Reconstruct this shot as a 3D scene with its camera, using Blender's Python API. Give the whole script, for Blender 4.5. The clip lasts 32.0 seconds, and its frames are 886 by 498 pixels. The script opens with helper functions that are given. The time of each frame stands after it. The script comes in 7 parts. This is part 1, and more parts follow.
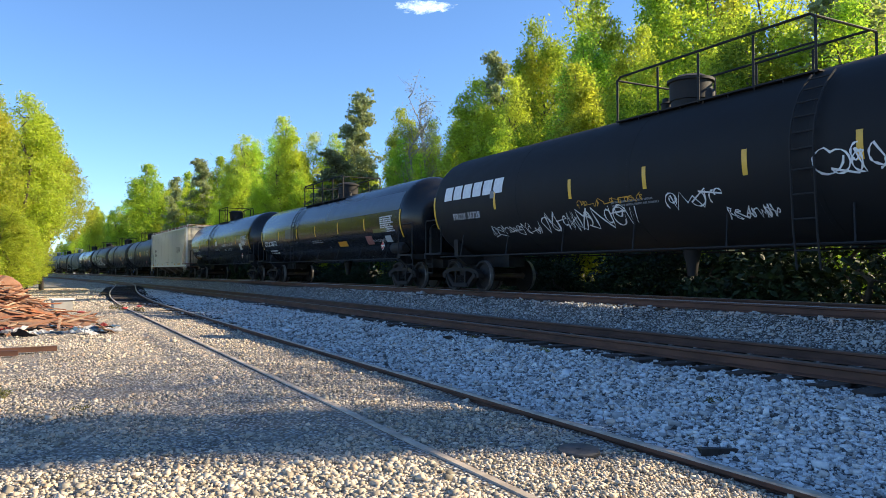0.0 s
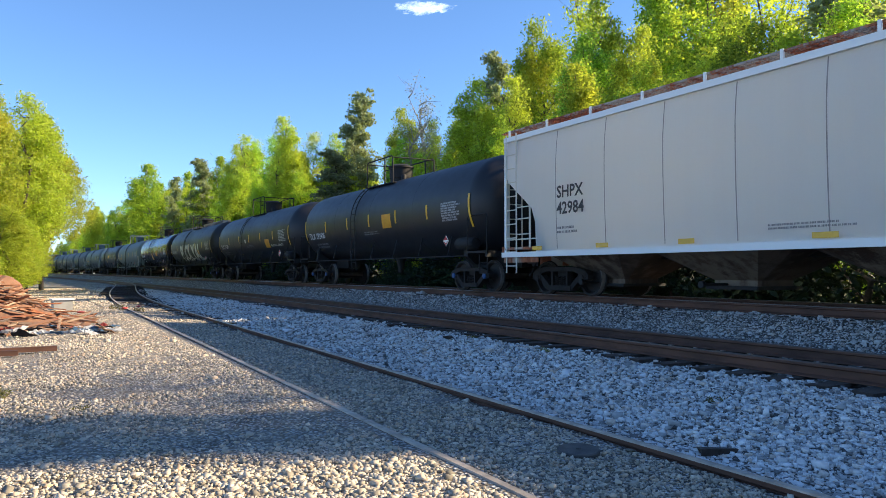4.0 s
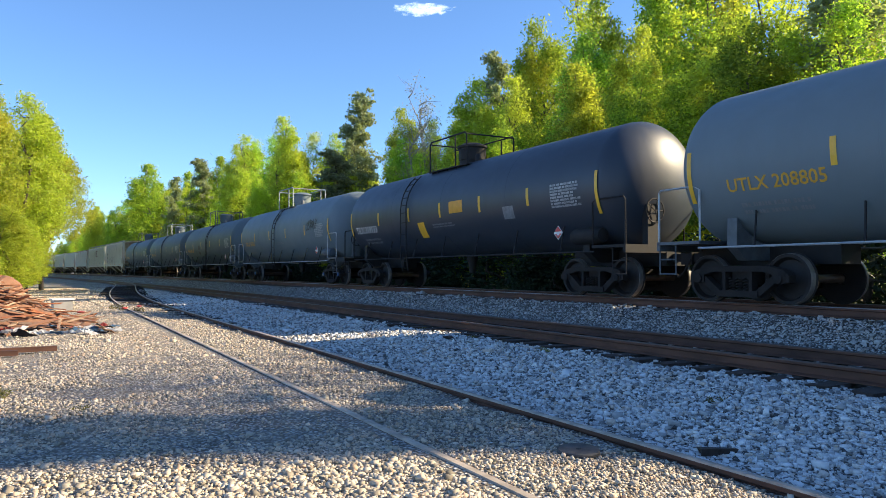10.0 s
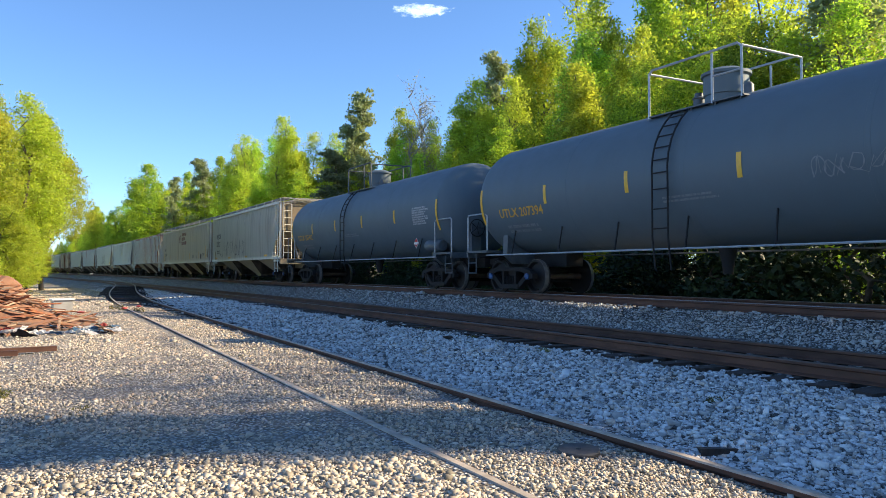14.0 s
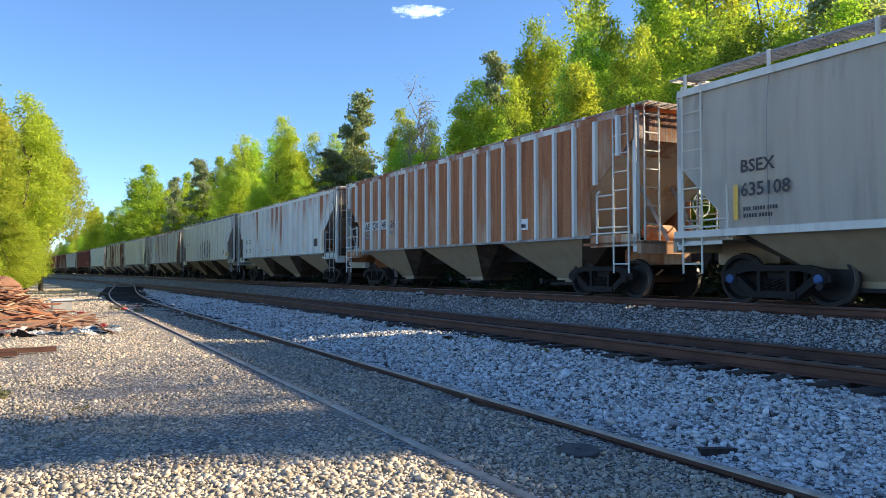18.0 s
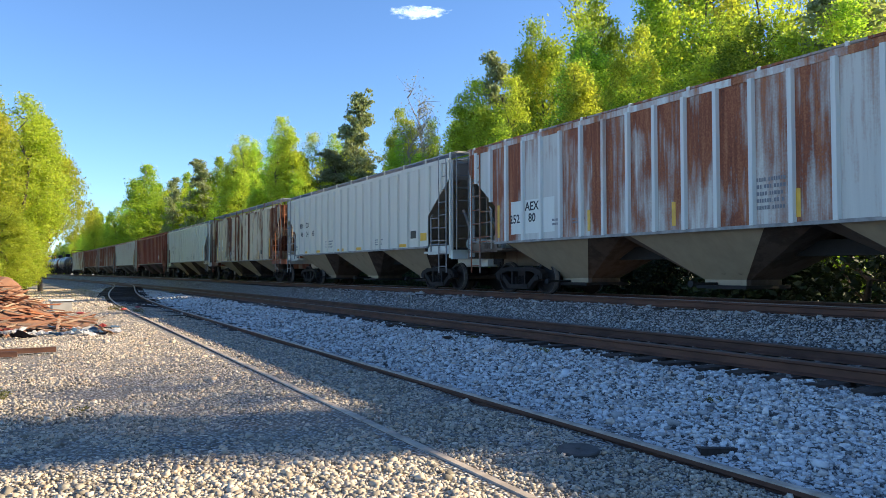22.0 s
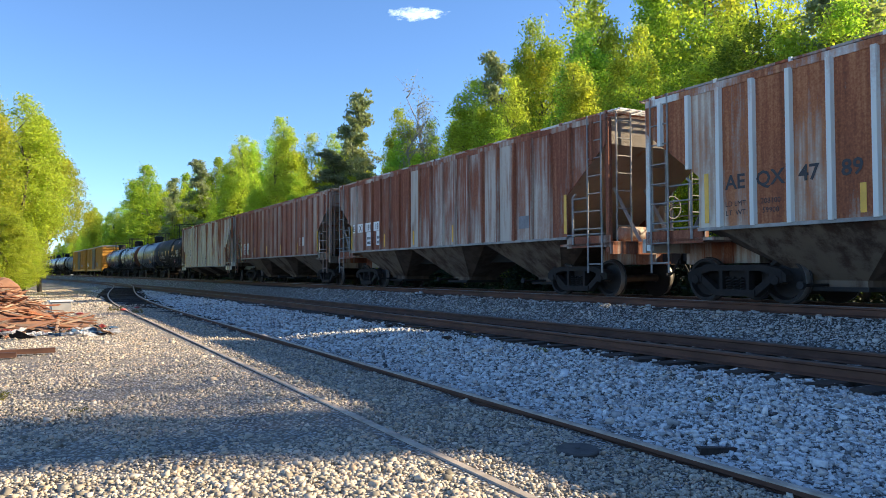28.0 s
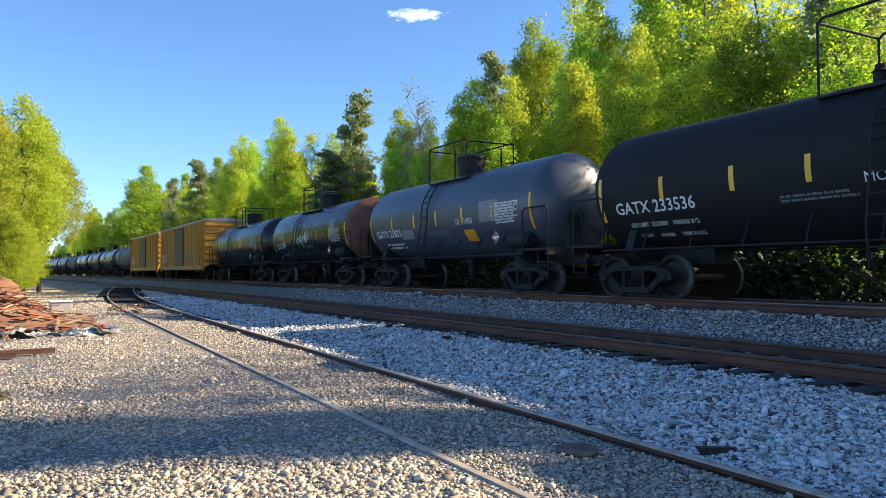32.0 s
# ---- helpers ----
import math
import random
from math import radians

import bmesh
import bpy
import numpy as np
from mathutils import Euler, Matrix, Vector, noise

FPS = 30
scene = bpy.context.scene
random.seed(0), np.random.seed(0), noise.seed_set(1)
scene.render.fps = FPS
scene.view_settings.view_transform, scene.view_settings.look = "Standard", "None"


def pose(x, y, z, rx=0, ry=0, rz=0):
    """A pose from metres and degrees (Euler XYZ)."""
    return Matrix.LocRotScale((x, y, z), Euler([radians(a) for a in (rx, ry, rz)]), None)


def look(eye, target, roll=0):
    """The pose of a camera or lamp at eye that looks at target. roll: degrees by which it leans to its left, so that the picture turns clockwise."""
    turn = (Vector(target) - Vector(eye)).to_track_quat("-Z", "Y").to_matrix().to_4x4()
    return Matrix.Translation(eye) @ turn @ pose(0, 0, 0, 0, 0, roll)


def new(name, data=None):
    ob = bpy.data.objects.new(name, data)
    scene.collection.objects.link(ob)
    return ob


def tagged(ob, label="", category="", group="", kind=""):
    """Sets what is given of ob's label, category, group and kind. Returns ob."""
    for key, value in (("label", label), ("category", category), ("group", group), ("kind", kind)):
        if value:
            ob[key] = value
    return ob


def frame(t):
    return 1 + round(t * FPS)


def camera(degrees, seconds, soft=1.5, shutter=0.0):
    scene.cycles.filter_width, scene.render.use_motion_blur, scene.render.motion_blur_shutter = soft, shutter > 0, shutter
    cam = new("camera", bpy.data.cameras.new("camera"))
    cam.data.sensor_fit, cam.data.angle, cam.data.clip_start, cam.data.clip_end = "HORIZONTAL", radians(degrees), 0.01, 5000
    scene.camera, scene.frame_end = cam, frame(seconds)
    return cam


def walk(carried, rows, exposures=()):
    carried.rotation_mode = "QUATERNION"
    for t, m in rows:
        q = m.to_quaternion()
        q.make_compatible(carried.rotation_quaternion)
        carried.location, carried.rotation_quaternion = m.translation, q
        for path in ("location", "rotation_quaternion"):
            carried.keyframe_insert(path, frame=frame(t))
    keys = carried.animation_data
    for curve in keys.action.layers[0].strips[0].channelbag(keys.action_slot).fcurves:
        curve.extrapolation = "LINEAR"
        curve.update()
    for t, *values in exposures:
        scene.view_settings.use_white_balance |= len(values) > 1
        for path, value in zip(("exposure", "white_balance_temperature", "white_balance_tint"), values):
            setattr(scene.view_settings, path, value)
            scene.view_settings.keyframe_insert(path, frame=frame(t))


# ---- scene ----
EYE = Vector((0.0, 0.0, 1.40))


def gaze(yaw, pitch, roll=0.0):
    """The camera's pose: yaw from +y towards +x, pitch up, in degrees."""
    a, b = radians(yaw), radians(pitch)
    return look(EYE, EYE + Vector((math.sin(a) * math.cos(b), math.cos(a) * math.cos(b), math.sin(b))), roll)


cam = camera(62.46, 32.0, soft=0.8)
walk(cam, [(0, gaze(28.385, 1.710)), (10, gaze(28.385, 1.710)), (14, gaze(28.395, 1.710, -0.015)), (20, gaze(28.435, 1.714, -0.09)),
           (28, gaze(28.505, 1.724, -0.21)), (32, gaze(28.53, 1.728, -0.25))],
     exposures=[(0, 1.27, 5840, 9.3), (32, 1.27, 5840, 9.3)])

# ---- world and sun ----
SUN_EL, SUN_AZ = radians(28.8), radians(113.0)      # azimuth from +y towards +x
world = bpy.data.worlds.new("sky")
scene.world = world
world.use_nodes = True
wn = world.node_tree
sky = wn.nodes.new("ShaderNodeTexSky")
sky.sky_type = "NISHITA"
sky.sun_disc = False
sky.sun_elevation, sky.sun_rotation = SUN_EL, SUN_AZ
sky.air_density, sky.dust_density, sky.ozone_density, sky.altitude = 1.08, 0.0, 4.6, 1800.0
wn.links.new(sky.outputs[0], wn.nodes["Background"].inputs[0])
wn.nodes["Background"].inputs[1].default_value = 0.094
sun = new("sun", bpy.data.lights.new("sun", "SUN"))
sun.data.energy, sun.data.angle, sun.data.color = 5.0, radians(0.6), (1.0, 0.77, 0.47)
SUNWARD = Vector((math.sin(SUN_AZ) * math.cos(SUN_EL), math.cos(SUN_AZ) * math.cos(SUN_EL), math.sin(SUN_EL)))
sun.matrix_world = look(SUNWARD * 60, (0, 0, 0))

# ---- the lie of the tracks ----
TRAIN_X, TRAIN_Z = 12.36, 0.795     # centre line and rail head of the train's track
MAIN_X, MAIN_Z = 8.69, 0.335        # the empty track before it
SIDE_X, SIDE_Z = 3.22, 0.10         # the old siding
SPEED = 15.5                        # metres a second


def bend(s):
    """How far the tracks have curved away at s metres up the line."""
    return -2.73e-4 * s * s if s > 0 else 0.0


def lean(s):
    """The heading at s, in degrees about z."""
    return math.degrees(math.atan(5.46e-4 * s)) if s > 0 else 0.0


def sag(s):
    return 0.0018 * min(max(s, 0.0), 120.0)


def smooth(a, b, v):
    t = min(max((v - a) / (b - a), 0.0), 1.0)
    return t * t * (3 - 2 * t)


def siding_x(s):
    """Centre line of the siding: straight, then swinging over to join the empty track."""
    w = smooth(24.0, 92.0, s) ** 1.35
    return (SIDE_X * (1 - w)) + w * MAIN_X + bend(s) * (0.15 + 0.85 * w)


def siding_z(s):
    w = smooth(24.0, 85.0, s)
    return SIDE_Z * (1 - w) + w * (MAIN_Z - sag(s))


def ground_z(x, s):
    """Height of the ground: flat yard, ballast shoulders, the train's bank, the wood beyond."""
    u = x - bend(s)
    prof = ((-400, 1.5), (-60, 0.6), (-14, 0.12), (-4, 0.02), (1.4, 0.06), (2.1, 0.094), (2.7, 0.094), (3.6, 0.06), (4.3, 0.02), (5.4, 0.08), (6.7, 0.13), (7.3, 0.115), (7.8, 0.10), (10.1, 0.11),
            (10.35, 0.17), (10.75, 0.40), (11.0, 0.60), (13.7, 0.60), (14.3, 0.40), (16.2, -0.1), (19, -0.15), (30, 0.2), (60, 1.0), (400, 6))
    z = prof[-1][1]
    for (a, za), (b, zb) in zip(prof, prof[1:]):
        if u <= b:
            t = min(max((u - a) / (b - a), 0), 1)
            z = za + (zb - za) * t
            break
    drop = sag(s) * (1 - smooth(9.5, 11.2, u)) * smooth(-6, 5, u)
    return z - drop


# ---- node helpers ----
def material(name):
    m = bpy.data.materials.new(name)
    m.use_nodes = True
    t = m.node_tree
    return m, t, t.nodes["Principled BSDF"]


def node(t, kind, **inputs):
    n = t.nodes.new(kind)
    for k, v in inputs.items():
        key = k.replace("_", " ")
        n.inputs[key].default_value = v
    return n


def ramp(t, fac, *stops):
    n = t.nodes.new("ShaderNodeValToRGB")
    e = n.color_ramp.elements
    while len(e) < len(stops):
        e.new(0.5)
    for el, (p, c) in zip(e, stops):
        el.position = p
        el.color = (*c, 1) if len(c) == 3 else c
    t.links.new(fac, n.inputs[0])
    return n.outputs[0]


def mixc(t, fac, a, b, mode="MIX"):
    n = t.nodes.new("ShaderNodeMix")
    n.data_type, n.blend_type = "RGBA", mode
    for sock, val in ((n.inputs[0], fac), (n.inputs[6], a), (n.inputs[7], b)):
        if hasattr(val, "links"):
            t.links.new(val, sock)
        elif isinstance(val, (int, float)):
            sock.default_value = val
        else:
            sock.default_value = (*val, 1)
    return n.outputs[2]


def calc(t, op, a, b=0.0, c=None):
    n = t.nodes.new("ShaderNodeMath")
    n.operation = op
    for sock, val in zip(n.inputs, (a, b) if c is None else (a, b, c)):
        if hasattr(val, "links"):
            t.links.new(val, sock)
        else:
            sock.default_value = val
    return n.outputs[0]


def coords(t, scale=(1, 1, 1), jitter=0.0):
    """Object coordinates, stretched, moved by a random step for each object."""
    tc = t.nodes.new("ShaderNodeTexCoord")
    mp = t.nodes.new("ShaderNodeMapping")
    mp.inputs["Scale"].default_value = scale
    t.links.new(tc.outputs["Object"], mp.inputs["Vector"])
    if jitter:
        info = t.nodes.new("ShaderNodeObjectInfo")
        step = calc(t, "MULTIPLY", info.outputs["Random"], jitter)
        cmb = t.nodes.new("ShaderNodeCombineXYZ")
        for i in range(3):
            t.links.new(step, cmb.inputs[i])
        t.links.new(cmb.outputs[0], mp.inputs["Location"])
    return mp.outputs[0]


def noisy(t, vec, scale, detail=4.0, rough=0.55):
    n = node(t, "ShaderNodeTexNoise", Scale=scale, Detail=detail, Roughness=rough)
    t.links.new(vec, n.inputs["Vector"])
    return n.outputs[0]


def bumpy(t, b, height, strength=0.3, distance=0.01):
    n = node(t, "ShaderNodeBump", Strength=strength, Distance=distance)
    t.links.new(height, n.inputs["Height"])
    t.links.new(n.outputs[0], b.inputs["Normal"])


def plain(name, col, rough=0.6, metal=0.0, var=0.25, scale=6.0, bump=0.15, stretch=(1, 1, 1)):
    """A slightly uneven painted, rubber or metal surface."""
    m, t, b = material(name)
    v = coords(t, stretch, 30)
    n1, n2 = noisy(t, v, scale), noisy(t, v, scale * 9, 3)
    dark = tuple(c * (1 - var) for c in col)
    lite = tuple(min(1, c * (1 + var)) for c in col)
    c = ramp(t, n1, (0.3, dark), (0.7, lite))
    c = mixc(t, calc(t, "MULTIPLY", n2, 0.3), c, tuple(x * 0.6 for x in col))
    t.links.new(c, b.inputs["Base Color"])
    b.inputs["Roughness"].default_value, b.inputs["Metallic"].default_value = rough, metal
    t.links.new(calc(t, "MULTIPLY_ADD", n2, 0.25, rough - 0.12), b.inputs["Roughness"])
    if bump:
        bumpy(t, b, n2, bump, 0.004)
    return m


RUST_DARK, RUST_MID, RUST_LITE = (0.085, 0.030, 0.018), (0.26, 0.088, 0.042), (0.46, 0.20, 0.088)


def weathered(name, paint, rust=0.3, pitch=1.0, panel=0.25, rough=0.5, rust_cols=(RUST_DARK, RUST_MID, RUST_LITE), dirt=0.35, streak=0.5, soil=(0.06, 0.045, 0.03), start=0.0, runs=7.0, upper=0.0, soft=0.13):
    """Car paint with rust that runs down the panels in streaks; panels differ from one another."""
    m, t, b = material(name)
    tc = t.nodes.new("ShaderNodeTexCoord")
    sep = t.nodes.new("ShaderNodeSeparateXYZ")
    t.links.new(tc.outputs["Object"], sep.inputs[0])
    info = t.nodes.new("ShaderNodeObjectInfo")
    place = calc(t, "DIVIDE", calc(t, "SUBTRACT", sep.outputs[1], start), pitch)
    cell = calc(t, "FLOOR", place)
    edge = calc(t, "POWER", calc(t, "ABSOLUTE", calc(t, "MULTIPLY_ADD", calc(t, "FRACT", place), 2.0, -1.0)), 5.0)
    wno = t.nodes.new("ShaderNodeTexWhiteNoise")
    wno.noise_dimensions = "2D"
    cmb = t.nodes.new("ShaderNodeCombineXYZ")
    t.links.new(cell, cmb.inputs[0])
    t.links.new(calc(t, "MULTIPLY", info.outputs["Random"], 91), cmb.inputs[1])
    t.links.new(cmb.outputs[0], wno.inputs["Vector"])
    big = noisy(t, coords(t, (1, 0.9, 0.32), 40), 1.1, 6, 0.62)
    run = noisy(t, coords(t, (runs, runs, 0.05 * runs), 40), 1.3, 5, 0.6)
    drip = noisy(t, coords(t, (1.3, 1.3, 0.55), 60), 1.0, 3, 0.5)
    fine = noisy(t, coords(t, (1, 1, 1), 40), 26, 4, 0.6)
    val = calc(t, "ADD", calc(t, "MULTIPLY", big, 1 - streak), calc(t, "MULTIPLY", run, streak))
    val = calc(t, "ADD", val, calc(t, "MULTIPLY", calc(t, "MULTIPLY", calc(t, "SUBTRACT", wno.outputs[0], 0.5), panel), ramp(t, drip, (0.35, (0.15, 0.15, 0.15)), (0.6, (1.35, 1.35, 1.35)))))
    val = calc(t, "ADD", val, calc(t, "MULTIPLY", calc(t, "MULTIPLY", edge, drip), 0.55 * panel))
    val = calc(t, "ADD", val, calc(t, "MULTIPLY", calc(t, "SUBTRACT", fine, 0.5), 0.16))
    if upper:                                      # rust that creeps down from the roof seam
        val = calc(t, "ADD", val, calc(t, "MULTIPLY", calc(t, "SUBTRACT", sep.outputs[2], 2.7), upper))
    lo = 0.72 - 0.42 * rust
    mask = ramp(t, val, (max(lo + 0.035 - soft / 2, 0.0), (0, 0, 0)), (min(lo + 0.035 + soft / 2, 1.0), (1, 1, 1)))
    rustc = ramp(t, calc(t, "ADD", calc(t, "MULTIPLY", run, 0.6), calc(t, "MULTIPLY", fine, 0.4)), (0.32, rust_cols[0]), (0.5, rust_cols[1]), (0.68, rust_cols[2]))
    grime = mixc(t, calc(t, "MULTIPLY", run, dirt), paint, soil)
    grime = mixc(t, calc(t, "MULTIPLY", fine, 0.12), grime, tuple(min(1, c * 1.25) for c in paint))
    col = mixc(t, mask, grime, rustc)
    t.links.new(col, b.inputs["Base Color"])
    t.links.new(calc(t, "MULTIPLY_ADD", mask, 0.35, rough), b.inputs["Roughness"])
    bumpy(t, b, calc(t, "ADD", fine, mask), 0.18, 0.006)
    return m


def enamel(name, col, rough=0.28, dirt=0.3, spec=0.5):
    """Glossy tank paint with road dust and dull runs."""
    m, t, b = material(name)
    run = noisy(t, coords(t, (3, 1.2, 0.5), 40), 1.6, 6, 0.6)
    big = noisy(t, coords(t, (1, 0.5, 1), 40), 0.8, 4)
    fine = noisy(t, coords(t, (1, 1, 1), 40), 40, 3)
    c = mixc(t, calc(t, "MULTIPLY", run, dirt), col, (0.07, 0.06, 0.05))
    c = mixc(t, calc(t, "MULTIPLY", big, 0.3), c, tuple(x * 0.7 for x in col))
    t.links.new(c, b.inputs["Base Color"])
    r = calc(t, "ADD", calc(t, "MULTIPLY_ADD", run, 0.22, rough - 0.1), calc(t, "MULTIPLY", fine, 0.06))
    t.links.new(r, b.inputs["Roughness"])
    b.inputs["Specular IOR Level"].default_value = spec
    bumpy(t, b, big, 0.25, 0.03)
    return m


# ---- materials ----
M_STEEL = plain("dark_underframe_steel", (0.011, 0.010, 0.010), 0.75, 0.0)
M_TRUCK = plain("grimy_cast_steel", (0.015, 0.011, 0.009), 0.85, 0.0, 0.4, 4)
M_WHEEL = plain("rolled_wheel_steel", (0.013, 0.010, 0.009), 0.7, 0.1, 0.4, 5)
M_TREAD = plain("worn_wheel_rim", (0.20, 0.18, 0.165), 0.45, 0.4, 0.3, 8)
M_CAP_BLUE = plain("blue_bearing_cap", (0.025, 0.085, 0.24), 0.5)
M_GALV = plain("galvanised_grating", (0.42, 0.44, 0.46), 0.5, 0.4)
M_WALK = plain("sooty_steel_grating", (0.34, 0.34, 0.33), 0.6, 0.3)
M_IRON = plain("weathered_ladder_steel", (0.30, 0.29, 0.27), 0.6, 0.1, 0.4, 4)
M_RAILWORN = plain("dusty_worn_siding_head", (0.42, 0.355, 0.28), 0.7, 0.1, 0.4, 6)
M_YELLOW = plain("reflector_yellow", (0.78, 0.45, 0.03), 0.35, 0, 0.12)
M_WHITE = plain("white_stencil", (0.78, 0.78, 0.76), 0.5, 0, 0.12, 10)
M_GREYTEXT = plain("faded_stencil", (0.22, 0.23, 0.24), 0.6, 0, 0.2, 10)
M_BLACKTEXT = plain("black_stencil", (0.02, 0.02, 0.025), 0.5, 0, 0.2)
M_YELTEXT = plain("yellow_stencil", (0.66, 0.36, 0.03), 0.5, 0, 0.15, 10)
M_ORANGE = plain("orange_panel", (0.72, 0.33, 0.02), 0.4, 0, 0.12)
M_MAROON = plain("maroon_stencil", (0.16, 0.03, 0.04), 0.5)
M_RED = plain("placard_red", (0.55, 0.04, 0.04), 0.4)
M_FADEDRED = plain("faded_red_notice", (0.34, 0.13, 0.10), 0.5)
M_PALETEXT = plain("pale_stencil", (0.42, 0.43, 0.44), 0.5, 0, 0.15, 10)
M_TEAL = plain("teal_spray_paint", (0.08, 0.34, 0.34), 0.5)
M_BLUEPAINT = plain("blue_painted_steel", (0.10, 0.20, 0.33), 0.45)
M_RAILSIDE = plain("rusty_rail", (0.105, 0.046, 0.026), 0.75, 0.0, 0.45, 5, 0.3, (1, 0.3, 1))
M_RAILTOP = plain("worn_rail_head", (0.42, 0.38, 0.35), 0.32, 0.85, 0.25, 6)
M_RAILDULL = plain("dull_rail_head", (0.13, 0.095, 0.075), 0.5, 0.5, 0.3, 6)
M_TIE = plain("creosoted_timber", (0.045, 0.033, 0.026), 0.85, 0, 0.4, 5, 0.5, (4, 1, 1))


# ---- mesh helpers ----
def quads(bm, rings, closed=True, cap=False):
    """Skin a list of vertex rings."""
    vs = [[bm.verts.new(p) for p in r] for r in rings]
    n = len(vs[0])
    for a, b in zip(vs, vs[1:]):
        for i in range(n if closed else n - 1):
            j = (i + 1) % n
            bm.faces.new((a[i], a[j], b[j], b[i]))
    if cap:
        bm.faces.new(vs[0][::-1])
        bm.faces.new(vs[-1])


def box(bm, x0, x1, y0, y1, z0, z1, m=None):
    r = [[Vector((x, y, z)) for x, y in ((x0, y0), (x1, y0), (x1, y1), (x0, y1))] for z in (z0, z1)]
    if m:
        r = [[m @ p for p in q] for q in r]
    quads(bm, r, True, True)


def basis(d):
    d = Vector(d).normalized()
    a = d.cross(Vector((0, 0, 1)) if abs(d.z) < 0.9 else Vector((1, 0, 0))).normalized()
    return a, d.cross(a)


def tube(bm, pts, r, seg=6, taper=None, cap=True):
    pts = [Vector(p) for p in pts]
    rings = []
    for i, p in enumerate(pts):
        d = pts[min(i + 1, len(pts) - 1)] - pts[max(i - 1, 0)]
        a, b = basis(d)
        rr = r if taper is None else r + (taper - r) * i / max(len(pts) - 1, 1)
        rings.append([p + (a * math.cos(k * math.tau / seg) + b * math.sin(k * math.tau / seg)) * rr for k in range(seg)])
    for i in range(1, len(rings)):      # keep rings from twisting
        base = rings[i - 1][0] - pts[i - 1]
        k = max(range(seg), key=lambda j: (rings[i][j] - pts[i]).dot(base))
        rings[i] = rings[i][k:] + rings[i][:k]
    quads(bm, rings, True, cap)


def lathe(bm, prof, seg, axis="y", centre=(0, 0, 0)):
    """prof: (place along the axis, radius)."""
    rings = []
    for a, r in prof:
        ring = []
        for k in range(seg):
            c, s = math.cos(k * math.tau / seg) * r, math.sin(k * math.tau / seg) * r
            p = {"x": (a, c, s), "y": (c, a, s), "z": (c, s, a)}[axis]
            ring.append(Vector(p) + Vector(centre))
        rings.append(ring)
    quads(bm, rings, True, True)


def prism(bm, poly, axis, a, b):
    """Extrude a 2D outline: axis x takes (y, z), axis y takes (x, z), axis z takes (x, y)."""
    def at(p, w):
        return {"x": (w, p[0], p[1]), "y": (p[0], w, p[1]), "z": (p[0], p[1], w)}[axis]
    quads(bm, [[at(p, a) for p in poly], [at(p, b) for p in poly]], True, True)


def finish(name, bm, mat, smooth_deg=None, bevel=0.0):
    if bevel:
        bmesh.ops.bevel(bm, geom=[e for e in bm.edges if len(e.link_faces) == 2 and e.calc_face_angle(0) > 0.6], offset=bevel, segments=1, affect="EDGES")
    bmesh.ops.recalc_face_normals(bm, faces=bm.faces)
    me = bpy.data.meshes.new(name)
    if smooth_deg:
        for f in bm.faces:
            f.smooth = True
        for e in bm.edges:
            e.smooth = not (len(e.link_faces) == 2 and e.calc_face_angle(0) > radians(smooth_deg))
    bm.to_mesh(me)
    bm.free()
    for one in (mat if isinstance(mat, (list, tuple)) else (mat,)):
        me.materials.append(one)
    return me


def part(name, data, material_, parent, label=""):
    """One mesh object under a thing or a part; data is a bmesh or a ready mesh."""
    if isinstance(data, bmesh.types.BMesh):
        data = finish(name, data, material_)
    ob = new(name, data)
    ob.parent = parent
    if label:
        ob["label"] = label
    return ob


def thing(name, label, category, m=None, group="", kind=""):
    ob = new(name)
    ob.empty_display_size = 0.2
    if m is not None:
        ob.matrix_basis = m
    return tagged(ob, label, category, group, kind)


STORE = {}


def shared(key, make):
    """A mesh made once and used by all alike pieces."""
    if key not in STORE:
        STORE[key] = make()
    return STORE[key]


def fast_mesh(name, verts, faces, mat, smooth=False):
    """A mesh from numpy arrays; all faces have the same number of corners."""
    me = bpy.data.meshes.new(name)
    n, k = faces.shape
    me.vertices.add(len(verts))
    me.vertices.foreach_set("co", np.ascontiguousarray(verts, dtype=np.float32).ravel())
    me.loops.add(n * k)
    me.loops.foreach_set("vertex_index", np.ascontiguousarray(faces, dtype=np.int32).ravel())
    me.polygons.add(n)
    me.polygons.foreach_set("loop_start", np.arange(0, n * k, k, dtype=np.int32))
    if smooth:
        me.polygons.foreach_set("use_smooth", np.ones(n, dtype=bool))
    me.update(calc_edges=True)
    me.validate()
    me.materials.append(mat)
    return me


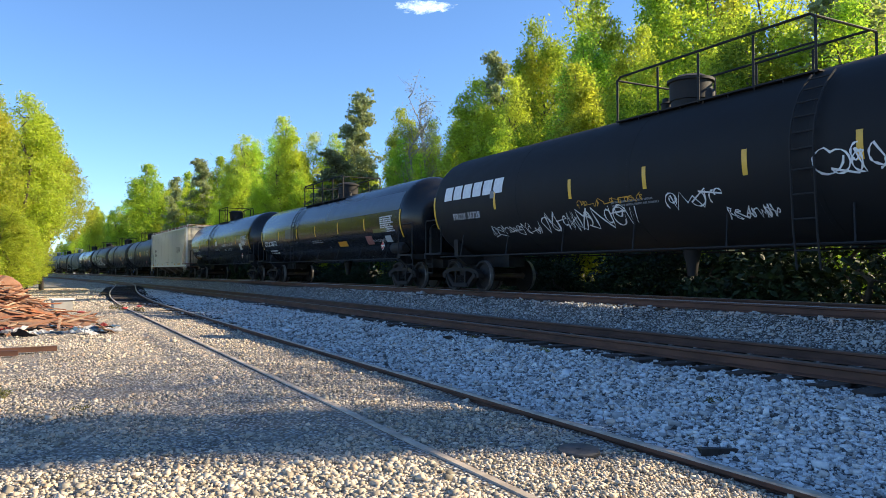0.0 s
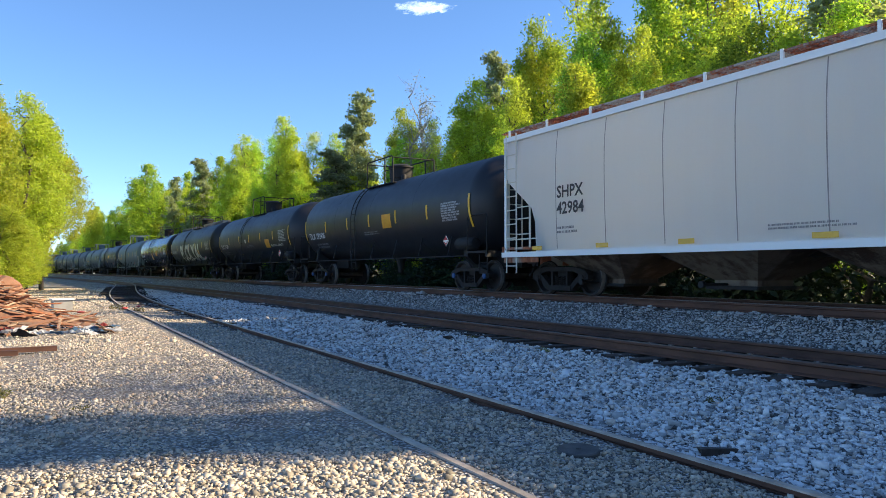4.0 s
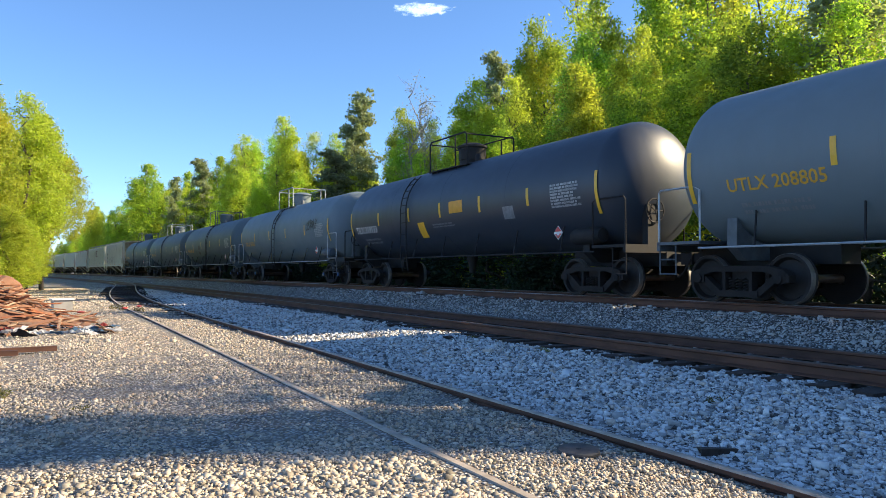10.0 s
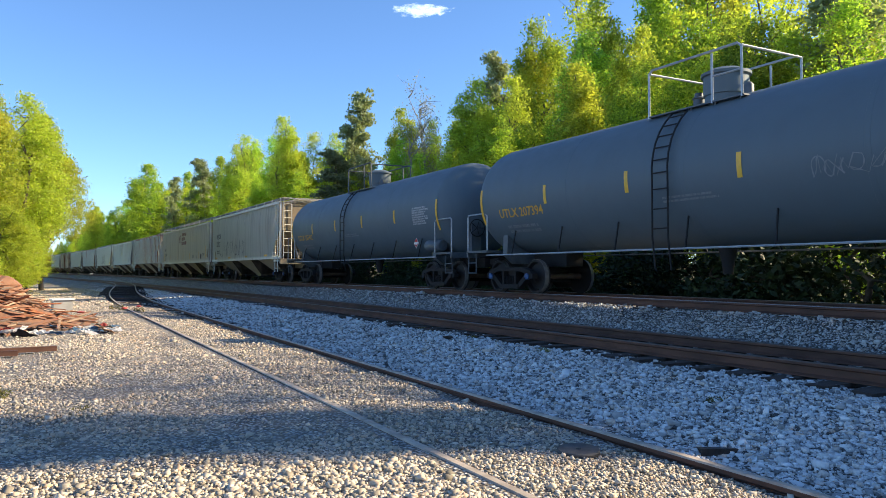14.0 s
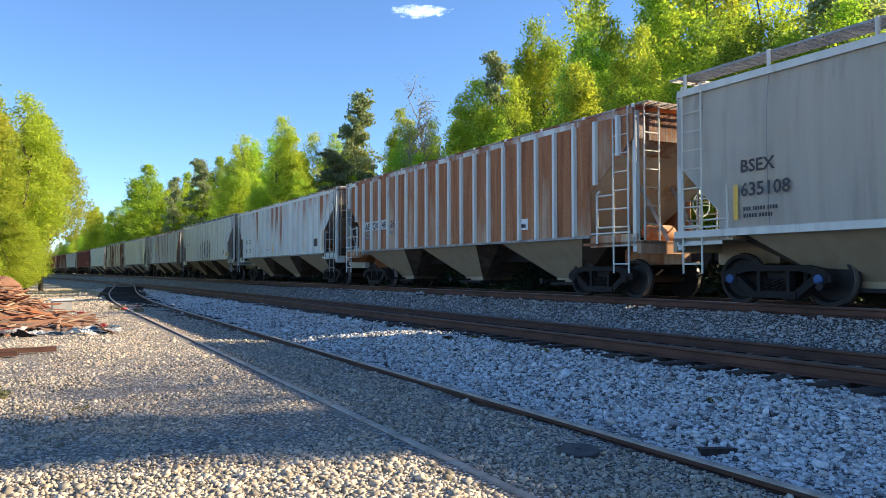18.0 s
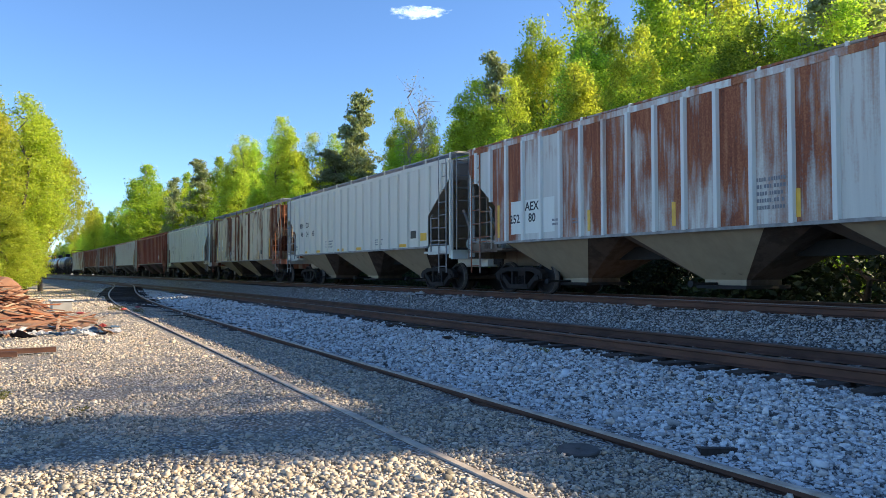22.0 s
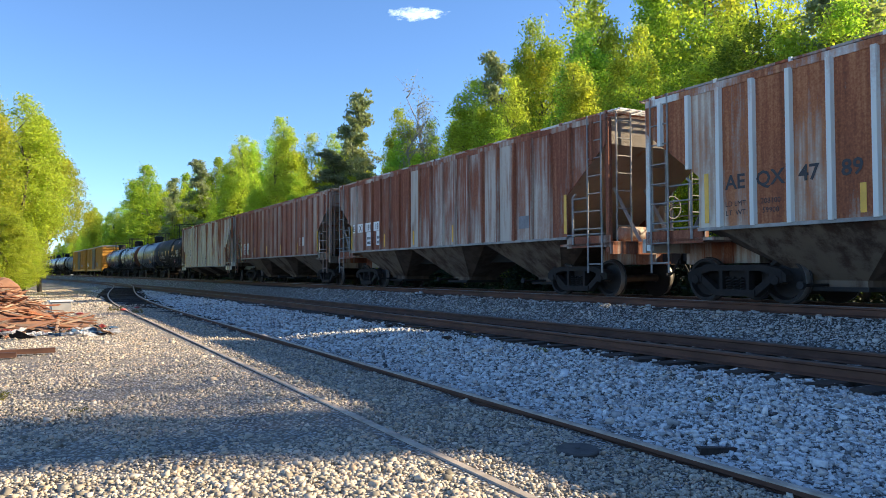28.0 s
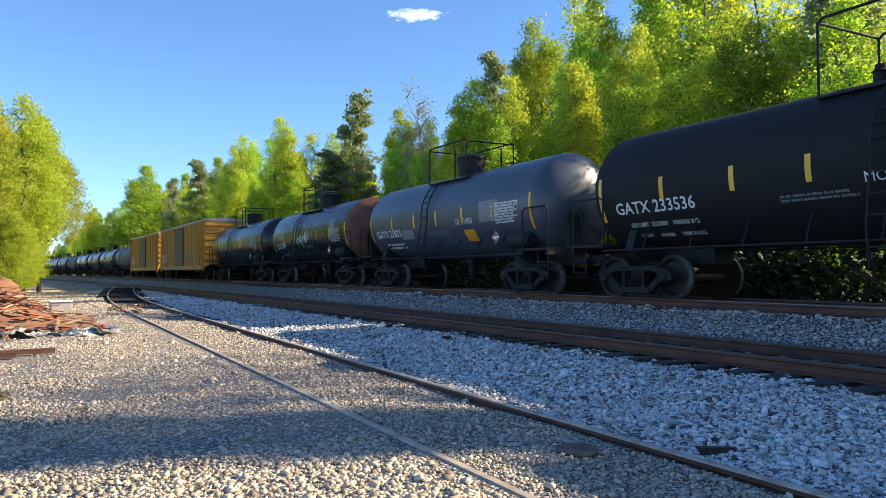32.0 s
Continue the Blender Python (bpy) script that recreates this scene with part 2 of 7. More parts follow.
# ---- ground ----
def gravel(name, stones, tan=0.0, soot=0.0):
    m, t, b = material(name)
    if stones:
        geo = t.nodes.new("ShaderNodeNewGeometry")
        rnd = geo.outputs["Random Per Island"]
        v = coords(t)
        grey = ((0.05, 0.05, 0.05), (0.42, 0.42, 0.41), (0.72, 0.72, 0.70), (0.76, 0.76, 0.75), (0.56, 0.46, 0.36), (0.82, 0.82, 0.82))
        if tan:
            grey = ((0.13, 0.125, 0.11), (0.33, 0.32, 0.285), (0.48, 0.465, 0.43), (0.60, 0.575, 0.53), (0.54, 0.42, 0.31), (0.76, 0.73, 0.68))
        warm = (1 + 0.12 * tan, 1 - 0.02 * tan, 1 - 0.22 * tan)
        col = ramp(t, rnd, *((p, tuple(min(0.82, c * w) for c, w in zip(g, warm))) for p, g in zip((0.0, 0.2, 0.45, 0.72, 0.84, 1.0), grey)))
        if soot:
            col = mixc(t, soot, col, (0.035, 0.03, 0.026))
        n = noisy(t, v, 60, 4)
        col = mixc(t, calc(t, "MULTIPLY", n, 0.34 if tan else 0.14), col, (0.20, 0.18, 0.15))
        t.links.new(col, b.inputs["Base Color"])
        bumpy(t, b, n, 0.4, 0.004)
        b.inputs["Roughness"].default_value = 0.85
        return m
    v = coords(t)
    big = noisy(t, v, 0.35, 5, 0.6)
    mid = noisy(t, v, 2.2, 4)
    vor = node(t, "ShaderNodeTexVoronoi", Scale=30.0)
    t.links.new(v, vor.inputs["Vector"])
    vor2 = node(t, "ShaderNodeTexVoronoi", Scale=48.0)
    t.links.new(v, vor2.inputs["Vector"])
    sep = t.nodes.new("ShaderNodeSeparateColor")
    t.links.new(vor.outputs["Color"], sep.inputs[0])
    stone = ramp(t, sep.outputs[0], (0.0, (0.14, 0.14, 0.135)), (0.4, (0.42, 0.42, 0.41)), (0.75, (0.62, 0.62, 0.60)), (1.0, (0.76, 0.75, 0.73)))
    stone = mixc(t, ramp(t, vor.outputs["Distance"], (0.25, (0, 0, 0)), (0.62, (1, 1, 1))), stone, (0.05, 0.045, 0.04))
    dirt = ramp(t, noisy(t, v, 30, 5), (0.3, (0.22, 0.18, 0.13)), (0.7, (0.46, 0.385, 0.285)))
    # packed dirt lies in the yard and between the siding's rails
    xyz = t.nodes.new("ShaderNodeSeparateXYZ")
    t.links.new(v, xyz.inputs[0])
    yard = ramp(t, calc(t, "MULTIPLY_ADD", xyz.outputs[0], 0.1, 0.5), (0.05, (0.72, 0.72, 0.72)), (0.84, (0.45, 0.45, 0.45)), (0.93, (0.04, 0.04, 0.04)))
    fac = calc(t, "MULTIPLY", yard, ramp(t, calc(t, "ADD", calc(t, "MULTIPLY", big, 0.6), calc(t, "MULTIPLY", mid, 0.4)), (0.36, (0, 0, 0)), (0.56, (1, 1, 1))))
    col = mixc(t, fac, stone, dirt)
    worn = ramp(t, noisy(t, coords(t, (1, 0.6, 1)), 1.3, 6, 0.7), (0.42, (0, 0, 0)), (0.66, (0.6, 0.6, 0.6)))
    col = mixc(t, calc(t, "MULTIPLY", worn, yard), col, (0.12, 0.105, 0.09))
    wood = ramp(t, calc(t, "MULTIPLY_ADD", xyz.outputs[0], 0.02, 0.0), (0.31, (0, 0, 0)), (0.37, (1, 1, 1)))
    floor_ = ramp(t, noisy(t, v, 5, 5), (0.35, (0.05, 0.055, 0.02)), (0.65, (0.12, 0.10, 0.045)))
    col = mixc(t, wood, col, floor_)
    t.links.new(col, b.inputs["Base Color"])
    b.inputs["Roughness"].default_value = 0.9
    h = calc(t, "SUBTRACT", calc(t, "MULTIPLY", mid, 0.4), calc(t, "ADD", vor.outputs["Distance"], calc(t, "MULTIPLY", vor2.outputs["Distance"], 0.4)))
    bumpy(t, b, h, 0.9, 0.03)
    return m


M_GROUND, M_STONE, M_SOOTSTONE, M_YARD = gravel("gravel_and_packed_dirt", False), gravel("crushed_stone", True), gravel("sooty_crushed_stone", True, 0, 0.30), gravel("dusty_crushed_stone", True, 0.75)


def make_ground():
    ss = list(np.arange(-40, 2, 3.0)) + list(np.arange(2, 32, 0.75)) + list(np.arange(32, 130, 4.0)) + [135, 150, 170, 200, 240, 290, 350, 430, 520, 650, 900, 1500, 4000]
    us = [2.1, 2.25, 2.7, -4000, -1200, -400, -150, -60, -30, -18, -14, -10, -7, -5] + list(np.arange(-4, 19.01, 0.5)) + [11.25, 10.75, 7.1, 13.75, 20, 22, 26, 30, 40, 60, 120, 400, 1200, 4000]
    us = sorted(set(us))
    rows = []
    for s in ss:
        sb = min(s, 420)
        for u in us:
            x = u + bend(sb) * (1 if abs(u) < 60 else 0)
            z = ground_z(u + bend(sb), sb)
            if -8 < u < 18 and s < 60:
                z += (noise.noise((x * 0.7, s * 0.7, 0)) * 0.03 + noise.noise((x * 2.3, s * 2.3, 4)) * 0.014) * (1 if s > 0 else 0.5) * min(1.0, abs(u - 2.45) * 0.9)
            rows.append((x, s, z))
    nu = len(us)
    idx = np.arange(len(ss) * nu).reshape(len(ss), nu)
    f = np.stack([idx[:-1, :-1], idx[:-1, 1:], idx[1:, 1:], idx[1:, :-1]], -1).reshape(-1, 4)
    ob = new("ground", fast_mesh("ground", np.array(rows), f, M_GROUND, True))
    return tagged(ob, "grey gravel yard and ballast with tan packed dirt", "ground", kind="structure")


def make_stones():
    """Loose crushed stone over the yard and the ballast shoulders, thinning with distance."""
    rng = np.random.default_rng(5)
    n = 1500000
    s = rng.uniform(1.2, 34, n)
    u = rng.uniform(-3, 16, n)
    keep = (u > -0.07 * s - 0.7) & (s > 0.54 * u - 0.8)
    s, u = s[keep], u[keep]
    d = np.hypot(s, u)
    dens = np.minimum(1.0, np.where(u <= 2.45, (5.6 / d) ** 1.6, (4.6 / d) ** 1.7))
    between = (u > 2.45) & (u < 4.05)                      # fine packed stuff inside the siding
    yard = u <= 2.45
    patch = np.array([noise.noise((a * 0.55, b * 0.55, 7)) for a, b in zip(u, s)])
    dens = dens * np.where(between, 0.8, np.where(yard, np.clip(0.62 + patch * 1.2, 0.2, 1) * np.where(d < 5.3, 0.95, 1.0), 1.0))
    dens = np.where((u > 7.75) & (u < 9.56) | (u > 11.48) & (u < 13.3), 0, dens)
    dens = np.where((u > 2.33) & (u < 2.52) | (u > 3.92) & (u < 4.04), 0, dens)
    keep = rng.uniform(0, 1, len(s)) < dens
    s, u, d, between, yard = s[keep], u[keep], d[keep], between[keep], yard[keep]
    k = len(s)
    size = rng.lognormal(0, 0.36, k) * np.where(between, 0.0068, np.where(yard, np.where(d < 5.3, 0.0098, 0.0072), 0.0098)) * (1 + np.clip(d - 4, 0, 25) * 0.03)
    size = np.minimum(size, 0.05)
    nf = 26000                                             # coarser scatter farther up the yard
    fs, fu = rng.uniform(31, 66, nf), rng.uniform(-2.5, 7.6, nf)
    on = np.abs(np.array([siding_x(a) - bend(a) for a in fs]) - fu) > 0.95
    fs, fu = fs[on], fu[on]
    s, u = np.concatenate([s, fs]), np.concatenate([u, fu])
    size = np.concatenate([size, rng.lognormal(0, 0.3, len(fs)) * 0.022])
    d, yard, k = np.hypot(s, u), np.concatenate([yard, fu < 2.0]), len(s)
    x = u + np.array([bend(v) for v in s])
    z = np.array([ground_z(a, b) + (noise.noise((a * 0.7, b * 0.7, 0)) * 0.03 + noise.noise((a * 2.3, b * 2.3, 4)) * 0.014) * min(1.0, abs(c - 2.45) * 0.9) * (b < 60) for a, b, c in zip(x, s, u)])
    corner = np.array([(a, b, c) for c in (-1, 1) for b in (-1, 1) for a in (-1, 1)], dtype=float)
    v = corner[None] * (1 + rng.normal(0, 0.34, (k, 8, 3)))
    v *= rng.uniform(0.62, 1.25, (k, 1, 3)) * np.array([1, 1, 0.75])
    ang = rng.uniform(0, math.tau, (2, k))
    ca, sa, cb, sb = np.cos(ang[0]), np.sin(ang[0]), np.cos(ang[1] * 0.2 - 0.6), np.sin(ang[1] * 0.2 - 0.6)
    vx, vy, vz = v[..., 0], v[..., 1], v[..., 2]
    vy, vz = vy * cb[:, None] - vz * sb[:, None], vy * sb[:, None] + vz * cb[:, None]
    vx, vy = vx * ca[:, None] - vy * sa[:, None], vx * sa[:, None] + vy * ca[:, None]
    v = np.stack([vx, vy, vz], -1) * size[:, None, None]
    v += np.stack([x, s, z + size * np.where(yard, np.where(d < 5.3, rng.uniform(-0.4, 0.5, k), rng.uniform(-0.55, 0.35, k)), rng.uniform(-0.3, 1.0, k))], -1)[:, None]
    face = np.array([(0, 2, 3, 1), (4, 5, 7, 6), (0, 1, 5, 4), (2, 6, 7, 3), (0, 4, 6, 2), (1, 3, 7, 5)])
    f = (face[None] + (np.arange(k) * 8)[:, None, None]).reshape(-1, 4)
    f = f.reshape(k, 6, 4)
    for name, mask, mat, lab in (("gravel", u < 4.0, M_YARD, "loose angular tan-grey gravel over the yard"), ("ballast", (u >= 4.0) & (u < 9.7), M_STONE, "loose angular blue-grey ballast stones by the tracks"), ("ballast", u >= 9.7, M_SOOTSTONE, "soot-darkened ballast stones on the train's bank")):
        n = int(mask.sum())
        fm = (face[None] + (np.arange(n) * 8)[:, None, None]).reshape(-1, 4)
        tagged(new(name, fast_mesh(name, v[mask].reshape(-1, 3), fm, mat)), lab, "gravel", kind="stuff")


# ---- rails ----
RAIL_OUT = ((-0.07, 0), (0.07, 0), (0.07, 0.012), (0.012, 0.035), (0.010, 0.115), (0.036, 0.13), (0.036, 0.16), (0.028, 0.172),
            (-0.028, 0.172), (-0.036, 0.16), (-0.036, 0.13), (-0.010, 0.115), (-0.012, 0.035), (-0.07, 0.012))


def rail(parent, centre, top, off, lo, hi, head, label=""):
    bm = bmesh.new()
    ss = list(np.arange(lo, min(hi, 110), 2.0)) + list(np.arange(110, hi, 10.0))
    rings = []
    for s in ss:
        d = (centre(s + 0.5) - centre(s - 0.5))
        nx, ny = 1 / math.hypot(1, d), -d / math.hypot(1, d)
        rings.append([Vector((centre(s) + (off + a) * nx, s + (off + a) * ny, top(s) - 0.172 + z)) for a, z in RAIL_OUT])
    quads(bm, rings, True, True)
    for f in bm.faces:                             # the worn running surface
        high = [v.co.z - top(v.co.y) for v in f.verts]
        if len(f.verts) == 4 and min(high) > -0.014:
            f.material_index = 1
    me = finish("rail", bm, (M_RAILSIDE, head))
    return part("rail", me, None, parent, label)


def tie_mesh(seed):
    rr = random.Random(seed)
    bm = bmesh.new()
    box(bm, -1.29, 1.29, -0.115, 0.115, -0.17, 0.0)
    for v in bm.verts:
        v.co += Vector((rr.uniform(-0.03, 0.03), rr.uniform(-0.012, 0.012), rr.uniform(-0.008, 0.008)))
    return finish("tie", bm, M_TIE, None, 0.01)


def track(name, label, centre, top, lo, hi, head):
    tr = thing(name, label, "railway track", kind="structure")
    for off in (-0.7525, 0.7525):
        rail(tr, centre, top, off, lo, hi, head)
    return tr


T_TRAIN = track("track_of_the_train", "brown steel rails on dark ties in grey ballast", lambda s: TRAIN_X + bend(s), lambda s: TRAIN_Z, -60, 430, M_RAILTOP)
T_MAIN = track("track_empty", "rusty brown steel rails on dark timber ties in ballast", lambda s: MAIN_X + bend(s), lambda s: MAIN_Z - sag(s), -60, 430, M_RAILDULL)
T_SIDE = track("track_siding", "old thin siding rails half sunk in packed gravel", siding_x, siding_z, -30, 92, M_RAILWORN)


# ---- vegetation ----
def leaf_mat(name, dark, lite, trans=0.5, gold=None):
    m, t, b = material(name)
    geo = t.nodes.new("ShaderNodeNewGeometry")
    info = t.nodes.new("ShaderNodeObjectInfo")
    col = ramp(t, geo.outputs["Random Per Island"], (0.0, dark), (0.6, tuple((a + c) / 2 for a, c in zip(dark, lite))), (1.0, lite))
    big = noisy(t, coords(t, (1, 1, 1), 20), 0.45, 3)
    if gold:
        col = mixc(t, ramp(t, big, (0.53, (0, 0, 0)), (0.72, (0.75, 0.75, 0.75))), col, gold)
    hue = t.nodes.new("ShaderNodeHueSaturation")
    t.links.new(calc(t, "MULTIPLY_ADD", info.outputs["Random"], 0.03, 0.492), hue.inputs["Hue"])
    t.links.new(calc(t, "MULTIPLY_ADD", info.outputs["Random"], 0.5, 0.75), hue.inputs["Value"])
    t.links.new(col, hue.inputs["Color"])
    t.links.new(hue.outputs[0], b.inputs["Base Color"])
    b.inputs["Roughness"].default_value = 0.55
    b.inputs["Specular IOR Level"].default_value = 0.25
    tr = t.nodes.new("ShaderNodeBsdfTranslucent")
    warm = mixc(t, 1.0, hue.outputs[0], (1.46, 1.42, 0.6), "MULTIPLY")
    t.links.new(warm, tr.inputs[0])
    mx = t.nodes.new("ShaderNodeMixShader")
    mx.inputs[0].default_value = trans
    t.links.new(b.outputs[0], mx.inputs[1])
    t.links.new(tr.outputs[0], mx.inputs[2])
    t.links.new(mx.outputs[0], t.nodes["Material Output"].inputs[0])
    return m


M_LEAF = leaf_mat("spring_leaves", (0.155, 0.255, 0.042), (0.475, 0.58, 0.08), 0.62, (0.54, 0.53, 0.065))
M_LEAF_Y = leaf_mat("yellow_green_leaves", (0.26, 0.32, 0.05), (0.55, 0.60, 0.09), 0.62, (0.54, 0.53, 0.08))
# shrub green darkened to stand in for the shade behind the train
M_LEAF_D = leaf_mat("shade_dark_green_leaves", (0.018, 0.034, 0.014), (0.042, 0.066, 0.026), 0.08)
M_NEEDLE = leaf_mat("pine_needles", (0.17, 0.20, 0.12), (0.36, 0.40, 0.24), 0.45)
M_BUD = leaf_mat("pale_buds", (0.22, 0.20, 0.10), (0.40, 0.38, 0.20), 0.4)
M_BARK = plain("grey_brown_bark", (0.11, 0.085, 0.062), 0.9, 0, 0.4, 5, 0.6, (3, 3, 0.6))
M_PALEBARK = plain("pale_grey_bark", (0.30, 0.27, 0.22), 0.85, 0, 0.3, 5, 0.5, (3, 3, 0.6))


def leaf_cloud(rng, centres, spread, per, leaf, mat, flat=1.0):
    """Many small leaves gathered round the given clump centres."""
    c = np.repeat(np.asarray(centres), per, axis=0)
    k = len(c)
    sp = np.repeat(np.asarray(spread), per)
    p = c + np.clip(rng.normal(0, 1, (k, 3)), -1.6, 1.6) * sp[:, None] * np.array([1, 1, flat])
    a = rng.normal(0, 1, (k, 3))
    a /= np.linalg.norm(a, axis=1)[:, None]
    b = np.cross(a, rng.normal(0, 1, (k, 3)))
    b /= np.linalg.norm(b, axis=1)[:, None]
    ln = leaf * rng.uniform(0.6, 1.35, k)[:, None]
    a, b = a * ln, b * ln * 0.62
    v = np.stack([p - a, p + b * 0.9 - a * 0.1, p + a, p - b * 0.9 - a * 0.1], 1).reshape(-1, 3)
    f = np.arange(4 * k).reshape(k, 4)
    return fast_mesh("crown", v, f, mat)


def broadleaf(seed, height, radius, low, clumps, per, leaf, mat, bark, lobes=4, spread=0.55, limbs=16):
    """Meshes of a leafy tree: trunk, limbs, crown; several leaders give an uneven outline."""
    rng = np.random.default_rng(seed)
    tips = []
    lob = [(rng.uniform(-0.45, 0.45) * radius * (i > 0), rng.uniform(-0.45, 0.45) * radius * (i > 0), height * (1 if i == 0 else rng.uniform(0.68, 0.96)), radius * rng.uniform(0.5, 0.75)) for i in range(lobes)]
    while len(tips) < clumps:
        lx, ly, top, rad = lob[rng.integers(lobes)]
        h = rng.uniform(low, 1.0) ** 0.85
        q = (h - low) / (1 - low)
        prof = min(1.0, 0.35 + q * 2.6) * (1 - q ** 1.7) ** 0.75 * rad + 0.12
        r = prof * math.sqrt(rng.uniform(0.15, 1.0))
        a = rng.uniform(0, math.tau)
        tips.append((lx * min(1, h * 1.6) + math.cos(a) * r, ly * min(1, h * 1.6) + math.sin(a) * r, h * top))
    tips = np.array(tips)
    crown = leaf_cloud(rng, tips, rng.uniform(0.6, 1.25, clumps) * spread, per, leaf, mat, 0.8)
    bm = bmesh.new()
    sway = [(rng.uniform(-0.12, 0.12) * i, rng.uniform(-0.12, 0.12) * i, height * 0.94 * i / 7 - (0.3 if i == 0 else 0)) for i in range(8)]
    tube(bm, sway, 0.011 * height + 0.04, 7, 0.02)
    trunk = finish("trunk", bm, bark, 60)
    lim = []
    for i in rng.choice(clumps, limbs, replace=False):
        bm = bmesh.new()
        e = Vector(tips[i])
        h0 = max(0.12 * height, e.z - math.hypot(e.x, e.y) * rng.uniform(0.7, 1.4))
        w = min(h0 / (height * 0.94) * 7, 6.99)
        j = int(w)
        b0 = Vector(sway[j]).lerp(Vector(sway[j + 1]), w - j)
        mid = b0.lerp(e, 0.5) + Vector((0, 0, rng.uniform(-0.25, 0.1)))
        tube(bm, (b0, mid, e), 0.035 + 0.002 * height, 5, 0.01)
        for q in range(3):
            o = mid.lerp(e, rng.uniform(0.1, 0.8))
            tube(bm, (o, o + Vector(rng.normal(0, 0.5, 3)) + Vector((0, 0, 0.4))), 0.014, 4, 0.005)
        lim.append(finish("limb", bm, bark, 60))
    return trunk, lim, crown


def pine(seed, height, radius, low, layers):
    rng = np.random.default_rng(seed)
    bm = bmesh.new()
    sway = [(rng.uniform(-0.08, 0.08) * i, rng.uniform(-0.08, 0.08) * i, height * i / 6 - (0.3 if i == 0 else 0)) for i in range(7)]
    tube(bm, sway, 0.012 * height, 7, 0.03)
    trunk = finish("trunk", bm, M_BARK, 60)
    tips, lim = [], []
    for i in range(layers):
        h = low + (1 - low) * (i + rng.uniform(0, 0.9)) / layers
        r = radius * (1 - (h - low) / (1 - low) * 0.75) * rng.uniform(0.45, 1.1)
        a = rng.uniform(0, math.tau)
        w = min(h * 6, 5.99)
        b0 = Vector(sway[int(w)]).lerp(Vector(sway[int(w) + 1]), w - int(w))
        e = b0 + Vector((math.cos(a) * r, math.sin(a) * r, r * rng.uniform(-0.1, 0.45)))
        if i % 4 == 0:
            bm = bmesh.new()
            tube(bm, (b0, b0.lerp(e, 0.5) - Vector((0, 0, 0.1)), e), 0.05, 5, 0.012)
            lim.append(finish("limb", bm, M_BARK, 60))
        for q in np.linspace(0.35, 1.0, 4):
            tips.append(b0.lerp(e, q) + Vector(rng.normal(0, 0.22, 3)))
    k = len(tips)
    crown = leaf_cloud(rng, np.array(tips), rng.uniform(0.15, 0.34, k), 46, 0.12, M_NEEDLE, 0.5)
    return trunk, lim, crown


KINDS = {}


def kind_of_tree(key):
    """Meshes and full height of a sort of tree, made once."""
    if key not in KINDS:
        i = int(key[-1])
        sort = key[:-1]
        if sort == "green":
            KINDS[key] = (15.0, broadleaf(10 + i, 15, 3.6 + 0.3 * (i % 3), 0.10, 430, 90, 0.080, M_LEAF, M_BARK, 4 + i % 2, 0.33))
        elif sort == "yellow":
            KINDS[key] = (15.0, broadleaf(30 + i, 15, 3.4 + 0.3 * (i % 2), 0.10, 420, 86, 0.080, M_LEAF_Y, M_BARK, 4, 0.32))
        elif sort == "high":
            KINDS[key] = (15.0, broadleaf(40 + i, 15, 4.2, 0.34, 420, 86, 0.080, M_LEAF_Y, M_BARK, 4, 0.32))
        elif sort == "narrow":
            KINDS[key] = (15.0, broadleaf(50 + i, 15, 2.5, 0.08, 330, 62, 0.088, M_LEAF, M_PALEBARK, 2, 0.30))
        elif sort == "bare":
            KINDS[key] = (15.0, broadleaf(60 + i, 15, 2.6, 0.25, 110, 22, 0.075, M_BUD, M_PALEBARK, 3, 0.5, 60))
        elif sort == "pine":
            KINDS[key] = (16.0, pine(70 + i, 16, 3.0, 0.22 if i else 0.38, 84))
        elif sort == "shrub":
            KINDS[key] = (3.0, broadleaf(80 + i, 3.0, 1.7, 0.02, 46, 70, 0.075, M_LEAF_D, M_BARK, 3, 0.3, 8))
    return KINDS[key]


TREE_LABEL = {"green": "tall broadleaf tree in fresh green spring leaf", "yellow": "tall tree in bright yellow-green spring leaf",
              "high": "tall yellow-green tree with a high crown", "narrow": "slender upright tree in fresh green leaf", "bare": "tall tree still bare with pale buds",
              "pine": "tall dark pine with sparse upper limbs", "shrub": "dense leafy shrub at the wood's edge"}


def plant(key, x, y, height, turn=0.0, wide=1.0):
    full, (trunk, lim, crown) = kind_of_tree(key)
    sort = key[:-1]
    k = height / full
    tree = thing("shrub" if sort == "shrub" else "pine_tree" if sort == "pine" else "tree", TREE_LABEL[sort], "shrub" if sort == "shrub" else "tree",
                 pose(x, y, ground_z(x, y) - 0.05, 0, 0, turn), "shrubs along the wood" if sort == "shrub" else "trees of the wood")
    tree.scale = (k * wide, k * wide, k)
    part("trunk", trunk, None, tree)
    far = y > 85 or x < -5.8
    for one in lim[:: 4 if sort == "shrub" or far else 1 if sort in ("bare", "pine") else 2]:
        part("limb", one, None, tree)
    part("crown", crown, None, tree)
    return tree


# the height to which the wood rises, by bearing from the line of the track (degrees, elevation in degrees)
SKYLINE = ((-3, 1.5), (0.5, 2.0), (3.0, 4.3), (4.8, 4.2), (6.5, 7.0), (8.0, 6.4), (9.8, 7.6), (11.6, 8.6), (13.1, 9.6), (16.0, 11.0), (19, 9.8), (21.6, 11.2),
           (24.3, 12.4), (26.4, 12.6), (28.6, 12.4), (31, 14.3), (35.3, 17.6), (36.6, 19.8), (40, 22), (46, 24), (70, 24), (120, 24))


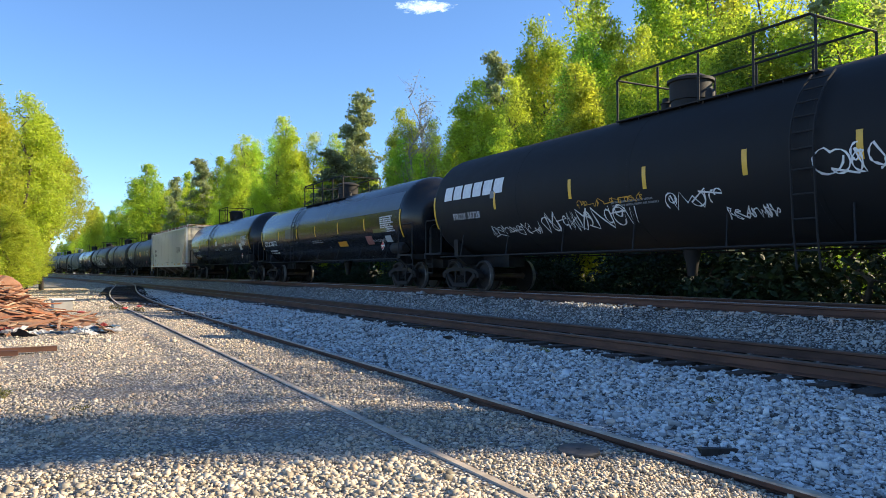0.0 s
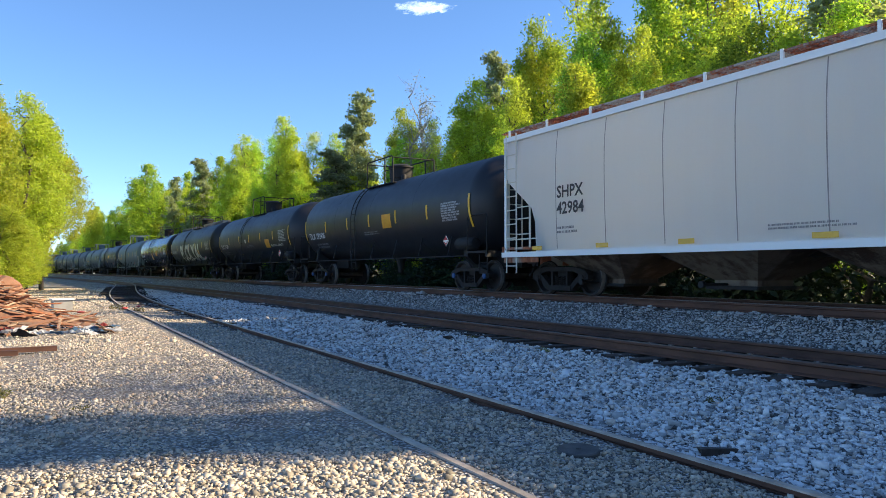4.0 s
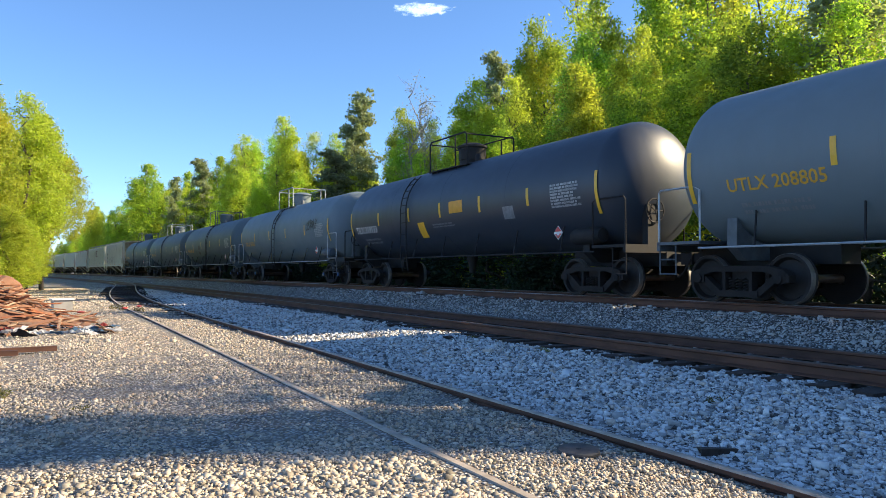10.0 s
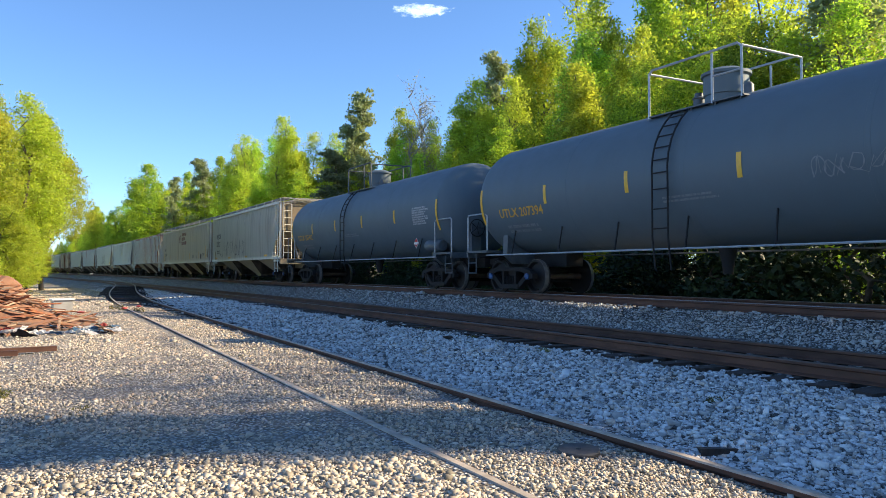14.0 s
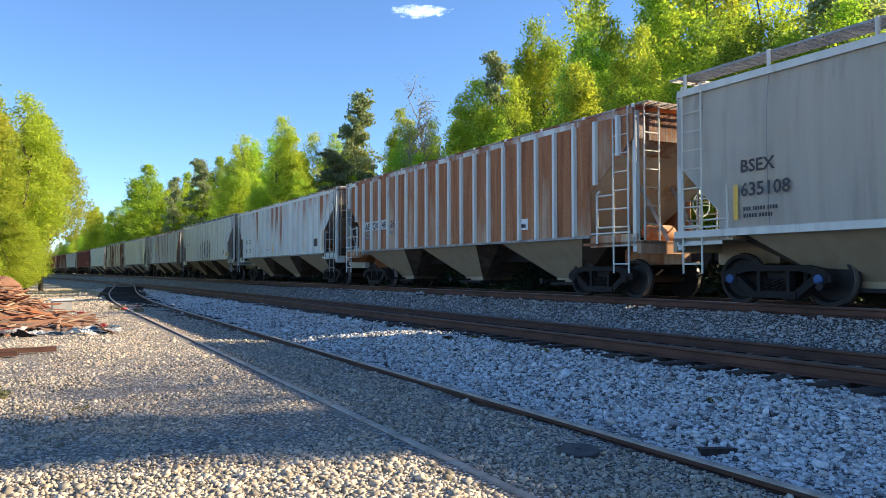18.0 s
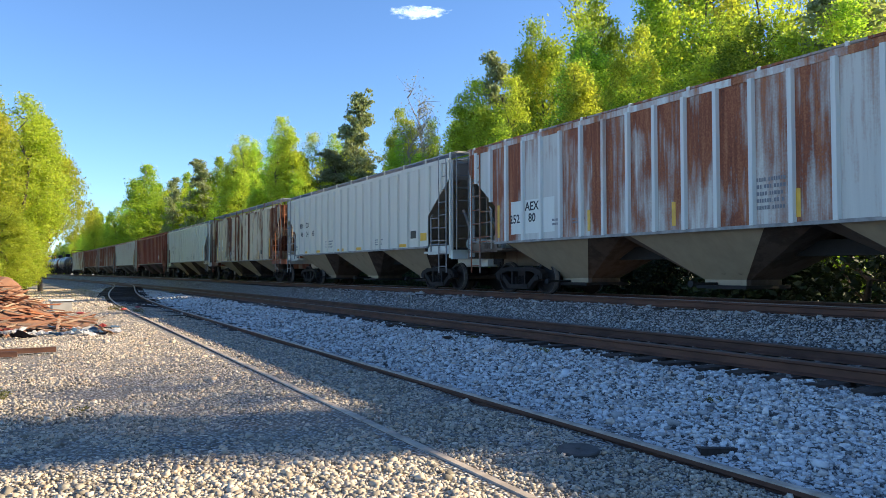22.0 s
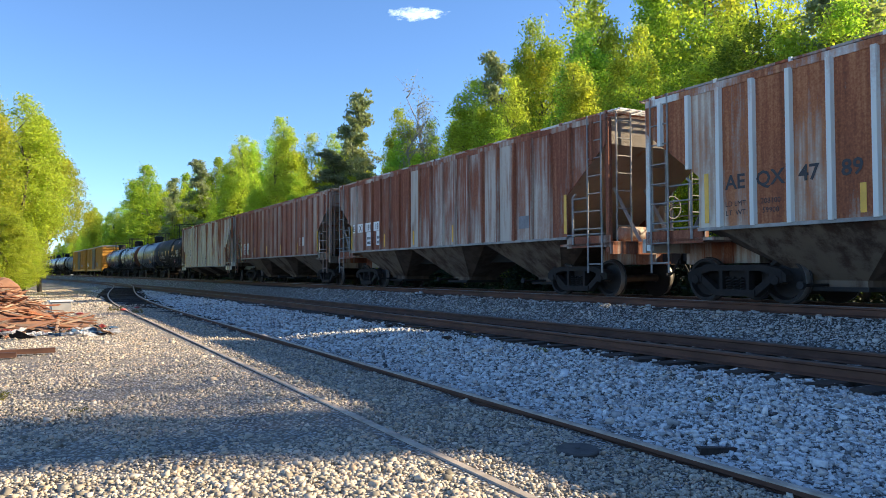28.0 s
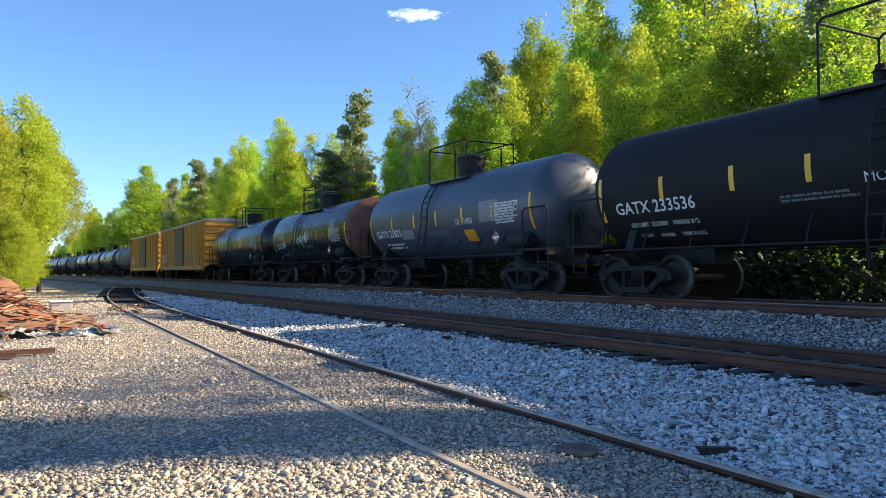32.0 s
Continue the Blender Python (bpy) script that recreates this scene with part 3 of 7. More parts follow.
def skyline(bearing):
    for (a, ea), (b, eb) in zip(SKYLINE, SKYLINE[1:]):
        if bearing <= b:
            return ea + (eb - ea) * max(0, (bearing - a)) / (b - a)
    return SKYLINE[-1][1]


def make_wood():
    rr = random.Random(11)
    sorts = ["green0", "green1", "green2", "yellow0", "yellow1", "narrow0", "narrow1", "yellow1"]
    for row, (u0, step, frac) in enumerate(((19.6, 3.6, 0.80), (23.5, 4.2, 0.95), (29.0, 5.0, 1.02), (37.0, 5.0, 1.03))):
        s = 8.0 + row * 1.5
        while s < (290 if row < 3 else 70):
            x = TRAIN_X + (u0 - TRAIN_X) + bend(s) + rr.uniform(-1.0, 1.0)
            y = s + rr.uniform(-1, 1)
            bearing = math.degrees(math.atan2(x, y))
            dist = math.hypot(x, y)
            if bearing < 62:
                h = EYE.z + math.tan(radians(skyline(bearing))) * dist * math.cos(radians(bearing - 28.4)) ** 0 * frac * rr.uniform(0.82, 1.02)
                cap = 0.548 * (x - 2.2) - 0.2          # the sun still reaches the yard over these
                h = max(6.0, min(h, cap + max(0.0, y - 22) * 0.5, 24.0))
                key = rr.choice(sorts)
                if rr.random() < 0.025:
                    key = "pine1"
                plant(key, x, y, h, rr.uniform(0, 360), rr.uniform(0.9, 1.15) * (1.1 if h < 11 else 0.9))
            s += step * (1 + s / 110) * rr.uniform(0.85, 1.15)
    # trees that stand out
    for key, bearing, dist, elev, wide in (("pine0", 21.6, 52, 13.3, 0.9), ("pine1", 10.0, 92, 8.3, 1.0), ("pine1", 8.2, 104, 6.9, 0.8), ("pine1", 19.9, 50, 9.4, 1.4),
                                           ("bare0", 26.2, 44, 14.7, 0.9), ("bare1", 27.0, 45, 13.9, 0.8), ("yellow0", 16.0, 66, 11.8, 1.0), ("yellow1", 18.3, 66, 10.4, 1.0),
                                           ("narrow0", 6.4, 118, 7.7, 1.5), ("green0", 4.4, 140, 4.6, 1.1), ("yellow0", 3.0, 150, 4.4, 1.0), ("yellow1", 13.2, 80, 10.1, 1.0),
                                           ("pine1", 57.5, 27, 21.5, 1.3), ("yellow0", 31, 36, 15.0, 1.0), ("yellow1", 52, 28, 21, 1.2)):
        x, y = math.sin(radians(bearing)) * dist, math.cos(radians(bearing)) * dist
        plant(key, x, y, EYE.z + math.tan(radians(elev)) * dist, bearing * 37, wide)
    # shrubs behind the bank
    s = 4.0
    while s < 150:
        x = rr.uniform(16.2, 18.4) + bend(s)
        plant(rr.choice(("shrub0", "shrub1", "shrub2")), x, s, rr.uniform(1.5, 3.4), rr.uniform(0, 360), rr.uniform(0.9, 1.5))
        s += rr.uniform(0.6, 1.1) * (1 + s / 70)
    # the clump on the near side of the tracks
    for key, x, y, h, wide in (("yellow0", -4.6, 50, 13.6, 1.0), ("high0", -1.3, 52, 12.2, 1.15), ("high1", -0.4, 60, 12.4, 1.05), ("high1", -3.4, 48, 12.4, 1.15), ("yellow1", -3.6, 57, 13.6, 0.9), ("green0", -7.5, 52, 14.0, 1.1), ("yellow1", -4.0, 64, 14.6, 1.0),
                               ("high0", -1.6, 67, 13.2, 0.9), ("narrow1", -5.6, 45, 9.0, 1.0), ("bare0", -4.4, 42, 9.5, 0.7), ("green2", -10.5, 60, 15.0, 1.2), ("yellow1", -8.0, 70, 16.0, 1.2)):
        plant(key, x, y, h, x * 71, wide)
    for x, y, h in ((-3.0, 41, 3.8), (-1.9, 44, 4.8), (-4.3, 39, 4.4), (-1.5, 48, 4.6), (-5.5, 40, 4.6), (-1.3, 55, 5.0), (-2.6, 38, 2.6), (-2.4, 52, 5.5), (-1.7, 60, 6.0)):
        tree = plant("yellow0", x, y, h, x * 50, 1.7)
        tagged(tree, "low yellow-green bush beside the track", "bush", "bushes by the track")
    # trees out of view, added so their crowns shade the yard and shrubs
    for key, x, y, h, wide in (("narrow0", 27.5, -5.3, 20.5, 0.46), ("narrow1", 29.5, -5.3, 21.0, 0.48), ("bare1", 31.0, -4.3, 22.0, 0.9), ("bare0", 33.0, -3.6, 23.5, 0.9), ("green0", 20.6, 6.5, 8.5, 1.2), ("green2", 20.9, 3.2, 8.5, 1.2), ("green1", 20.4, 0.0, 8.5, 1.2), ("green2", 24.0, -18, 13, 1.0), ("yellow0", 25.0, -28, 13, 1.0)):
        plant(key, x, y, h, x * 13, wide)
    # the sunlit wood on the near side of the line, which the tanks mirror
    s = 70.0
    while s < 240:
        plant(rr.choice(("yellow0", "yellow1", "high0", "green2")), rr.uniform(-4.5, -2.0) + bend(s) - max(0.0, 78 - s) * 0.17, s, rr.uniform(13, 16.5), rr.uniform(0, 360), 1.2)
        s += rr.uniform(6, 9)


# ---- parts that all cars share ----
def side_frame_mesh():
    bm = bmesh.new()
    # cast truss side: top chord, sloping ends, bottom chord
    prism(bm, [(-1.10, 0.52), (-0.98, 0.62), (-0.62, 0.70), (0.62, 0.70), (0.98, 0.62), (1.10, 0.52), (1.10, 0.40), (0.86, 0.40), (0.80, 0.52), (0.55, 0.59), (-0.55, 0.59), (-0.80, 0.52), (-0.86, 0.40), (-1.10, 0.40)], "x", -0.09, 0.09)
    prism(bm, [(-0.88, 0.44), (-0.74, 0.50), (-0.34, 0.19), (-0.44, 0.11)], "x", -0.08, 0.08)
    prism(bm, [(0.88, 0.44), (0.74, 0.50), (0.34, 0.19), (0.44, 0.11)], "x", -0.08, 0.08)
    prism(bm, [(-0.46, 0.12), (-0.46, 0.24), (0.46, 0.24), (0.46, 0.12)], "x", -0.11, 0.11)
    box(bm, -0.085, 0.085, -0.33, -0.26, 0.2, 0.62)
    box(bm, -0.085, 0.085, 0.26, 0.33, 0.2, 0.62)
    for y in (-0.889, 0.889):
        box(bm, -0.10, 0.10, y - 0.13, y + 0.13, 0.38, 0.58)
    return finish("side_frame", bm, M_TRUCK, 40, 0.012)


def spring_mesh():
    bm = bmesh.new()
    for dy in (-0.16, 0.0, 0.16):
        pts = [(math.cos(k * 1.05) * 0.062, dy + math.sin(k * 1.05) * 0.062, 0.23 + k * 0.0088) for k in range(28)]
        tube(bm, pts, 0.016, 5)
    return finish("spring", bm, M_TRUCK, 60)


def wheel_mesh(r):
    bm = bmesh.new()
    # outer face towards -x: rim, dished plate, hub, flange behind
    prof = [(-0.055, 0.0), (-0.055, 0.11), (-0.03, 0.14), (0.015, 0.20), (0.02, r - 0.11), (-0.045, r - 0.075), (-0.068, r - 0.065), (-0.07, r - 0.008), (-0.06, r), (0.045, r + 0.004), (0.06, r + 0.028), (0.085, r + 0.024), (0.085, r - 0.08), (0.06, 0.12), (0.09, 0.11), (0.09, 0.0)]
    seg = 40
    rings = [[Vector((a, math.cos(k * math.tau / seg) * max(q, 0.001), math.sin(k * math.tau / seg) * max(q, 0.001))) for k in range(seg)] for a, q in prof]
    quads(bm, rings, True, False)
    bm.faces.ensure_lookup_table()
    for i, f in enumerate(bm.faces):
        if i // seg in (7, 8):
            f.material_index = 1
    return finish("wheel", bm, (M_WHEEL, M_TREAD), 40)


def axle_mesh():
    bm = bmesh.new()
    lathe(bm, [(-1.05, 0.07), (-0.8, 0.075), (-0.7, 0.10), (-0.6, 0.085), (0, 0.08), (0.6, 0.085), (0.7, 0.10), (0.8, 0.075), (1.05, 0.07)], 14, "x")
    return finish("axle", bm, plain("turned_axle_steel", (0.10, 0.065, 0.045), 0.5, 0.4), 40)


def cap_mesh(mat):
    bm = bmesh.new()
    lathe(bm, [(-0.05, 0.0001), (-0.05, 0.05), (-0.04, 0.082), (0.06, 0.09), (0.06, 0.0001)], 16, "x")
    return finish("bearing_cap", bm, mat, 40)


def bolster_mesh():
    bm = bmesh.new()
    prism(bm, [(-0.95, 0.40), (-0.95, 0.60), (-0.3, 0.72), (0.3, 0.72), (0.95, 0.60), (0.95, 0.40), (0.4, 0.34), (-0.4, 0.34)], "y", -0.2, 0.2)
    for y in (-0.46, 0.46):
        box(bm, -0.75, 0.75, y - 0.06, y + 0.06, 0.28, 0.40)
        for x in (-0.74, 0.74):
            box(bm, x - 0.05, x + 0.05, y * 0.95 - 0.04, y * 0.95 + 0.05, 0.26, 0.62)
    return finish("bolster", bm, M_TRUCK, None, 0.01)


def add_truck(car, y, r=0.457, blue=False):
    """A two-axle truck under a car; the bolster carries its frames, springs and wheelsets."""
    tr = part("truck", shared("bolster", bolster_mesh), None, car, "grimy cast steel freight truck")
    tr.location = (0, y, 0)
    for sx in (-1, 1):
        f = part("side_frame", shared("side_frame", side_frame_mesh), None, tr)
        f.location = (sx * 0.99, 0, 0)
        sp = part("spring", shared("spring", spring_mesh), None, tr)
        sp.location = (sx * 0.99, 0, 0)
    for dy in (-0.889, 0.889):
        ax = part("axle", shared("axle", axle_mesh), None, tr)
        ax.location = (0, dy, r)
        for sx in (-1, 1):
            w = part("wheel", shared(("wheel", r), lambda: wheel_mesh(r)), None, tr)
            w.location = (sx * 0.755, dy, r)
            w.rotation_euler = (0, 0, 0 if sx < 0 else math.pi)
            c = part("bearing_cap", shared(("cap", blue), lambda: cap_mesh(M_CAP_BLUE if blue else M_TRUCK)), None, tr, "blue bearing cap" if blue else "")
            c.location = (sx * 1.08, dy, r)
            c.rotation_euler = (0, 0, 0 if sx < 0 else math.pi)
    return tr


def coupler_mesh():
    bm = bmesh.new()
    box(bm, -0.09, 0.09, -0.75, 0.02, 0.80, 0.98)
    prism(bm, [(-0.16, -0.02), (-0.18, 0.22), (-0.04, 0.30), (0.02, 0.14), (0.12, 0.16), (0.17, 0.05), (0.13, -0.05)], "z", 0.74, 1.04)
    tube(bm, [(-0.28, -0.1, 0.85), (-0.28, 0.1, 0.55), (-0.2, 0.32, 0.47), (-0.1, 0.45, 0.52)], 0.025, 6)
    tube(bm, [(-1.15, -0.38, 1.02), (-0.6, -0.3, 0.98), (-0.15, -0.18, 1.05)], 0.018, 6)
    return finish("coupler", bm, M_TRUCK, None, 0.008)


def add_couplers(car, half):
    for sgn in (-1, 1):
        c = part("coupler", shared("coupler", coupler_mesh), None, car)
        c.location = (0, sgn * (half - 0.13), 0)
        c.rotation_euler = (0, 0, 0 if sgn > 0 else math.pi)


# ---- writing ----
def text_flat(words, size, bold=0.0):
    """Vertices and faces of lettering in the plane, from the built-in font."""
    key = ("text", words, bold)
    if key not in STORE:
        cu = bpy.data.curves.new("lettering", "FONT")
        cu.body, cu.size, cu.resolution_u, cu.offset = words, 1.0, 2, bold
        ob = bpy.data.objects.new("lettering", cu)
        scene.collection.objects.link(ob)
        dg = bpy.context.evaluated_depsgraph_get()
        me = bpy.data.meshes.new_from_object(ob.evaluated_get(dg))
        vs = [tuple(v.co) for v in me.vertices]
        fs = [tuple(p.vertices) for p in me.polygons]
        bpy.data.objects.remove(ob)
        bpy.data.curves.remove(cu)
        bpy.data.meshes.remove(me)
        STORE[key] = (vs, fs)
    vs, fs = STORE[key]
    return [(x * size, y * size) for x, y, _ in vs], fs


def bars_flat(rows, width, height, seed=0, gap=0.45):
    """Rows of plain bars that stand for writing too small to read."""
    rr = random.Random(seed)
    vs, fs = [], []
    rh = height / rows
    tall = rh * (1 - gap)
    last = None
    for i in range(rows):
        v0, left = height - (i + 1) * rh, rr.randint(2, 7)
        end = width * rr.uniform(0.75, 1.0)
        cuts, x = [0.0, tall * 0.07], tall * 0.07
        while x < end:                             # letter-sized marks on a hairline
            x += tall * rr.uniform(0.4, 0.75)
            cuts.append(x)
            left -= 1
            x += tall * (0.22 if left else 0.75)
            left = left or rr.randint(2, 7)
            cuts.append(x)
        base = len(vs)
        vs += [(c, v0 + h) for c in cuts for h in (0, tall * 0.05, tall)]
        for q in range(len(cuts) - 2):
            a, b = base + 3 * q, base + 3 * q + 3
            fs.append((a, b, b + 1, a + 1))
            if q % 2:
                fs.append((a + 1, b + 1, b + 2, a + 2))
        fs.append((base + 1, base + 4, base + 5, base + 2))
        if last is not None:
            fs.append((base + 2, base + 5, last + 3, last))
        last = base
    return vs, fs


def rect_flat(w, h, nv=1):
    vs, fs = [], []
    for i in range(nv + 1):
        vs += [(0, h * i / nv), (w, h * i / nv)]
    for i in range(nv):
        fs.append((2 * i, 2 * i + 1, 2 * i + 3, 2 * i + 2))
    return vs, fs


def stroke_flat(pts, width):
    """A ribbon of paint along a line."""
    vs, fs = [], []
    for i, p in enumerate(pts):
        a, b = Vector(pts[max(i - 1, 0)]), Vector(pts[min(i + 1, len(pts) - 1)])
        d = (b - a)
        n = Vector((-d.y, d.x)).normalized() * width * (0.5 + 0.25 * math.sin(i * 1.7)) if d.length > 1e-6 else Vector((0, width))
        vs += [tuple(Vector(p) + n), tuple(Vector(p) - n)]
    for i in range(len(pts) - 1):
        fs.append((2 * i, 2 * i + 1, 2 * i + 3, 2 * i + 2))
    return vs, fs


def on_side(name, flat, mat, car, y, z, wall, label="", proud=0.008, slant=0.0):
    """Lay flat paint on the car's near side: on a tank (wall = (radius, axis height)) it follows the curve, else wall is the face's x."""
    vs, fs = flat
    me = bpy.data.meshes.new(name)
    if isinstance(wall, tuple) and len(vs) > 4 and max(v for _, v in vs) - min(v for _, v in vs) > 0.2:
        bm = bmesh.new()                           # cut tall paint so that it can follow the curve
        made = [bm.verts.new((u, v, 0)) for u, v in vs]
        for f in fs:
            if len(set(f)) > 2:
                bm.faces.new([made[i] for i in f])
        for cut_at in np.arange(min(v for _, v in vs) + 0.08, max(v for _, v in vs), 0.12):
            bmesh.ops.bisect_plane(bm, geom=bm.verts[:] + bm.edges[:] + bm.faces[:], plane_co=(0, cut_at, 0), plane_no=(0, 1, 0))
        bm.verts.index_update()
        vs, fs = [(v.co.x, v.co.y) for v in bm.verts], [tuple(v.index for v in f.verts) for f in bm.faces]
        bm.free()
    out = []
    for u, v in vs:
        if isinstance(wall, tuple):
            rad, zc = wall
            a = math.asin(max(-1, min(1, (z - zc) / rad))) + v / rad
            out.append((-(rad + proud) * math.cos(a), y - u, zc + (rad + proud) * math.sin(a)))
        else:
            out.append((-(wall + proud) - slant * v, y - u, z + v))
    me.from_pydata(out, [], fs)
    me.materials.append(mat)
    return part(name, me, None, car, label)


def scrawl(seed, width, height, loops, wgt):
    """Spray-paint letters: hooks, arcs and zigzags that lean on one another."""
    rr = random.Random(seed)
    line = []
    step = width / loops
    for i in range(loops):
        x0 = step * i
        for _ in range(rr.choice((1, 2, 2))):
            kind = rr.random()
            if kind < 0.55:                        # arc or hook
                r = rr.uniform(0.22, 0.48) * height
                cx, cy = x0 + rr.uniform(0.2, 0.9) * step, rr.uniform(r / height, 1 - r / height) * height
                a0, sweep = rr.uniform(0, 6.28), rr.choice((-1, 1)) * rr.uniform(1.8, 5.2)
                sq = rr.uniform(0.55, 1.1)
                pts = [(cx + sq * r * (1 - 0.3 * k / 11) * math.cos(a0 + sweep * k / 11), cy + r * (1 - 0.3 * k / 11) * math.sin(a0 + sweep * k / 11)) for k in range(12)]
            elif kind < 0.8:                       # slanting stem
                xa, lean_ = x0 + rr.uniform(0.1, 0.8) * step, rr.uniform(-0.2, 0.45) * height
                pts = [(xa + lean_ * q + 0.05 * height * math.sin(q * 5), height * (0.05 + 0.9 * q)) for q in (0, 0.2, 0.4, 0.6, 0.8, 1)]
            else:                                  # zigzag
                n = rr.randint(3, 5)
                pts = [(x0 + step * 1.2 * k / n, height * (rr.uniform(0.55, 1.0) if k % 2 else rr.uniform(0.0, 0.4))) for k in range(n + 1)]
            line += pts
    return stroke_flat(line, wgt)


def blocks_flat(n, width, height, slant=0.22):
    """Slanted blocks, one for each letter of a painted name."""
    vs, fs = [], []
    w = width / n
    for i in range(n):
        k = len(vs)
        a, b = i * w, i * w + w * 0.78
        vs += [(a, 0), (b, 0), (b + height * slant, height), (a + height * slant, height)]
        fs.append((k, k + 1, k + 2, k + 3))
    return vs, fs


def placard(car, y, z, x):
    bm = bmesh.new()
    prism(bm, [(0, -0.17), (0.17, 0), (0, 0.17), (-0.17, 0)], "x", x, x + 0.012)
    p = part("placard", bm, M_WHITE, car, "white diamond placard with red lower half")
    p.location = (0, y, z)
    bm = bmesh.new()
    prism(bm, [(0, -0.15), (0.13, -0.02), (0.05, -0.02), (0.05, -0.06), (-0.05, -0.06), (-0.05, -0.02), (-0.13, -0.02)], "x", x - 0.005, x - 0.001)
    prism(bm, [(-0.13, 0.03), (0.13, 0.03), (0, 0.155)], "x", x - 0.005, x - 0.001)
    part("placard_print", bm, M_RED, p, "red print")


# ---- tank cars ----
def tank_mesh(half, rad, zc, mat, ring, rust_head=None):
    bm = bmesh.new()
    depth = rad * 0.52
    prof = []
    for k in range(13):
        a = math.pi / 2 * k / 12                    # 0 at the pole of the head, 90 degrees at the shell
        prof.append((-half + depth * (1 - math.cos(a)), max(rad * math.sin(a), 0.001)))
    for y in ring:                                 # welded seams round the shell
        prof += [(y - 0.05, rad), (y - 0.045, rad + 0.004), (y + 0.045, rad + 0.004), (y + 0.05, rad)]
    prof += [(-p[0], p[1]) for p in reversed(prof[:13])]
    lathe(bm, prof, 72, "y", (0, 0, zc))
    if rust_head:                                  # bare rusted metal on the front head
        for f in bm.faces:
            f.material_index = 1 if f.calc_center_median().y < -half + depth * 0.98 else 0
    return finish("tank", bm, (mat, P_RUSTEND), 35)


def ladder_mesh(key, pts, width, rung=0.3, r=0.018, mat=None):
    """Two bent stringers with rungs; pts run in (x, z), the ladder is wide in y."""
    def make():
        bm = bmesh.new()
        for dy in (-width / 2, width / 2):
            tube(bm, [(x, dy, z) for x, z in pts], r, 6)
        for (xa, za), (xb, zb) in zip(pts, pts[1:]):
            n = max(1, int(math.hypot(xb - xa, zb - za) / rung))
            for k in range(n):
                q = (k + 0.5) / n
                tube(bm, [(xa + (xb - xa) * q, -width / 2, za + (zb - za) * q), (xa + (xb - xa) * q, width / 2, za + (zb - za) * q)], r * 0.8, 5)
        return finish("ladder", bm, mat or M_STEEL, 50)
    return shared(("ladder", key), make)


def bracket_mesh(sx, rad, zc):
    bm = bmesh.new()
    tube(bm, [(sx * 1.44, 0, 1.04), (sx * (rad * 0.80), 0.12, zc - rad * 0.60)], 0.02, 5)
    return finish("rail_bracket", bm, M_STEEL)


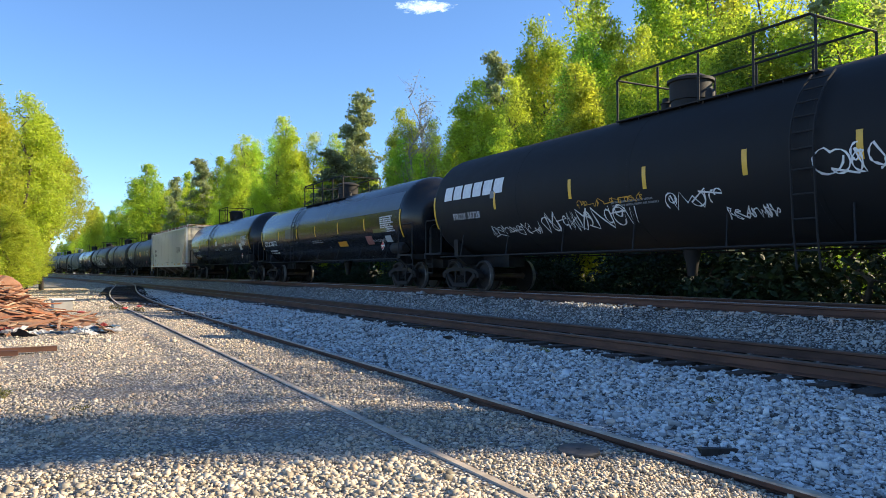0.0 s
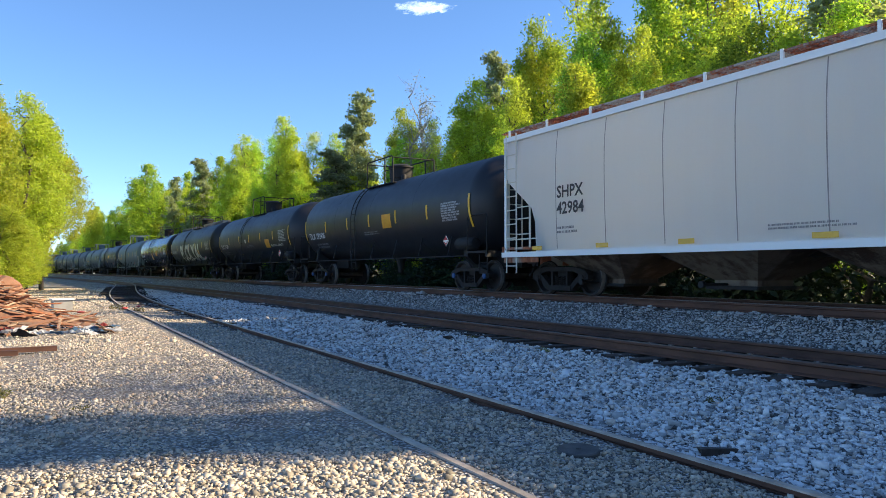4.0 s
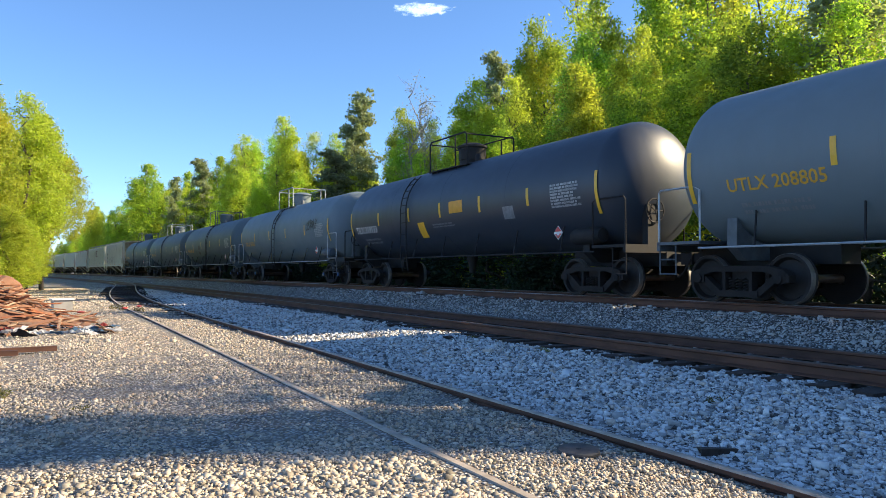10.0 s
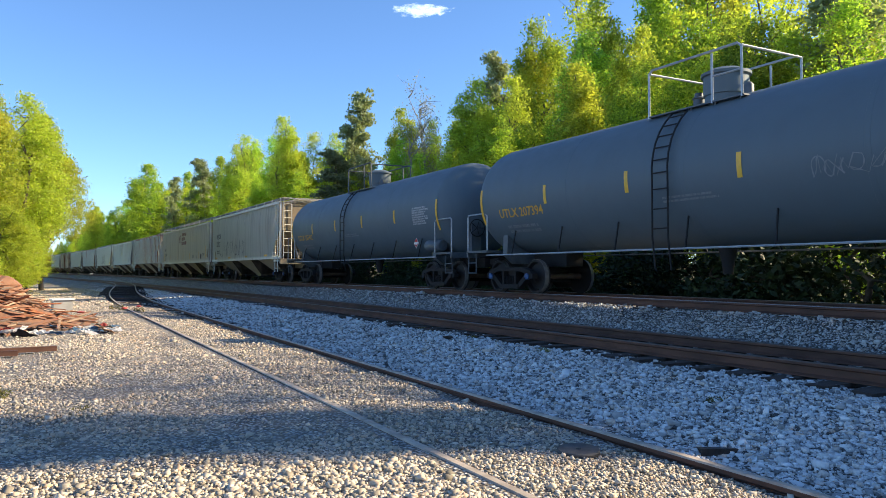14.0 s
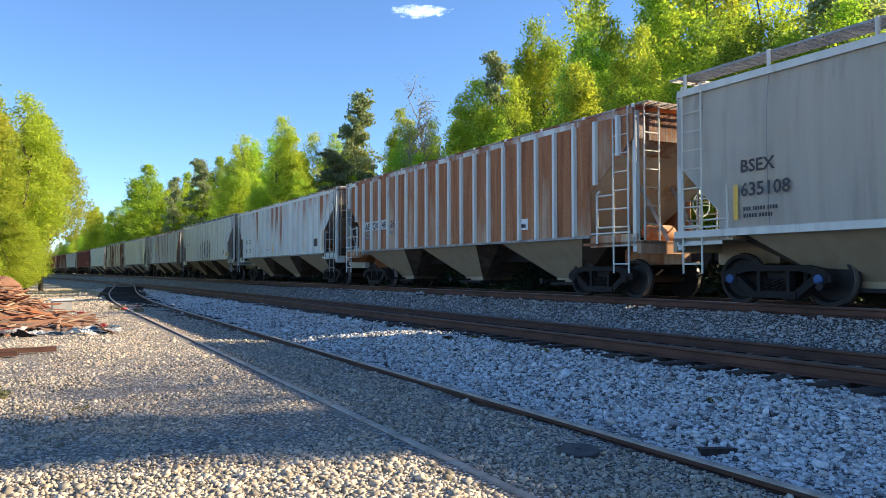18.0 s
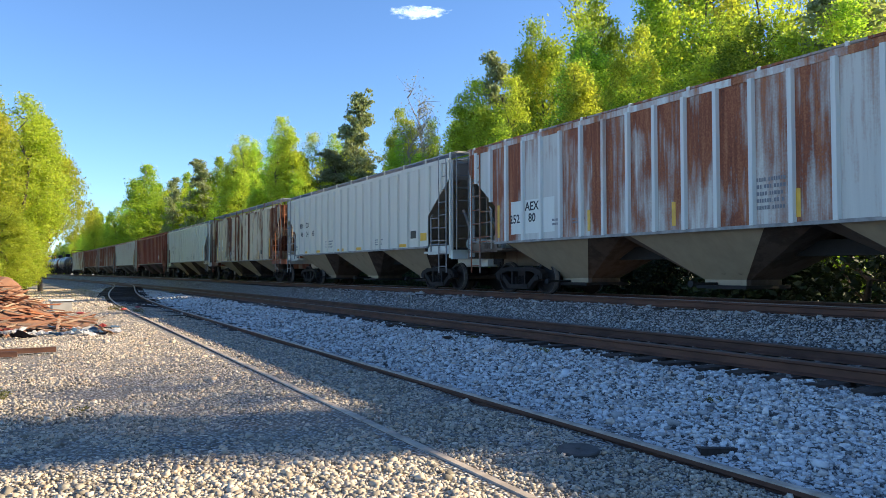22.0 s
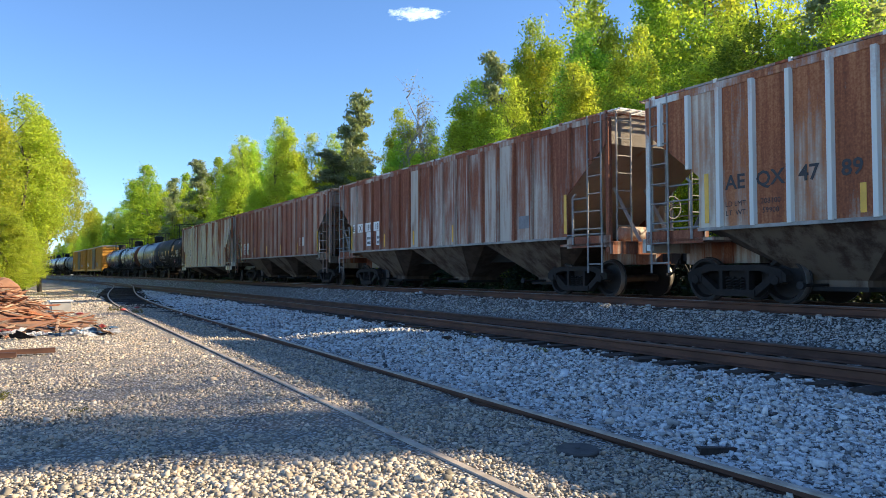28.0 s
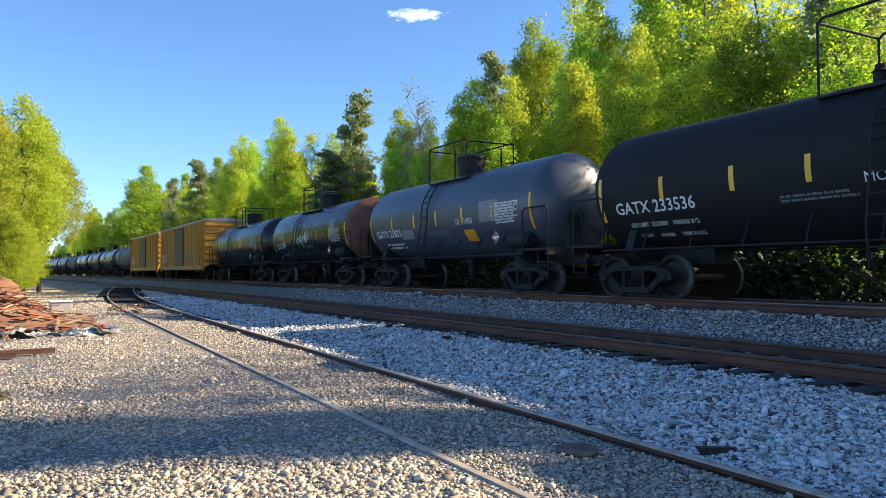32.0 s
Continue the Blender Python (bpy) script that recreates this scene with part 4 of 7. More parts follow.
def tank_car(spec):
    """A tank car about its own middle, rail head at z = 0, rear towards +y, near side towards -x."""
    length, rad, zc = spec["length"], spec.get("rad", 1.52), spec.get("zc", 2.60)
    half = length / 2
    th = half - spec.get("inset", 0.64)
    col, trim = spec["paint"], spec.get("trim", M_STEEL)
    car = thing("tank_car", spec["label"], "tank car", group="cars of the freight train")
    wall = (rad, zc)
    part("tank", shared(("tank", length, rad, zc, col.name, spec.get("rust_head")), lambda: tank_mesh(th, rad, zc, col, (-th * 0.45, 0.0, th * 0.45), spec.get("rust_head"))), None, car)
    # stub sills, saddles, side pipe
    for sgn in (-1, 1):
        bm = bmesh.new()
        box(bm, -0.28, 0.28, min(sgn * (half - 0.45), sgn * (half - 3.6)), max(sgn * (half - 0.45), sgn * (half - 3.6)), 0.72, 1.12)
        part("stub_sill", bm, M_STEEL, car)
        bm = bmesh.new()
        y0 = sgn * (half - 2.07)
        arc = [(rad * math.sin(a) * 1.02, zc - rad * math.cos(a) * 1.02) for a in np.linspace(-0.86, 0.86, 13)]
        prism(bm, arc + [(1.20, 1.04), (0.9, 0.80), (-0.9, 0.80), (-1.20, 1.04)], "y", y0 - 0.11, y0 + 0.11)
        part("saddle", bm, trim, car)
        bm = bmesh.new()                          # end platform with step wells
        yo, yi = sgn * (half - 0.50), sgn * (half - 1.55)
        box(bm, -1.48, 1.48, min(yo, yi), max(yo, yi), 1.12, 1.18)
        box(bm, -1.48, 1.48, yo - 0.04, yo + 0.04, 1.00, 1.18)
        part("end_platform", bm, trim, car)
        for sx in (-1, 1):
            bm = bmesh.new()                      # corner grab rail and step
            tube(bm, [(sx * 1.45, yi, 1.18), (sx * 1.45, yi, 2.15), (sx * 1.45, yi + sgn * 0.12, 2.22), (sx * 1.45, yo - sgn * 0.05, 2.22), (sx * 1.45, yo, 2.15), (sx * 1.45, yo, 1.18)], 0.022)
            part("grab_rail", bm, spec.get("rails", trim), car)
            bm = bmesh.new()
            for dy in (0.0, -sgn * 0.42):
                tube(bm, [(sx * 1.43, yo + dy, 1.12), (sx * 1.43, yo + dy, 0.52)], 0.016, 5)
            for z in (0.54, 0.83):
                tube(bm, [(sx * 1.43, yo, z), (sx * 1.43, yo - sgn * 0.42, z)], 0.016, 5)
            part("step", bm, trim, car)
    for sx in (-1, 1):
        bm = bmesh.new()
        tube(bm, [(sx * 1.44, -half + 1.5, 1.04), (sx * 1.44, half - 1.5, 1.04)], 0.022, 6)
        part("side_rail", bm, spec.get("rails", trim), car)
        for k in range(7):
            y = (k / 6 - 0.5) * (length - 5.5)
            br = part("rail_bracket", shared(("bracket", sx, rad, zc), lambda: bracket_mesh(sx, rad, zc)), None, car)
            br.location = (0, y, 0)
    # fittings on top
    top = zc + rad
    yd = spec.get("dome", 0.0)
    long_top = spec.get("long_top", False)
    py0, py1 = (yd - 1.15, yd + 1.35) if not long_top else ((yd - 1.6, yd + 3.6) if not spec.get("fore") else (yd - 3.6, yd + 1.4))
    bm = bmesh.new()
    lathe(bm, [(top - 0.12, 0.42), (top + 0.10, 0.42), (top + 0.11, 0.45), (top + 0.50, 0.45), (top + 0.51, 0.50), (top + 0.57, 0.50), (top + 0.58, 0.44), (top + 0.66, 0.30), (top + 0.68, 0.001)], 28, "z", (0.0, yd, 0))
    part("manway", finish("manway", bm, trim if not spec.get("greydome") else col, 40), None, car)
    bm = bmesh.new()
    lathe(bm, [(top - 0.1, 0.12), (top + 0.22, 0.12), (top + 0.24, 0.15), (top + 0.28, 0.10), (top + 0.36, 0.09), (top + 0.36, 0.001)], 14, "z", (0.15, yd + 0.85, 0))
    part("valve", finish("valve", bm, trim, 40), None, car)
    bm = bmesh.new()
    lathe(bm, [(top - 0.1, 0.10), (top + 0.14, 0.10), (top + 0.2, 0.05), (top + 0.2, 0.001)], 12, "z", (-0.25, yd - 0.75, 0))
    part("valve", finish("valve", bm, trim, 40), None, car)
    deck = zc + math.sqrt(rad * rad - 0.86 ** 2) + 0.06
    for sx in (-1, 1):
        bm = bmesh.new()
        xa, xb = sorted((sx * 0.52, sx * 0.90))
        box(bm, xa, xb, py0, py1, deck, deck + 0.03)
        for y in np.arange(py0 + 0.1, py1, 0.6):
            tube(bm, [(sx * 0.86, y, deck), (sx * 0.86, y, deck - 0.1)], 0.016, 4)
        part("top_platform", bm, trim, car)
    if spec.get("topwalk"):
        for y0, y1 in ((-th + 0.7, py0 - 0.1), (py1 + 0.1, th - 0.7)):
            bm = bmesh.new()
            for x in np.linspace(-0.62, -0.12, 6):
                box(bm, x - 0.012, x + 0.012, y0, y1, top + 0.04, top + 0.08)
            for y in np.arange(y0, y1, 0.25):
                box(bm, -0.62, -0.12, y, y + 0.016, top + 0.045, top + 0.075)
            for y in np.linspace(y0 + 0.1, y1 - 0.1, 5):
                box(bm, -0.62, -0.12, y - 0.02, y + 0.02, top - 0.16, top + 0.04)
            part("running_board", bm, M_WALK, car)
    hi = deck + spec.get("rail_high", 1.02)
    for sx in (-1, 1):
        ys = [py0 + 0.05, py1 - 0.05] + ([py0 + 1.3, py0 + 2.6, py1 - 1.3] if long_top else [py0 + 0.75])
        for y in ys:
            bm = bmesh.new()
            tube(bm, [(sx * 0.88, y, deck - 0.02), (sx * 0.88, y, hi - 0.05)], 0.026, 6)
            part("railing_post", bm, spec.get("toprails", trim), car)
        bm = bmesh.new()
        tube(bm, [(sx * 0.88, py0 + 0.05, hi - 0.08), (sx * 0.88, py0 + 0.14, hi), (sx * 0.88, py1 - 0.14, hi), (sx * 0.88, py1 - 0.05, hi - 0.08)], 0.026, 6)
        part("top_rail", bm, spec.get("toprails", trim), car)
        bm = bmesh.new()
        tube(bm, [(sx * 0.88, py0 + 0.05, (deck + hi) / 2), (sx * 0.88, py0 + (1.3 if long_top else 0.75), (deck + hi) / 2)], 0.02, 6)
        part("mid_rail", bm, spec.get("toprails", trim), car)
    for y in (py0 + 0.05, py1 - 0.05):
        bm = bmesh.new()
        tube(bm, [(-0.88, y, hi - 0.06), (0.88, y, hi - 0.06)], 0.024, 6)
        part("cross_rail", bm, spec.get("toprails", trim), car)
    # side ladder
    yl = spec.get("ladder", py1 - 0.3)
    pts = [(-1.52, 0.62), (-1.60, 1.25)] + [(-(rad + 0.09) * math.cos(a), zc + (rad + 0.09) * math.sin(a)) for a in np.linspace(-0.1, 0.88, 7)]
    ld = part("ladder", ladder_mesh(("tank", rad, zc), pts, 0.42, 0.32, 0.02, M_STEEL), None, car)
    ld.location = (0, yl, 0)
    # brake gear at the front end
    bm = bmesh.new()
    yb = -(half - 0.62)
    tube(bm, [(-0.45 + math.cos(k * math.tau / 16) * 0.27, yb, 1.95 + math.sin(k * math.tau / 16) * 0.27) for k in range(17)], 0.016, 5)
    for k in range(5):
        a = k * math.tau / 5
        tube(bm, [(-0.45, yb, 1.95), (-0.45 + math.cos(a) * 0.27, yb, 1.95 + math.sin(a) * 0.27)], 0.011, 4)
    part("brake_wheel", bm, M_STEEL, car)
    bm = bmesh.new()
    box(bm, -0.62, -0.28, yb + 0.05, yb + 0.22, 1.18, 2.1)
    part("brake_post", bm, trim, car)
    bm = bmesh.new()
    lathe(bm, [(-0.52, 0.001), (-0.50, 0.16), (-0.42, 0.20), (0.42, 0.20), (0.50, 0.16), (0.52, 0.001)], 20, "y", (-1.18, -(half - 2.0), 1.42))
    part("air_reservoir", finish("air_reservoir", bm, spec.get("reservoir", trim), 40), None, car)
    placard(car, -(half - 2.72), 1.52, -1.52)
    bm = bmesh.new()
    lathe(bm, [(zc - rad - 0.55, 0.001), (zc - rad - 0.55, 0.10), (zc - rad - 0.3, 0.13), (zc - rad + 0.1, 0.22)], 14, "z", (0, yd, 0))
    part("bottom_outlet", finish("bottom_outlet", bm, M_STEEL, 40), None, car)
    add_truck(car, half - 2.07, spec.get("wheel", 0.457), spec.get("bluecaps", False))
    add_truck(car, -(half - 2.07), spec.get("wheel", 0.457), spec.get("bluecaps", False))
    add_couplers(car, half)
    # reflector strips and writing on the near side
    zmid = zc + spec.get("strip_z", -0.22)
    ys = [th - 0.72] + [th - 0.72 - (2 * th - 1.44) * f for f in spec.get("strips", (0.20, 0.395, 0.59, 0.79) if spec.get("greydome") else (0.18, 0.35, 0.50, 0.66, 0.82))] + [-(th - 0.72)]
    for k, y in enumerate(ys):
        ends = k in (0, len(ys) - 1)
        hgt, wid = (1.0, 0.10) if ends else (0.46, 0.11)
        on_side("reflector_strip", rect_flat(wid, hgt, 6), M_YELLOW, car, y + wid / 2, zmid - hgt / 2 + (0.02 if ends else 0.12), wall)
    ink = spec.get("ink", M_WHITE)
    if "marks" in spec:
        on_side("lettering", text_flat(spec["marks"], 0.34 if spec.get("greydome") else 0.37, 0.014), ink, car, th - (1.55 if spec.get("greydome") else 1.15), zmid - 0.34, wall, "large stencilled reporting letters")
        for i, line in enumerate(spec.get("weights", ())):
            on_side("small_lettering", text_flat(line, 0.15, 0.012), ink, car, th - 1.45, zmid - 0.62 - 0.22 * i, wall)
        if "weights" not in spec:
            on_side("small_lettering", bars_flat(2, 1.5, 0.30, 3), ink if spec.get("clear") else M_GREYTEXT, car, th - 1.75, zmid - 0.74, wall)
    if spec.get("plate", True):
        bm_y = -(th - 1.55)
        on_side("data_panel", bars_flat(8, 1.15, 0.60, int(length * 100), 0.32), M_WHITE if spec.get("clear") else M_PALETEXT, car, bm_y + 0.85, zmid - 0.24, wall, "white stencilled data table")
    on_side("warning_lettering", bars_flat(2, 1.5, 0.16, 8), M_GREYTEXT, car, 0.6, zc - 0.62, wall)
    for words, y, z, size, mat in spec.get("words", ()):
        on_side("lettering", text_flat(words, size), mat, car, y, z, wall)
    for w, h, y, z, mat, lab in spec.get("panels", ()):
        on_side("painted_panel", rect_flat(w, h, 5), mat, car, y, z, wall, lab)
    for seed, w, h, loops, wgt, y, z, mat in spec.get("scrawls", ()):
        on_side("graffiti", scrawl(seed, w, h, loops, wgt), mat, car, y, z, wall, "spray-painted scrawl", 0.009)
    for words, wid, h, y, z, mat in spec.get("big", ()):
        vs, fs = text_flat(words, 1.0, 0.035)
        x0, x1, y0, y1 = min(p[0] for p in vs), max(p[0] for p in vs), min(p[1] for p in vs), max(p[1] for p in vs)
        on_side("graffiti", ([((p - x0) / (x1 - x0) * wid, (q - y0) / (y1 - y0) * h) for p, q in vs], fs), mat, car, y, z, wall, "big white painted letters")
    for n_blocks, wid, h, y, z, mat in spec.get("blocks", ()):
        for k in range(n_blocks):
            on_side("logo_block", rect_flat(wid / n_blocks * 0.82, h, 4), mat, car, y - wid / n_blocks * k, z, wall)
    return car


# ---- covered hoppers ----
def roof_z(x, top):
    return top + 0.30 * (1 - (abs(x) / 1.5) ** 2)


def board_bracket_mesh(h, mat):
    bm = bmesh.new()
    box(bm, -0.02, 0.02, -0.03, 0.03, 0, h)
    box(bm, -0.05, 0.05, -0.03, 0.03, 0, 0.02)
    return finish("board_bracket", bm, mat)


def bow(q, w):
    """How far out a smooth side stands at a share q of its height."""
    return w - 0.01 + 0.045 * math.sin(q * math.pi * 0.9) - 0.25 * max(0, q - 0.8)


def hopper_car(spec):
    length = spec["length"]
    half = length / 2
    bodyh = half - spec.get("inset", 0.62)
    w, low, top = spec.get("wide", 1.58), spec.get("low", 1.38), spec.get("top", 3.95)
    smooth_side = spec.get("smooth", False)
    side, posts, under, roofm = spec["side"], spec.get("posts", spec["side"]), spec["under"], spec.get("roof", spec["side"])
    car = thing("hopper_car", spec["label"], "hopper car", group="cars of the freight train")
    cut = spec.get("cut", 1.35)
    zc = low + (top - low) * spec.get("knee", 0.38)
    zt = low + (top - low) * spec.get("shoulder", 0.78)
    outline = [(-bodyh + cut, low), (-bodyh + cut, zc), (-bodyh, zt), (-bodyh, top), (bodyh, top), (bodyh, zt), (bodyh - cut, zc), (bodyh - cut, low)]
    for sx in (-1, 1):
        bm = bmesh.new()
        if smooth_side:                            # bowed side sheet
            n = 9
            rings = []
            for k in range(n):
                q = k / (n - 1)
                z = low + (top - low) * q
                e = bodyh if z >= zt else bodyh - cut * min(1, (zt - z) / (zt - zc))
                x = bow(q, w)
                rings.append([Vector((sx * x, -e + 2 * e * j / 24, z)) for j in range(25)])
            quads(bm, rings, False)
            bmesh.ops.solidify(bm, geom=bm.faces[:], thickness=0.02)
            part("side_sheet", finish("side_sheet", bm, side, 50), None, car)
            for k in range(8):                     # butt welds between the sheets
                ys = (-1 + 2 * (k + 0.5) / 8) * (bodyh - cut)
                bm = bmesh.new()
                ring = [[Vector((sx * (bow(q, w) + 0.004), ys + d, low + (top - low) * q)) for d in (-0.012, 0.012)] for q in np.linspace(0.02, 0.98, 9)]
                quads(bm, ring, False)
                part("weld_seam", finish("weld_seam", bm, M_SEAM), None, car)
        else:
            prism(bm, outline, "x", sx * w - 0.012, sx * w + 0.012)
            part("side_sheet", finish("side_sheet", bm, side), None, car)
        # top chord and side sill
        bm = bmesh.new()
        box(bm, sx * (w - 0.02) - 0.05, sx * (w - 0.02) + 0.05, -bodyh, bodyh, top - 0.04, top + 0.09)
        part("top_chord", finish("top_chord", bm, posts, None, 0.012), None, car)
        bm = bmesh.new()
        reach = half - 0.55 if smooth_side else bodyh - cut
        box(bm, sx * w - 0.06, sx * w + (0.06 if smooth_side else 0.02), -reach, reach, low - (0.12 if smooth_side else 0.05), low + 0.01)
        part("side_sill", finish("side_sill", bm, posts if smooth_side else M_IRON, None, 0.012), None, car)
        if not smooth_side:
            n = spec.get("ribs", 15)
            def post_mesh(hgt):
                bm = bmesh.new()
                prism(bm, [(0.0, -0.06), (0.0, 0.06), (-0.075, 0.04), (-0.075, -0.04)], "z", 0, hgt)
                return finish("side_post", bm, posts)
            for k in range(n):
                y = -bodyh + 0.42 + (2 * bodyh - 0.84) * k / (n - 1)
                e = bodyh - abs(y)
                zb = low if e > cut else (zc + (cut - e) / cut * (zt - zc) if e > 0 else zt)
                hgt = round(top - 0.02 - zb, 2)
                p = part("side_post", shared(("post", posts.name, hgt), lambda: post_mesh(hgt)), None, car)
                p.location = (sx * (w + 0.012), y, zb)
                if sx > 0:
                    p.rotation_euler = (0, 0, math.pi)
    # roof with hatches and running boards
    bm = bmesh.new()
    xs = np.linspace(-w, w, 9)
    quads(bm, [[Vector((x, -bodyh, roof_z(x, top))) for x in xs], [Vector((x, bodyh, roof_z(x, top))) for x in xs]], False)
    bmesh.ops.solidify(bm, geom=bm.faces[:], thickness=0.02)
    part("roof", finish("roof", bm, roofm), None, car)
    bm = bmesh.new()
    box(bm, -0.36, 0.36, -bodyh + 0.7, bodyh - 0.7, top + 0.16, top + 0.26)
    for y in np.arange(-bodyh + 1.0, bodyh - 0.8, 1.5):
        box(bm, -0.42, 0.42, y, y + 0.06, top + 0.16, top + 0.30)
    part("hatch_cover", finish("hatch_cover", bm, roofm, None, 0.015), None, car)
    rb = top + spec.get("board", 0.13)
    for sx in (-1, 1):
        bm = bmesh.new()
        xa, xb = sorted((sx * (w - 0.62), sx * (w - 0.12)))
        for x in np.linspace(xa, xb, 6):
            box(bm, x - 0.012, x + 0.012, -bodyh - 0.12, bodyh + 0.12, rb + 0.10, rb + 0.14)
        for y in np.arange(-bodyh - 0.12, bodyh + 0.12, 0.16):
            box(bm, xa, xb, y, y + 0.014, rb + 0.105, rb + 0.135)
        for y in np.linspace(-bodyh + 0.1, bodyh - 0.1, 11):
            if sx > 0:
                box(bm, w - 0.13, w - 0.07, y - 0.03, y + 0.03, top + 0.05, rb + 0.14)
            else:
                key = ("board_bracket", round(rb - top, 2), posts.name)
                br = part("board_bracket", shared(key, lambda: board_bracket_mesh(rb - top + 0.10, posts)), None, car)
                br.location = (-w + 0.10, y, top + 0.05)
        part("running_board", bm, spec.get("walk", M_WALK), car)
    for sgn in (-1, 1):
        bm = bmesh.new()                          # end running board
        ye = sgn * (bodyh + 0.14)
        for k in range(4):
            box(bm, -w + 0.1, w - 0.1, ye + (k - 1.5) * 0.10 - 0.012, ye + (k - 1.5) * 0.10 + 0.012, rb + 0.10, rb + 0.14)
        for x in np.arange(-w + 0.12, w - 0.1, 0.3):
            box(bm, x, x + 0.014, ye - 0.18, ye + 0.18, rb + 0.105, rb + 0.135)
        part("end_walk", bm, spec.get("walk", M_WALK), car)
        # end slope sheet and upper end wall
        bm = bmesh.new()
        ya, yb = sgn * bodyh, sgn * (bodyh - cut - 1.4)
        quads(bm, [[Vector((x, ya, z)) for x in (-w, w)] for z in (top + 0.05, zt)] , False)
        q = [[Vector((x, ya, zt)) for x in (-w, w)], [Vector((x, sgn * (bodyh - cut), zc)) for x in (-w, w)], [Vector((x, yb, low - 0.35)) for x in (-0.9, 0.9)]]
        quads(bm, q, False)
        bmesh.ops.solidify(bm, geom=bm.faces[:], thickness=0.02)
        part("end_slope", finish("end_slope", bm, spec.get("end", P_END)), None, car)
        bm = bmesh.new()                          # end sill, shear plate, braces
        y1, y2 = sorted((sgn * (half - 0.45), sgn * (bodyh - cut - 0.3)))
        box(bm, -0.3, 0.3, y1, y2, 0.74, 1.16)
        box(bm, -w + 0.02, w - 0.02, y1, y2, 1.16, 1.22)
        box(bm, -w + 0.02, w - 0.02, sgn * (half - 0.5) - 0.05, sgn * (half - 0.5) + 0.05, 0.96, 1.24)
        part("end_sill", finish("end_sill", bm, spec.get("endfloor", under), None, 0.01), None, car)
        for sx in (-1, 1):
            bm = bmesh.new()                      # side of the end platform
            y1, y2 = sorted((sgn * (half - 0.55), sgn * (bodyh - cut - 0.05)))
            box(bm, sx * (w - 0.04) - 0.02, sx * (w - 0.04) + 0.02, y1, y2, low - 0.26, low - 0.06 if smooth_side else low + 0.0)
            part("end_plate", finish("end_plate", bm, spec.get("endfloor", posts)), None, car)
            bm = bmesh.new()
            xe = sx * (w - 0.07)
            prism(bm, [(xe - 0.05, sgn * bodyh - 0.05), (xe + 0.05, sgn * bodyh - 0.05), (xe + 0.05, sgn * bodyh + 0.05), (xe - 0.05, sgn * bodyh + 0.05)], "z", 1.0, top + 0.02)
            part("corner_post", finish("corner_post", bm, posts, None, 0.01), None, car)
            bm = bmesh.new()
            tube(bm, [(sx * 0.5, sgn * (bodyh - 0.06), 1.2), (sx * 0.5, sgn * (bodyh - cut * 0.7), zc + 0.2)], 0.05, 4)
            part("brace", bm, M_IRON, car)
            ld = part("ladder", ladder_mesh(("hop", round(top, 2), spec.get("iron", M_IRON).name), [(0, 0.55), (0, top + 0.15)], 0.46, 0.36, 0.02, spec.get("iron", M_IRON)), None, car)
            ld.location = (sx * (w + 0.03), sgn * (bodyh - 0.36), 0)
            le = part("end_ladder", ladder_mesh(("hope", round(top, 2), spec.get("iron", M_IRON).name), [(0, 1.0), (0, top + 0.15)], 0.42, 0.36, 0.02, spec.get("iron", M_IRON)), None, car)
            le.location = (sx * (w - 0.42), sgn * (bodyh + 0.10), 0)
            le.rotation_euler = (0, 0, math.pi / 2)
            bm = bmesh.new()
            tube(bm, [(sx * w, sgn * (bodyh - 1.15), 1.2), (sx * w, sgn * (bodyh - 1.15), 2.28), (sx * w, sgn * (bodyh - 1.05), 2.36)], 0.028, 6)
            for z in (1.55, 1.95, 2.25):
                tube(bm, [(sx * w, sgn * (bodyh - 1.15), z), (sx * w, sgn * (bodyh - 0.6), z)], 0.018, 5)
            tube(bm, [(sx * w, sgn * (bodyh - cut), 1.42), (sx * w, sgn * (bodyh - 0.1), 1.42)], 0.02, 6)
            part("grab_rail", bm, spec.get("iron", M_IRON), car)
    # hopper bays
    n = spec.get("bays", 3)
    span = 2 * (bodyh - cut) + 0.5
    for k in range(n):
        y0 = -span / 2 + span * k / n
        y1 = y0 + span / n
        ym = (y0 + y1) / 2
        bm = bmesh.new()
        top_half, bottom_half, ridge = (y1 - y0) * 0.36, 0.5, (y1 - y0) / 2 - 0.02
        topr, lowr = [], []
        for sx, order in ((-1, 1), (1, -1)):       # down the near side, then back up the far side
            corners = ((w - 0.5, ridge), (w - 0.08, top_half), (w - 0.08, -top_half), (w - 0.5, -ridge))
            feet = ((0.45, bottom_half + 0.04), (0.52, bottom_half), (0.52, -bottom_half), (0.45, -bottom_half - 0.04))
            topr += [(sx * x, ym + order * y) for x, y in corners]
            lowr += [(sx * x, ym + order * y) for x, y in feet]
        quads(bm, [[Vector((x, y, low - 0.02)) for x, y in topr], [Vector((x, y, 0.42)) for x, y in lowr], [Vector((x, y, 0.30)) for x, y in lowr]], True, True)
        for i, f in enumerate(bm.faces):           # slopes take a grimy brown darkened for the shade under the car
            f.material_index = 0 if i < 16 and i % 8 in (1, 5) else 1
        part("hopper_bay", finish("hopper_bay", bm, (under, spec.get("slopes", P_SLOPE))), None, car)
        bm = bmesh.new()
        box(bm, -0.66, 0.66, ym - 0.60, ym + 0.60, 0.24, 0.31)
        tube(bm, [(-1.25, ym + 0.2, 0.34), (1.25, ym + 0.2, 0.34)], 0.03, 6)
        lathe(bm, [(-1.27, 0.001), (-1.27, 0.07), (-1.20, 0.07), (-1.20, 0.001)], 8, "x", (0, ym + 0.2, 0.34))
